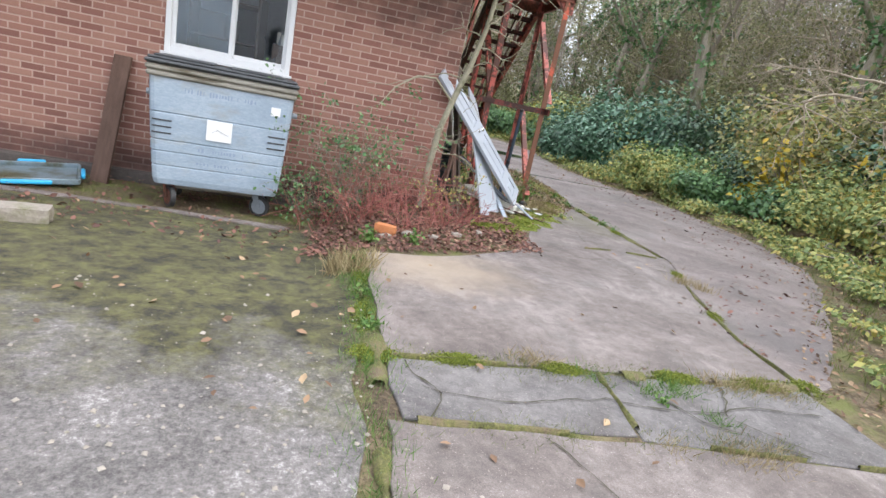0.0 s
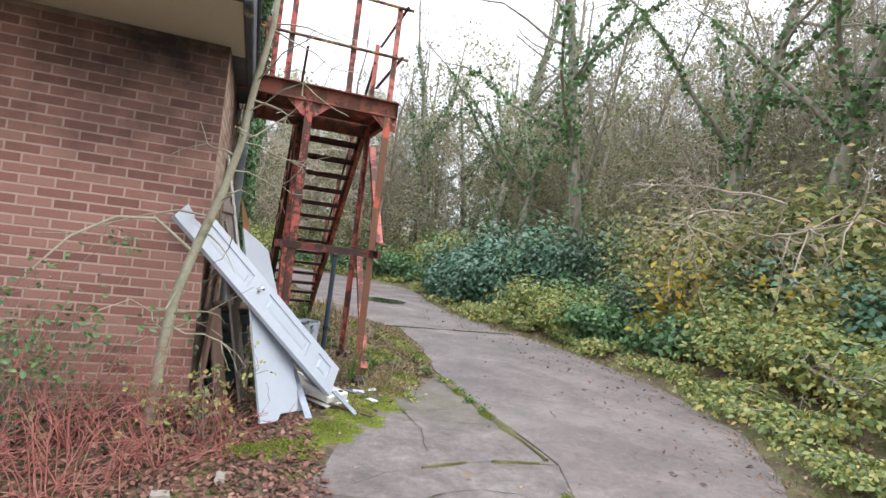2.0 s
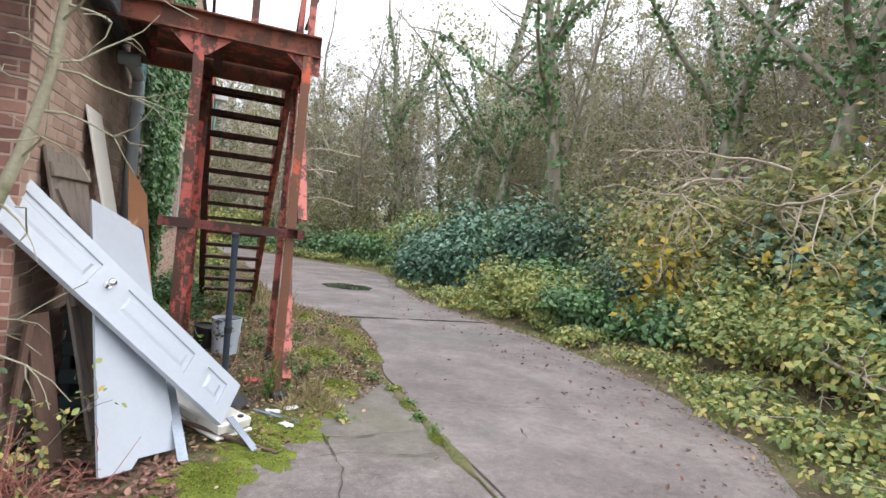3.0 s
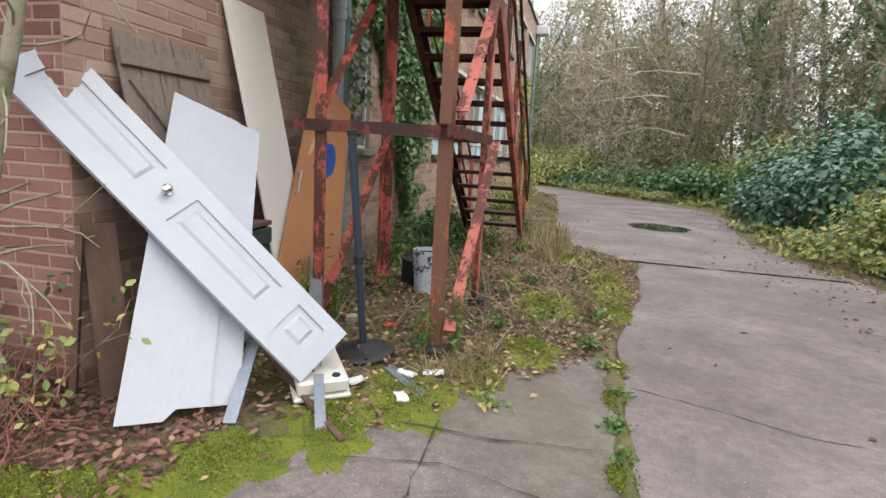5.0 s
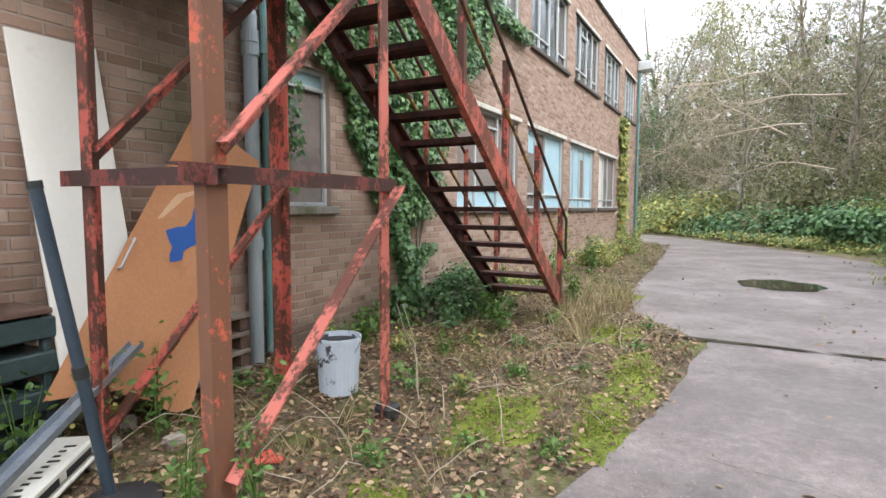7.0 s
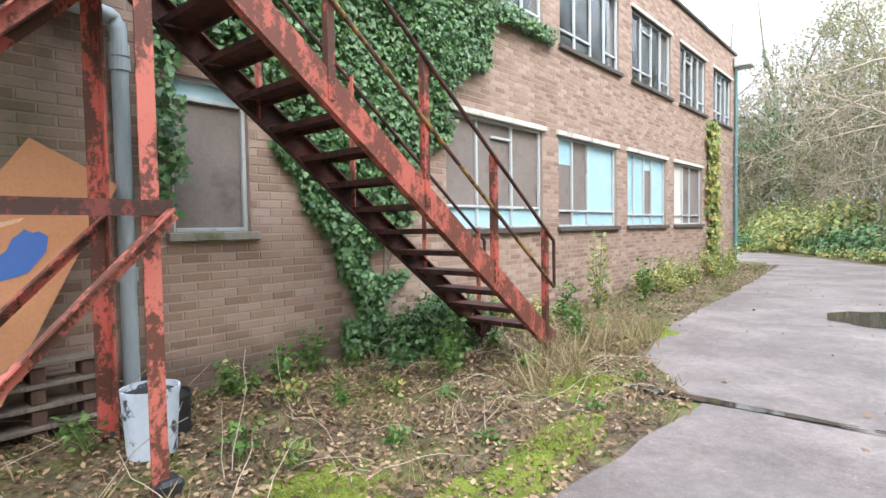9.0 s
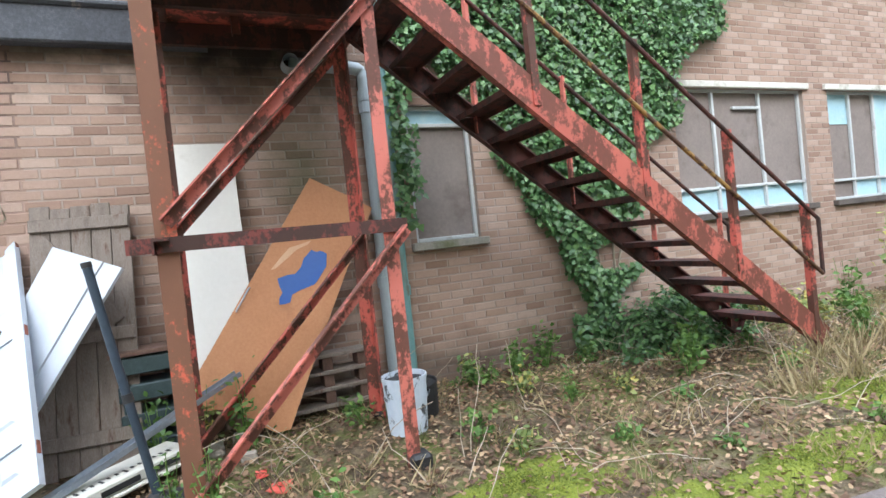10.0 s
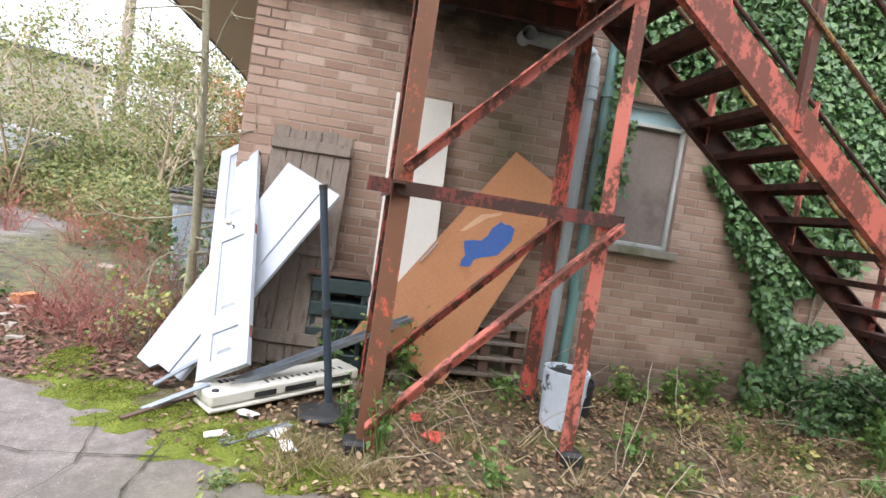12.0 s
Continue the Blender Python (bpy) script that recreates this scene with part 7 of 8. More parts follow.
for k, (x, y, rx, ry, turn) in enumerate(((4.4, 9.55, 0.34, 0.5, 0), (5.02, 9.7, 0.2, 0.6, 8), (5.0, 10.9, 0.22, 0.7, 3), (4.42, 8.3, 0.24, 0.34, 20), (3.36, 6.5, 0.24, 0.3, 0), (3.62, 6.9, 0.2, 0.4, 30), (3.85, 7.3, 0.3, 0.4, 25), (4.15, 7.75, 0.18, 0.3, 20), (2.98, 6.1, 0.34, 0.22, 20), (4.55, 12.2, 0.3, 0.4, 0), (4.2, 14.6, 0.3, 0.5, 0), (2.75, 6.05, 0.2, 0.14, 0), (1.26, 3.9, 0.07, 0.25, 5), (1.24, 3.2, 0.06, 0.3, -4), (1.3, 2.66, 0.14, 0.07, 0), (1.75, 2.66, 0.2, 0.05, 2), (2.35, 2.67, 0.16, 0.05, 0), (3.1, 2.7, 0.2, 0.06, 3), (3.75, 2.72, 0.22, 0.07, 4), (4.12, 2.75, 0.14, 0.1, 10), (4.3, 3.9, 0.05, 0.16, -18), (4.72, 5.1, 0.05, 0.12, -22), (4.94, 6.9, 0.06, 0.12, 5), (4.95, 7.7, 0.07, 0.14, 0), (4.98, 8.2, 0.09, 0.16, 0))):
    moss(k + 1.3, x, y, rx, ry, turn, M_MOSSDIRT if k > 11 else None, 0.03 if k < 12 else 0.018)


def moss_fuzz():
    """Fine upright tufts over the cushions of moss."""
    rng = np.random.default_rng(91)
    spots = [ob for ob in bpy.data.objects if ob.name.startswith("moss_patch")]
    pieces = []
    for ob in spots:
        co = np.array([tuple(v.co + ob.location) for v in ob.data.vertices])
        n = len(co) * (22 if np.ptp(co[:, 0]) > 0.3 else 8)
        i, j = rng.integers(0, len(co), n), rng.integers(0, len(co), n)
        near = np.linalg.norm(co[i] - co[j], axis=1) < 0.3
        f = rng.random((n, 1))
        at = (co[i] * f + co[j] * (1 - f))[near] + rng.normal(size=(int(near.sum()), 3)) * np.array([0.02, 0.02, 0.003]) + np.array([0, 0, 0.004])
        pieces.append(leaves_np(rng, at, None, 0.011, QUAD, 1, 0.3))
    tagged(leaf_mesh("moss_tufts", pieces, M_MOSSLEAF), "fine yellow-green moss tufts on the verge", "moss", kind="stuff")


moss_fuzz()


def moss_line(name, pts, width, seed, material, label):
    """A ragged strip of moss and soil in a joint."""
    rng = random.Random(seed)
    bm = bmesh.new()
    rows = []
    for (x0, y0), (x1, y1) in zip(pts, pts[1:]):
        n = max(2, int(math.hypot(x1 - x0, y1 - y0) / 0.07))
        d = Vector((x1 - x0, y1 - y0, 0)).normalized()
        side = Vector((-d.y, d.x, 0))
        for k in range(n):
            p = Vector((x0 + (x1 - x0) * k / n, y0 + (y1 - y0) * k / n, 0))
            w = width * max(0.1, 0.4 + 1.5 * noise.noise((p.x * 2.3, p.y * 2.3, seed)) + rng.uniform(-0.22, 0.22))
            if noise.noise((p.x * 1.7 + 5, p.y * 1.7, seed + 4)) < -0.12:
                rows.append(None)
                continue
            rows.append([bm.verts.new(p + side * w * f + Vector((0, 0, h * (0.7 + 0.5 * rng.random())))) for f, h in ((-1, -0.012), (-0.5, 0.014), (0.1, 0.02), (0.6, 0.012), (1, -0.012))])
    for p, q in zip(rows, rows[1:]):
        for k in range(4 if p and q else 0):
            bm.faces.new((p[k], p[k + 1], q[k + 1], q[k]))
    return tagged(part(name, bm, material, smooth=True), label, "moss", "mossy joints", kind="stuff")


JOINTS = [
    ([(1.28, 4.5), (1.22, 3.6), (1.3, 2.7), (1.28, 2.0), (1.25, 0.5)], 0.1),
    ([(1.3, 2.64), (2.6, 2.67), (4.1, 2.73)], 0.085),
    ([(1.3, 2.08), (2.5, 2.05), (4.1, 1.9)], 0.05),
    ([(4.95, 5.8), (4.97, 7.3), (4.95, 8.5)], 0.06),
    ([(3.0, 5.27), (3.6, 5.65), (4.4, 5.8), (5.0, 5.71)], 0.02),
    ([(2.58, 2.65), (2.53, 2.06)], 0.04),
    ([(4.1, 2.7), (4.14, 3.4), (4.45, 4.42), (5.0, 5.7)], 0.024),
]
for k, (pts, w) in enumerate(JOINTS):
    moss_line("moss_joint", pts, w, k + 3, M_MOSSDIRT, "moss and soil in a joint between the concrete bays")


def grass(seed, count, material, size, region, label, clumps=None, lean=0.5):
    rng = np.random.default_rng(seed)
    x0, x1, y0, y1, keep = region
    if clumps:
        cx, cy = rng.uniform(x0, x1, clumps * 3), rng.uniform(y0, y1, clumps * 3)
        ok = keep(cx, cy) & ~in_building(cx, cy)
        cx, cy = cx[ok][:clumps], cy[ok][:clumps]
        i = rng.integers(0, len(cx), count)
        x, y = cx[i] + rng.normal(size=count) * 0.05, cy[i] + rng.normal(size=count) * 0.05
    else:
        x, y = rng.uniform(x0, x1, count), rng.uniform(y0, y1, count)
        ok = keep(x, y) & ~in_building(x, y)
        x, y = x[ok], y[ok]
    at = np.stack([x, y, ground_height(x, y)], -1)
    n = len(x)
    a = rng.uniform(0, 6.28, n)
    face = np.stack([np.cos(a), np.sin(a), np.zeros(n)], -1)
    t = np.stack([rng.normal(size=n) * lean, rng.normal(size=n) * lean, np.ones(n)], -1)
    t -= (t * face).sum(1)[:, None] * face
    t /= np.linalg.norm(t, axis=1)[:, None]
    s = np.cross(t, face)
    L = BLADE[None] * (size * rng.uniform(0.5, 1.4, n))[:, None, None]
    v = at[:, None] + L[..., 0:1] * s[:, None] * 0.75 + L[..., 1:2] * t[:, None] + L[..., 2:3] * face[:, None]
    b = np.arange(n)[:, None] * 6
    f = np.stack([b + np.array([0, 1, 2, 5]), b + np.array([5, 2, 3, 4])], 1).reshape(-1, 4)
    ob = finish("grass", np_mesh("grass", v.reshape(-1, 3), f), material)
    return tagged(ob, label, "grass", kind="stuff")


grass(201, 6500, M_GRASS, 0.075, (2.3, 5.4, 8, 27, verge), "short green verge grass along the wall", 420)
grass(202, 1700, M_STRAW, 0.13, (2.4, 5.3, 8.4, 16, lambda x, y: verge(x, y) & (x > 2.6)), "dry straw-coloured grass on the verge", 110, 1.0)
grass(203, 520, M_STRAW, 0.24, (3.7, 4.6, 11.8, 14.6, verge), "tall dry grass clump by the stair foot", 34, 0.5)
grass(204, 6000, M_GRASS, 0.09, (4.4, 10, 2, 30, lambda x, y: (x > road_right(y) - 0.12) & (x < road_right(y) + 0.9)), "rough grass along the drive edge", 460)
grass(205, 500, M_STRAW, 0.14, (1.05, 1.3, 3.9, 4.25, lambda x, y: y > 0), "dry grass tuft in the joint", 6)
grass(206, 2600, M_WEED, 0.055, (1.14, 1.34, 1.5, 4.5, lambda x, y: y > 0), "green weeds in the joint beside the yard", 110)
grass(207, 3000, M_GRASS, 0.038, (1.3, 4.1, 2.58, 2.76, lambda x, y: y > 0), "moss and grass blades in the cross joint", 90, 0.9)
grass(213, 1500, M_GRASS, 0.036, (1.3, 3.4, 1.98, 2.1, lambda x, y: y > 0), "short grass in the nearer joint", 44, 0.9)
grass(214, 600, M_STRAW, 0.07, (2.1, 3.9, 2.62, 2.74, lambda x, y: (x > 3.3) | (x < 2.4)), "straw-coloured tufts in the cross joint", 9, 0.9)
grass(215, 420, M_WEED, 0.07, (2.5, 3.1, 2.25, 2.62, lambda x, y: y > 0), "green grass tufts in the cracked bay", 5, 1.0)
grass(216, 900, M_GRASS, 0.035, (4.05, 5.0, 2.8, 5.7, lambda x, y: np.abs(x - np.interp(y, [2.7, 3.4, 4.42, 5.7], [4.1, 4.14, 4.46, 5.02])) < 0.05), "thin grass along the long joint", 60, 0.9)
grass(217, 420, M_STRAW, 0.06, (2.3, 3.3, 1.9, 2.1, lambda x, y: y > 0), "dry tufts in the nearer joint", 6, 0.9)
grass(208, 260, M_STRAW, 0.09, (4.5, 4.75, 4.6, 4.85, lambda x, y: y > 0), "dry tuft in the drive joint", 4)
grass(209, 700, M_GRASS, 0.03, (4.88, 5.02, 5.8, 8.6, lambda x, y: y > 0), "short grass in the drive joint", 30, 0.9)
grass(210, 520, M_STRAW, 0.13, (3.9, 4.3, 7.6, 8.1, lambda x, y: y > 0), "dry arching grass beside the rubber base", 5, 1.6)
grass(211, 2200, M_GRASS, 0.05, (-3, 1.2, 5.1, 6.7, lambda x, y: y > 0), "thin grass at the wall foot", 140)
grass(212, 5000, M_GRASS, 0.16, (-6, 10, 23.5, 40, lambda x, y: (past_bend(x, y) > 0.05) & (past_bend(x, y) < 1.4)), "grass past the bend", 500)


def weed(seed, x, y, n, size, height, material, label, name="weed"):
    rng = np.random.default_rng(seed)
    ob = tagged(empty(name, pose(x, y, float(ground_height(x, y)))), label, "weed", "weeds on the verge")
    pieces, lines = [], []
    for k in range(n):
        a = rng.uniform(0, 6.28)
        tip = np.array([math.cos(a) * size * 1.5 * rng.random(), math.sin(a) * size * 1.5 * rng.random(), height * rng.uniform(0.3, 1)])
        lines.append((np.array([(0, 0, -0.02), tip * 0.5 + np.array([0, 0, 0.02]), tip]), np.array([0.004, 0.003, 0.002])))
        at = tip * rng.uniform(0.35, 1.05, (9, 1)) + rng.normal(size=(9, 3)) * size * 0.45
        pieces.append(leaves_np(rng, at, np.array([[0, 0, 0.9]]), size * 0.62, LEAF, 0.7, 0.2))
    leaf_mesh("foliage", pieces, material, ob)
    tubes("stalk", lines, M_WEED, ob, 4)["kind"] = "stuff"


r = random.Random(44)
SPOTS = [(4.95, 7.05, 9, 0.05, 0.05), (4.93, 7.35, 10, 0.055, 0.06), (4.96, 7.75, 9, 0.05, 0.05), (4.92, 8.15, 10, 0.055, 0.07), (1.24, 3.5, 10, 0.05, 0.08), (1.27, 3.0, 9, 0.05, 0.06), (1.22, 4.1, 10, 0.06, 0.1), (2.85, 2.4, 7, 0.04, 0.04), (4.3, 7.38, 12, 0.06, 0.05), (3.55, 11.66, 10, 0.1, 0.4), (3.3, 12.0, 10, 0.11, 0.45), (3.75, 7.9, 10, 0.06, 0.45), (3.95, 8.1, 9, 0.06, 0.5), (3.2, 10.3, 9, 0.09, 0.25), (2.6, 10.6, 14, 0.1, 0.35), (2.5, 11.0, 14, 0.1, 0.4), (2.7, 10.1, 10, 0.09, 0.3), (2.6, 12.8, 16, 0.12, 0.6), (2.8, 13.6, 16, 0.12, 0.6), (4.9, 9.2, 8, 0.07, 0.1), (4.8, 8.5, 8, 0.07, 0.12), (3.8, 13.6, 14, 0.1, 0.5), (3.2, 14.4, 16, 0.12, 0.7), (2.9, 16, 18, 0.14, 1.3), (3.1, 17.4, 16, 0.13, 0.8), (1.35, 4.75, 10, 0.07, 0.12), (1.75, 4.9, 8, 0.07, 0.1), (2.75, 7.75, 9, 0.09, 0.5), (2.85, 8.05, 9, 0.09, 0.7), (2.95, 8.3, 8, 0.09, 0.55)]
for k in range(26):
    y = r.uniform(8.6, 15)
    SPOTS.append((r.uniform(2.5, float(edge_left(y)) - 0.2), y, 6, r.uniform(0.05, 0.09), r.uniform(0.06, 0.3)))
for k, (x, y, n, size, h) in enumerate(SPOTS):
    weed(300 + k, x, y, n, size, h, M_BRAMBLE if k % 5 == 3 else M_WEED, "leafy green weed growing through the litter")
for k, (x, y) in enumerate(((2.6, 11.9), (2.75, 12.4), (2.55, 13.1), (2.7, 14.2), (2.8, 18.8), (2.6, 20.5), (2.9, 22.5), (2.7, 24.5))):
    b = shrub("wall_shrub", 330 + k, 0.5, 0.5, 0.55 + 0.2 * (k > 3), M_IVY if k < 3 else M_BRAMBLE, 1400, 0.06, "low leafy shrub at the foot of the wall", lumps=7, hollow=0.1, stems=16)
    b.matrix_world = pose(x, y, 0)
    b["group"] = "shrubs at the wall foot"
# dry twigs and bramble canes on the verge
rng_c = np.random.default_rng(55)
canes = []
for k in range(150):
    y = rng_c.uniform(8.3, 14.5)
    x = rng_c.uniform(2.5, float(edge_left(y)) - 0.3)
    canes.append(grow(rng_c, (x, y, 0.0), (rng_c.normal(), rng_c.normal(), 0.8), rng_c.uniform(0.2, 0.9), 0.004, 6, 0.2, -0.14))
tagged(tubes("dry_canes", fatten(canes, 0.0025), M_DEADWOOD, None, 4), "dry arching bramble canes and twigs on the verge", "twigs", kind="stuff")


def puddle():
    m, nd, ln, b = nodes_of("rain_water")
    b.inputs["Base Color"].default_value, b.inputs["Roughness"].default_value = (0.035, 0.03, 0.025, 1), 0.04
    bump(nd, ln, b, noise_tex(nd, ln, 6), 0.03, 0.01)
    for x, y, rx, ry in ((6.3, 17.2, 0.62, 0.75), (5.5, 12.36, 0.9, 0.06), (7.2, 12.36, 0.8, 0.05)):
        bm = bmesh.new()
        v = []
        for k in range(40):
            a = 2 * math.pi * k / 40
            w = 1 + 0.35 * noise.noise((math.cos(a) * 2 + x, math.sin(a) * 2, y))
            v.append(bm.verts.new((x + rx * w * math.cos(a), y + ry * w * math.sin(a), 0.001 if ry > 0.3 else 0.0065)))
        bm.faces.new(v)
        tagged(part("water", bm, m), "shallow rain puddle on the worn drive", "puddle", kind="structure")


puddle()
M_CRACK = surface("crack_dirt", [(0.3, (0.035, 0.03, 0.025)), (0.7, (0.08, 0.075, 0.04))], 6, 40, 0.95, relief=0.3)


def crack(seed, pts, width):
    """A thin dirt-filled crack across a bay."""
    rng = random.Random(seed)
    bm = bmesh.new()
    prev = None
    for (x0, y0), (x1, y1) in zip(pts, pts[1:]):
        n = max(2, int(math.hypot(x1 - x0, y1 - y0) / 0.06))
        d = Vector((x1 - x0, y1 - y0, 0)).normalized()
        side = Vector((-d.y, d.x, 0))
        for k in range(n + 1):
            p = Vector((x0 + (x1 - x0) * k / n, y0 + (y1 - y0) * k / n, 0.0068)) + Vector((0, 0, 0))
            p += side * (0.12 * noise.noise((p.x * 1.6, p.y * 1.6, seed)) + 0.025 * noise.noise((p.x * 9, p.y * 9, seed + 5)))
            w = width * rng.uniform(0.2, 1.1) * (0.5 + abs(noise.noise((p.x * 4, p.y * 4, seed))) * 1.6)
            row = [bm.verts.new(p + side * w), bm.verts.new(p - side * w)]
            if prev:
                bm.faces.new((prev[0], row[0], row[1], prev[1]))
            prev = row
    tagged(part("crack", bm, M_CRACK), "thin dirt-filled crack across the concrete", "crack", "cracks in the drive", kind="structure")


crack(1, [(5.05, 7.9), (5.5, 7.75), (5.9, 7.58), (6.6, 7.5)], 0.007)
crack(2, [(2.7, 2.6), (2.95, 2.2), (3.4, 1.95)], 0.007)
crack(3, [(1.5, 2.35), (2.0, 2.28), (2.5, 2.35), (3.2, 2.3), (3.9, 2.42)], 0.006)
crack(4, [(3.7, 6.6), (4.2, 6.75), (4.9, 6.7)], 0.007)
crack(5, [(3.9, 7.1), (4.4, 7.0), (4.88, 7.15)], 0.006)
crack(6, [(2.0, 2.0), (2.3, 1.5), (3.0, 1.2), (4.0, 1.1)], 0.006)
crack(8, [(3.35, 2.65), (3.2, 2.3), (3.5, 1.95)], 0.008)
crack(9, [(1.45, 2.6), (1.6, 2.3), (1.5, 2.1)], 0.008)
crack(10, [(3.2, 5.4), (3.7, 5.2), (4.2, 5.35), (4.75, 5.1)], 0.006)
crack(11, [(4.0, 6.0), (4.15, 6.5), (4.05, 7.1)], 0.008)
crack(7, [(5.6, 9.6), (6.4, 9.4), (7.4, 9.5), (8.2, 9.4)], 0.005)


def pebbles():
    """Loose grit on the yard."""
    rng = np.random.default_rng(71)
    n = 2600
    x, y = rng.uniform(-2.6, 1.7, n), rng.uniform(0.2, 3.4, n)
    ok = rng.random(n) < np.clip(1.25 - 0.3 * y, 0.1, 1) * np.where(x > 1.25, 0.4, 1)
    x, y = x[ok], y[ok]
    n = len(x)
    o = np.array([(1, 0, 0), (0, 1, 0), (-1, 0, 0), (0, -1, 0), (0, 0, 0.7), (0, 0, -0.5)], dtype=float)
    r = (0.004 + 0.012 * rng.random(n) ** 3)[:, None, None]
    a = rng.uniform(0, 6.28, n)
    base = np.stack([x, y, np.full(n, -0.008) + (x > 1.3) * 0.008], -1)
    v = o[None] * r * rng.uniform(0.7, 1.3, (n, 6, 1))
    ca, sa = np.cos(a)[:, None], np.sin(a)[:, None]
    v = np.stack([v[..., 0] * ca - v[..., 1] * sa, v[..., 0] * sa + v[..., 1] * ca, v[..., 2]], -1) + base[:, None]
    t = np.array([(0, 1, 4), (1, 2, 4), (2, 3, 4), (3, 0, 4)])
    f = (np.arange(n)[:, None, None] * 6 + t[None]).reshape(-1, 3)
    tagged(finish("gravel", np_mesh("gravel", v.reshape(-1, 3), f), M_STONE), "loose grey grit and pebbles on the yard", "gravel", kind="stuff")


pebbles()


# ---- beyond the yard, behind the bin ----
def far_side():
    rng = random.Random(9)
    hedge = shrub("hedge_bush", 401, 1.7, 1.5, 1.7, M_OLIVEGREEN, 6000, 0.1, "tall feathery green and olive hedge bush beyond the yard", lumps=16, hollow=0.1, stems=50, stem_material=M_TWIG)
    spots = [(-4.2 - 1.1 * (k % 4), 3.9 - 0.9 * k + rng.uniform(-0.4, 0.4), rng.uniform(0, 6), rng.uniform(0.7, 1.0)) for k in range(9)]
    spots += [(-9 + rng.uniform(-1, 1), 4.2 - 1.4 * k, rng.uniform(0, 6), rng.uniform(0.9, 1.25)) for k in range(7)]
    spots += [(-11, 4.4, 1, 1.7), (-11.5, 2.6, 2, 1.8), (-11, 0.8, 3, 1.6), (-13.5, 4.0, 4, 2.2), (-13.5, 1.6, 5, 2.1), (-14, -1.0, 0.5, 2.0)]
    place_copies(hedge, spots, "hedge beyond the yard")
    scrub = tree("hedge_tree", 402, 5, 0.05, "thin tree with yellow-green leaves in the hedge", limbs=10, first=0.15, stems=3, boughs=5, twigs=3, bark=M_TWIG, leaf=M_OLIVEGREEN, leaf_count=3200, leaf_size=0.09, lean=0.25)
    place_copies(scrub, [(-7, 3.0, 0, 1.0), (-9, 1.4, 2, 1.1), (-8, -0.8, 4, 1.0), (-12, 4.6, 1, 1.3), (-13, 2, 3, 1.2), (-12, -1.5, 5, 1.3), (-16, 3.4, 2.5, 1.5)], "thin trees in the hedge")
    big = tree("leafy_tree", 403, 9, 0.16, "tree with small dark green leaves behind the low roof", limbs=14, first=0.3, leaf=M_IVY, leaf_count=5200, leaf_size=0.13)
    place_copies(big, [(-14, 6.2, 1, 1.0), (-20, 5.0, 3, 1.2)], "leafy trees behind the roof")
    o = tree("autumn_tree", 404, 4.2, 0.06, "small tree with orange autumn leaves", limbs=12, first=0.2, leaf=M_ORANGE, leaf_count=2600, leaf_size=0.12)
    place_copies(o, [(-11, 4.0, 0, 1.0)], "orange trees")
    dog = [(-2.6, 4.4), (-3.0, 3.4), (-3.2, 2.2), (-2.9, 1.2)]
    for k, (x, y) in enumerate(dog):
        dogwood("dogwood", 410 + k, x, y, 44, 1.2, 0.7, "red-stemmed dogwood shrub in front of the hedge")
    # telegraph pole
    pole = tagged(empty("telegraph_pole", pose(-15.2, -1.35, 0)), "plain brown wooden telegraph pole above the hedge", "pole")
    tubes("shaft", [(np.array([(0, 0, -0.3), (0, 0, 4), (0, 0, 8)]), np.array([0.22, 0.2, 0.18]))], M_OLDWOOD, pole, 12)
    # a parked white van, mostly hidden by the hedge
    van = tagged(empty("van", pose(-10.2, -1.6, 0, 0, 0, 60)), "white panel van parked behind the hedge", "van")
    bm = bmesh.new()
    prof = [(-2.3, 0.35), (2.2, 0.35), (2.25, 0.9), (1.7, 1.15), (1.15, 1.85), (0.7, 1.98), (-2.15, 2.0), (-2.35, 1.8)]
    a = [bm.verts.new((x, -0.9, z)) for x, z in prof]
    b = [bm.verts.new((x, 0.9, z)) for x, z in prof]
    for k in range(len(prof)):
        bm.faces.new((a[k], a[(k + 1) % len(prof)], b[(k + 1) % len(prof)], b[k]))
    bm.faces.new(a[::-1])
    bm.faces.new(b)
    bmesh.ops.bevel(bm, geom=bm.edges[:], offset=0.06, segments=2, affect="EDGES")
    hang(van, "body", bm, M_WHITE)
    bm = bmesh.new()
    v = [bm.verts.new(c) for c in ((1.7, -0.75, 1.2), (1.7, 0.75, 1.2), (1.2, 0.7, 1.8), (1.2, -0.7, 1.8))]
    bm.faces.new(v)
    bmesh.ops.translate(bm, vec=(0.03, 0, 0.03), verts=bm.verts)
    hang(van, "windscreen", bm, M_LID)
    for x in (-1.5, 1.5):
        for y in (-0.85, 0.85):
            bm = bmesh.new()
            rod(bm, (x, y - 0.1, 0.33), (x, y + 0.1, 0.33), 0.33, 24)
            hang(van, "wheel", bm, M_BLACK)
    shed = tagged(empty("outbuilding", pose(-19.5, -7.4, 0, 0, 0, 30)), "plain grey rendered outbuilding past the hedge", "building")
    hang(shed, "wall", box_mesh((-3, -3, 0), (3, 3, 5.2), 0.03), M_SILL)
    hang(shed, "roof", box_mesh((-3.2, -3.2, 5.2), (3.2, 3.2, 5.4), 0.03), M_FELT)


far_side()


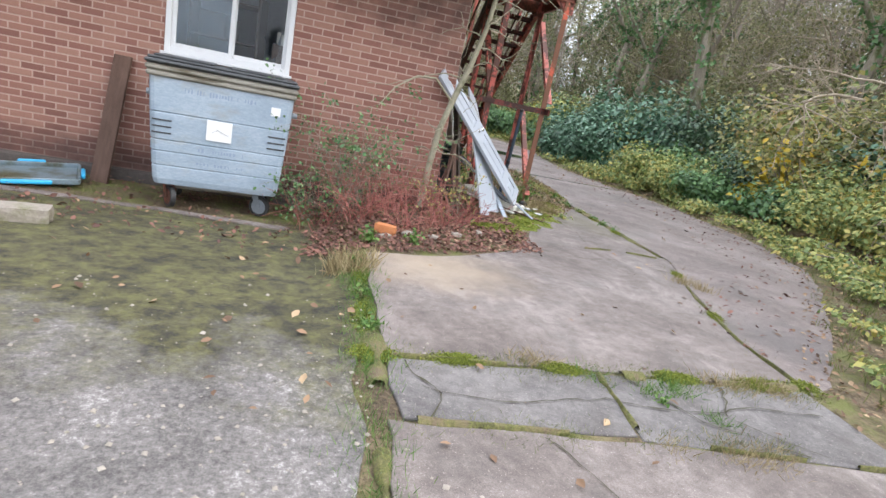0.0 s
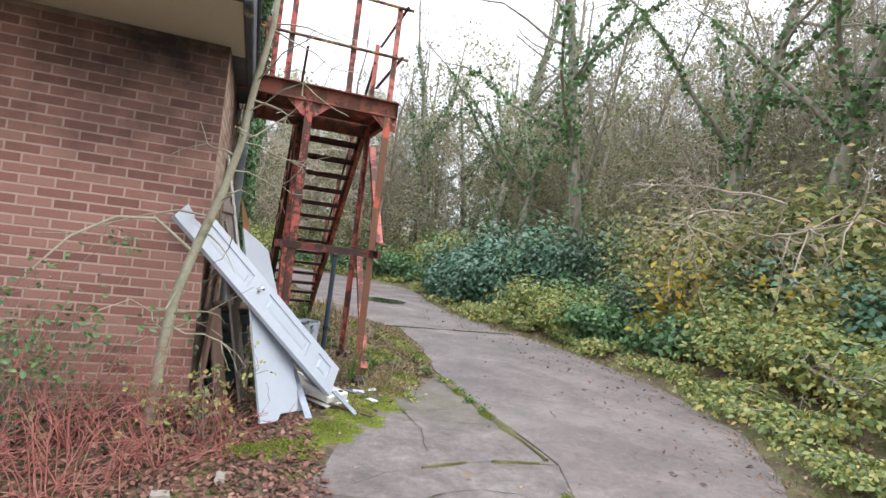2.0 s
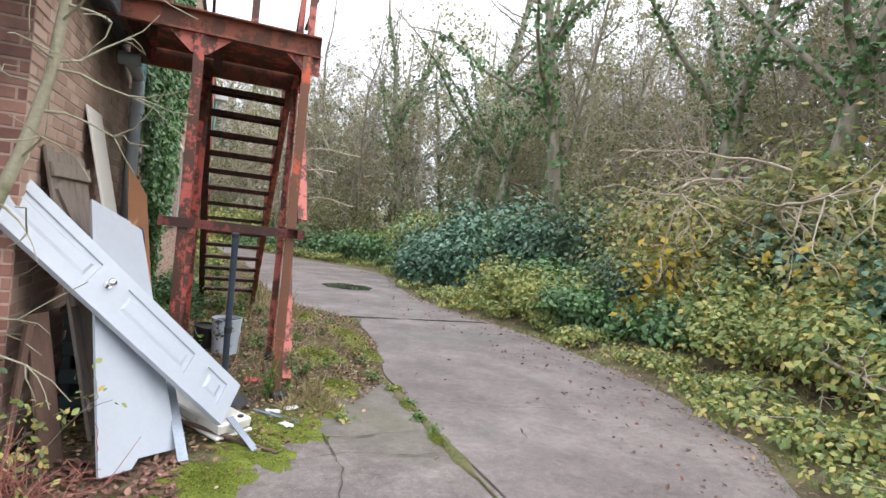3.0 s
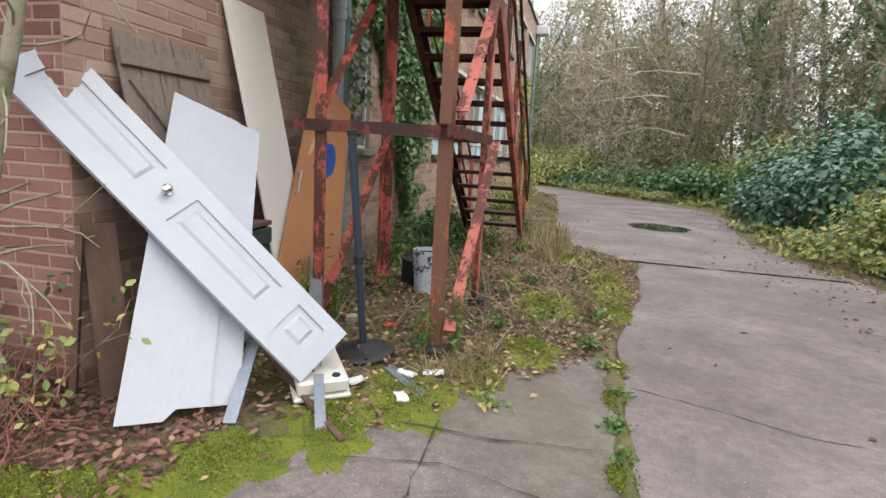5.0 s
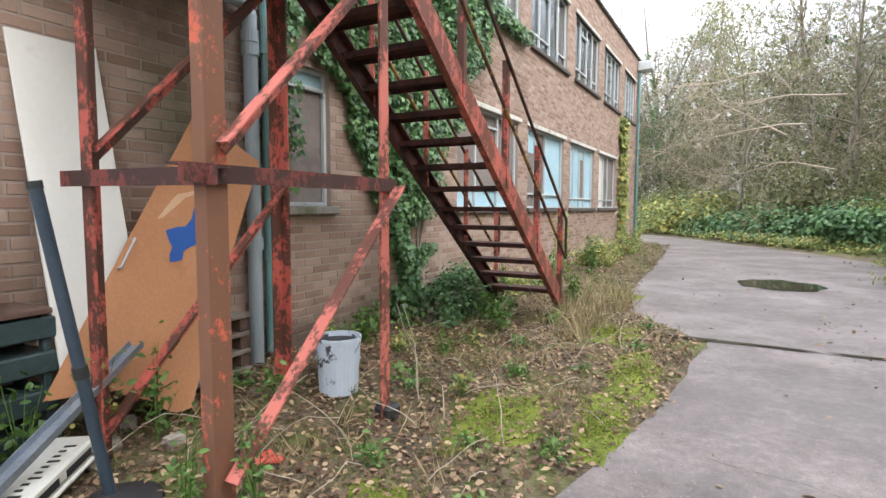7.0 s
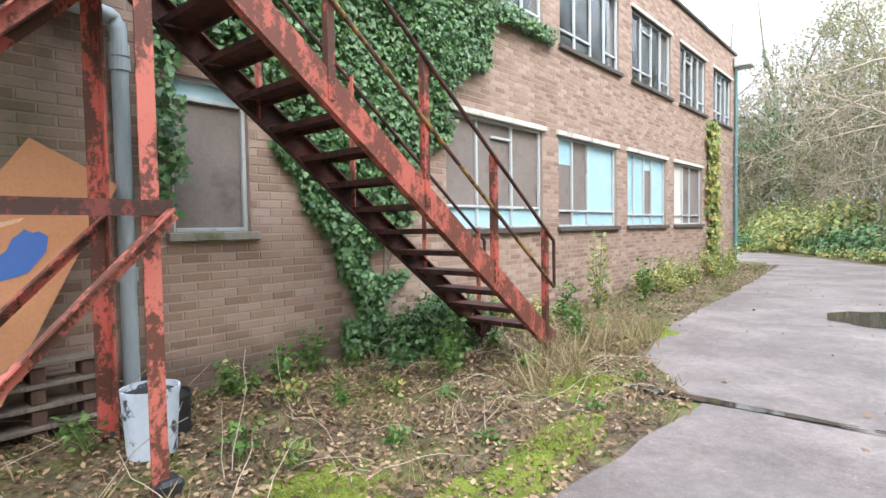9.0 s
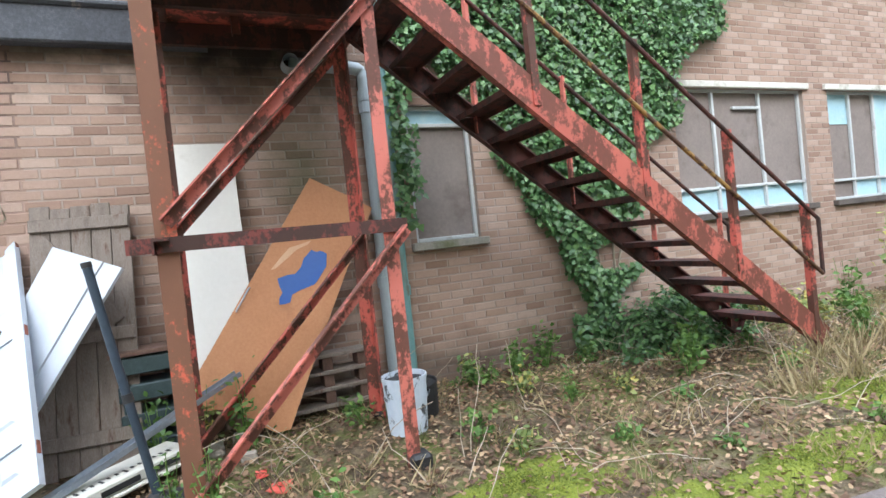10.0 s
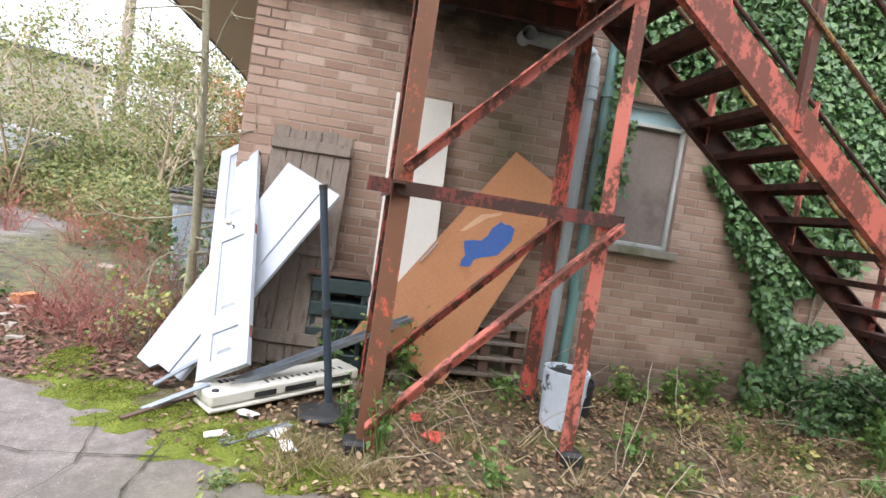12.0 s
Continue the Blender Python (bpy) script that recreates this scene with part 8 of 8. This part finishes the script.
# ---- brick walls, brick by brick ----
front_holes = [(W_FRONT[0] - FRONT_X0, W_FRONT[1] - FRONT_X0, W_FRONT[2], W_FRONT[3])]
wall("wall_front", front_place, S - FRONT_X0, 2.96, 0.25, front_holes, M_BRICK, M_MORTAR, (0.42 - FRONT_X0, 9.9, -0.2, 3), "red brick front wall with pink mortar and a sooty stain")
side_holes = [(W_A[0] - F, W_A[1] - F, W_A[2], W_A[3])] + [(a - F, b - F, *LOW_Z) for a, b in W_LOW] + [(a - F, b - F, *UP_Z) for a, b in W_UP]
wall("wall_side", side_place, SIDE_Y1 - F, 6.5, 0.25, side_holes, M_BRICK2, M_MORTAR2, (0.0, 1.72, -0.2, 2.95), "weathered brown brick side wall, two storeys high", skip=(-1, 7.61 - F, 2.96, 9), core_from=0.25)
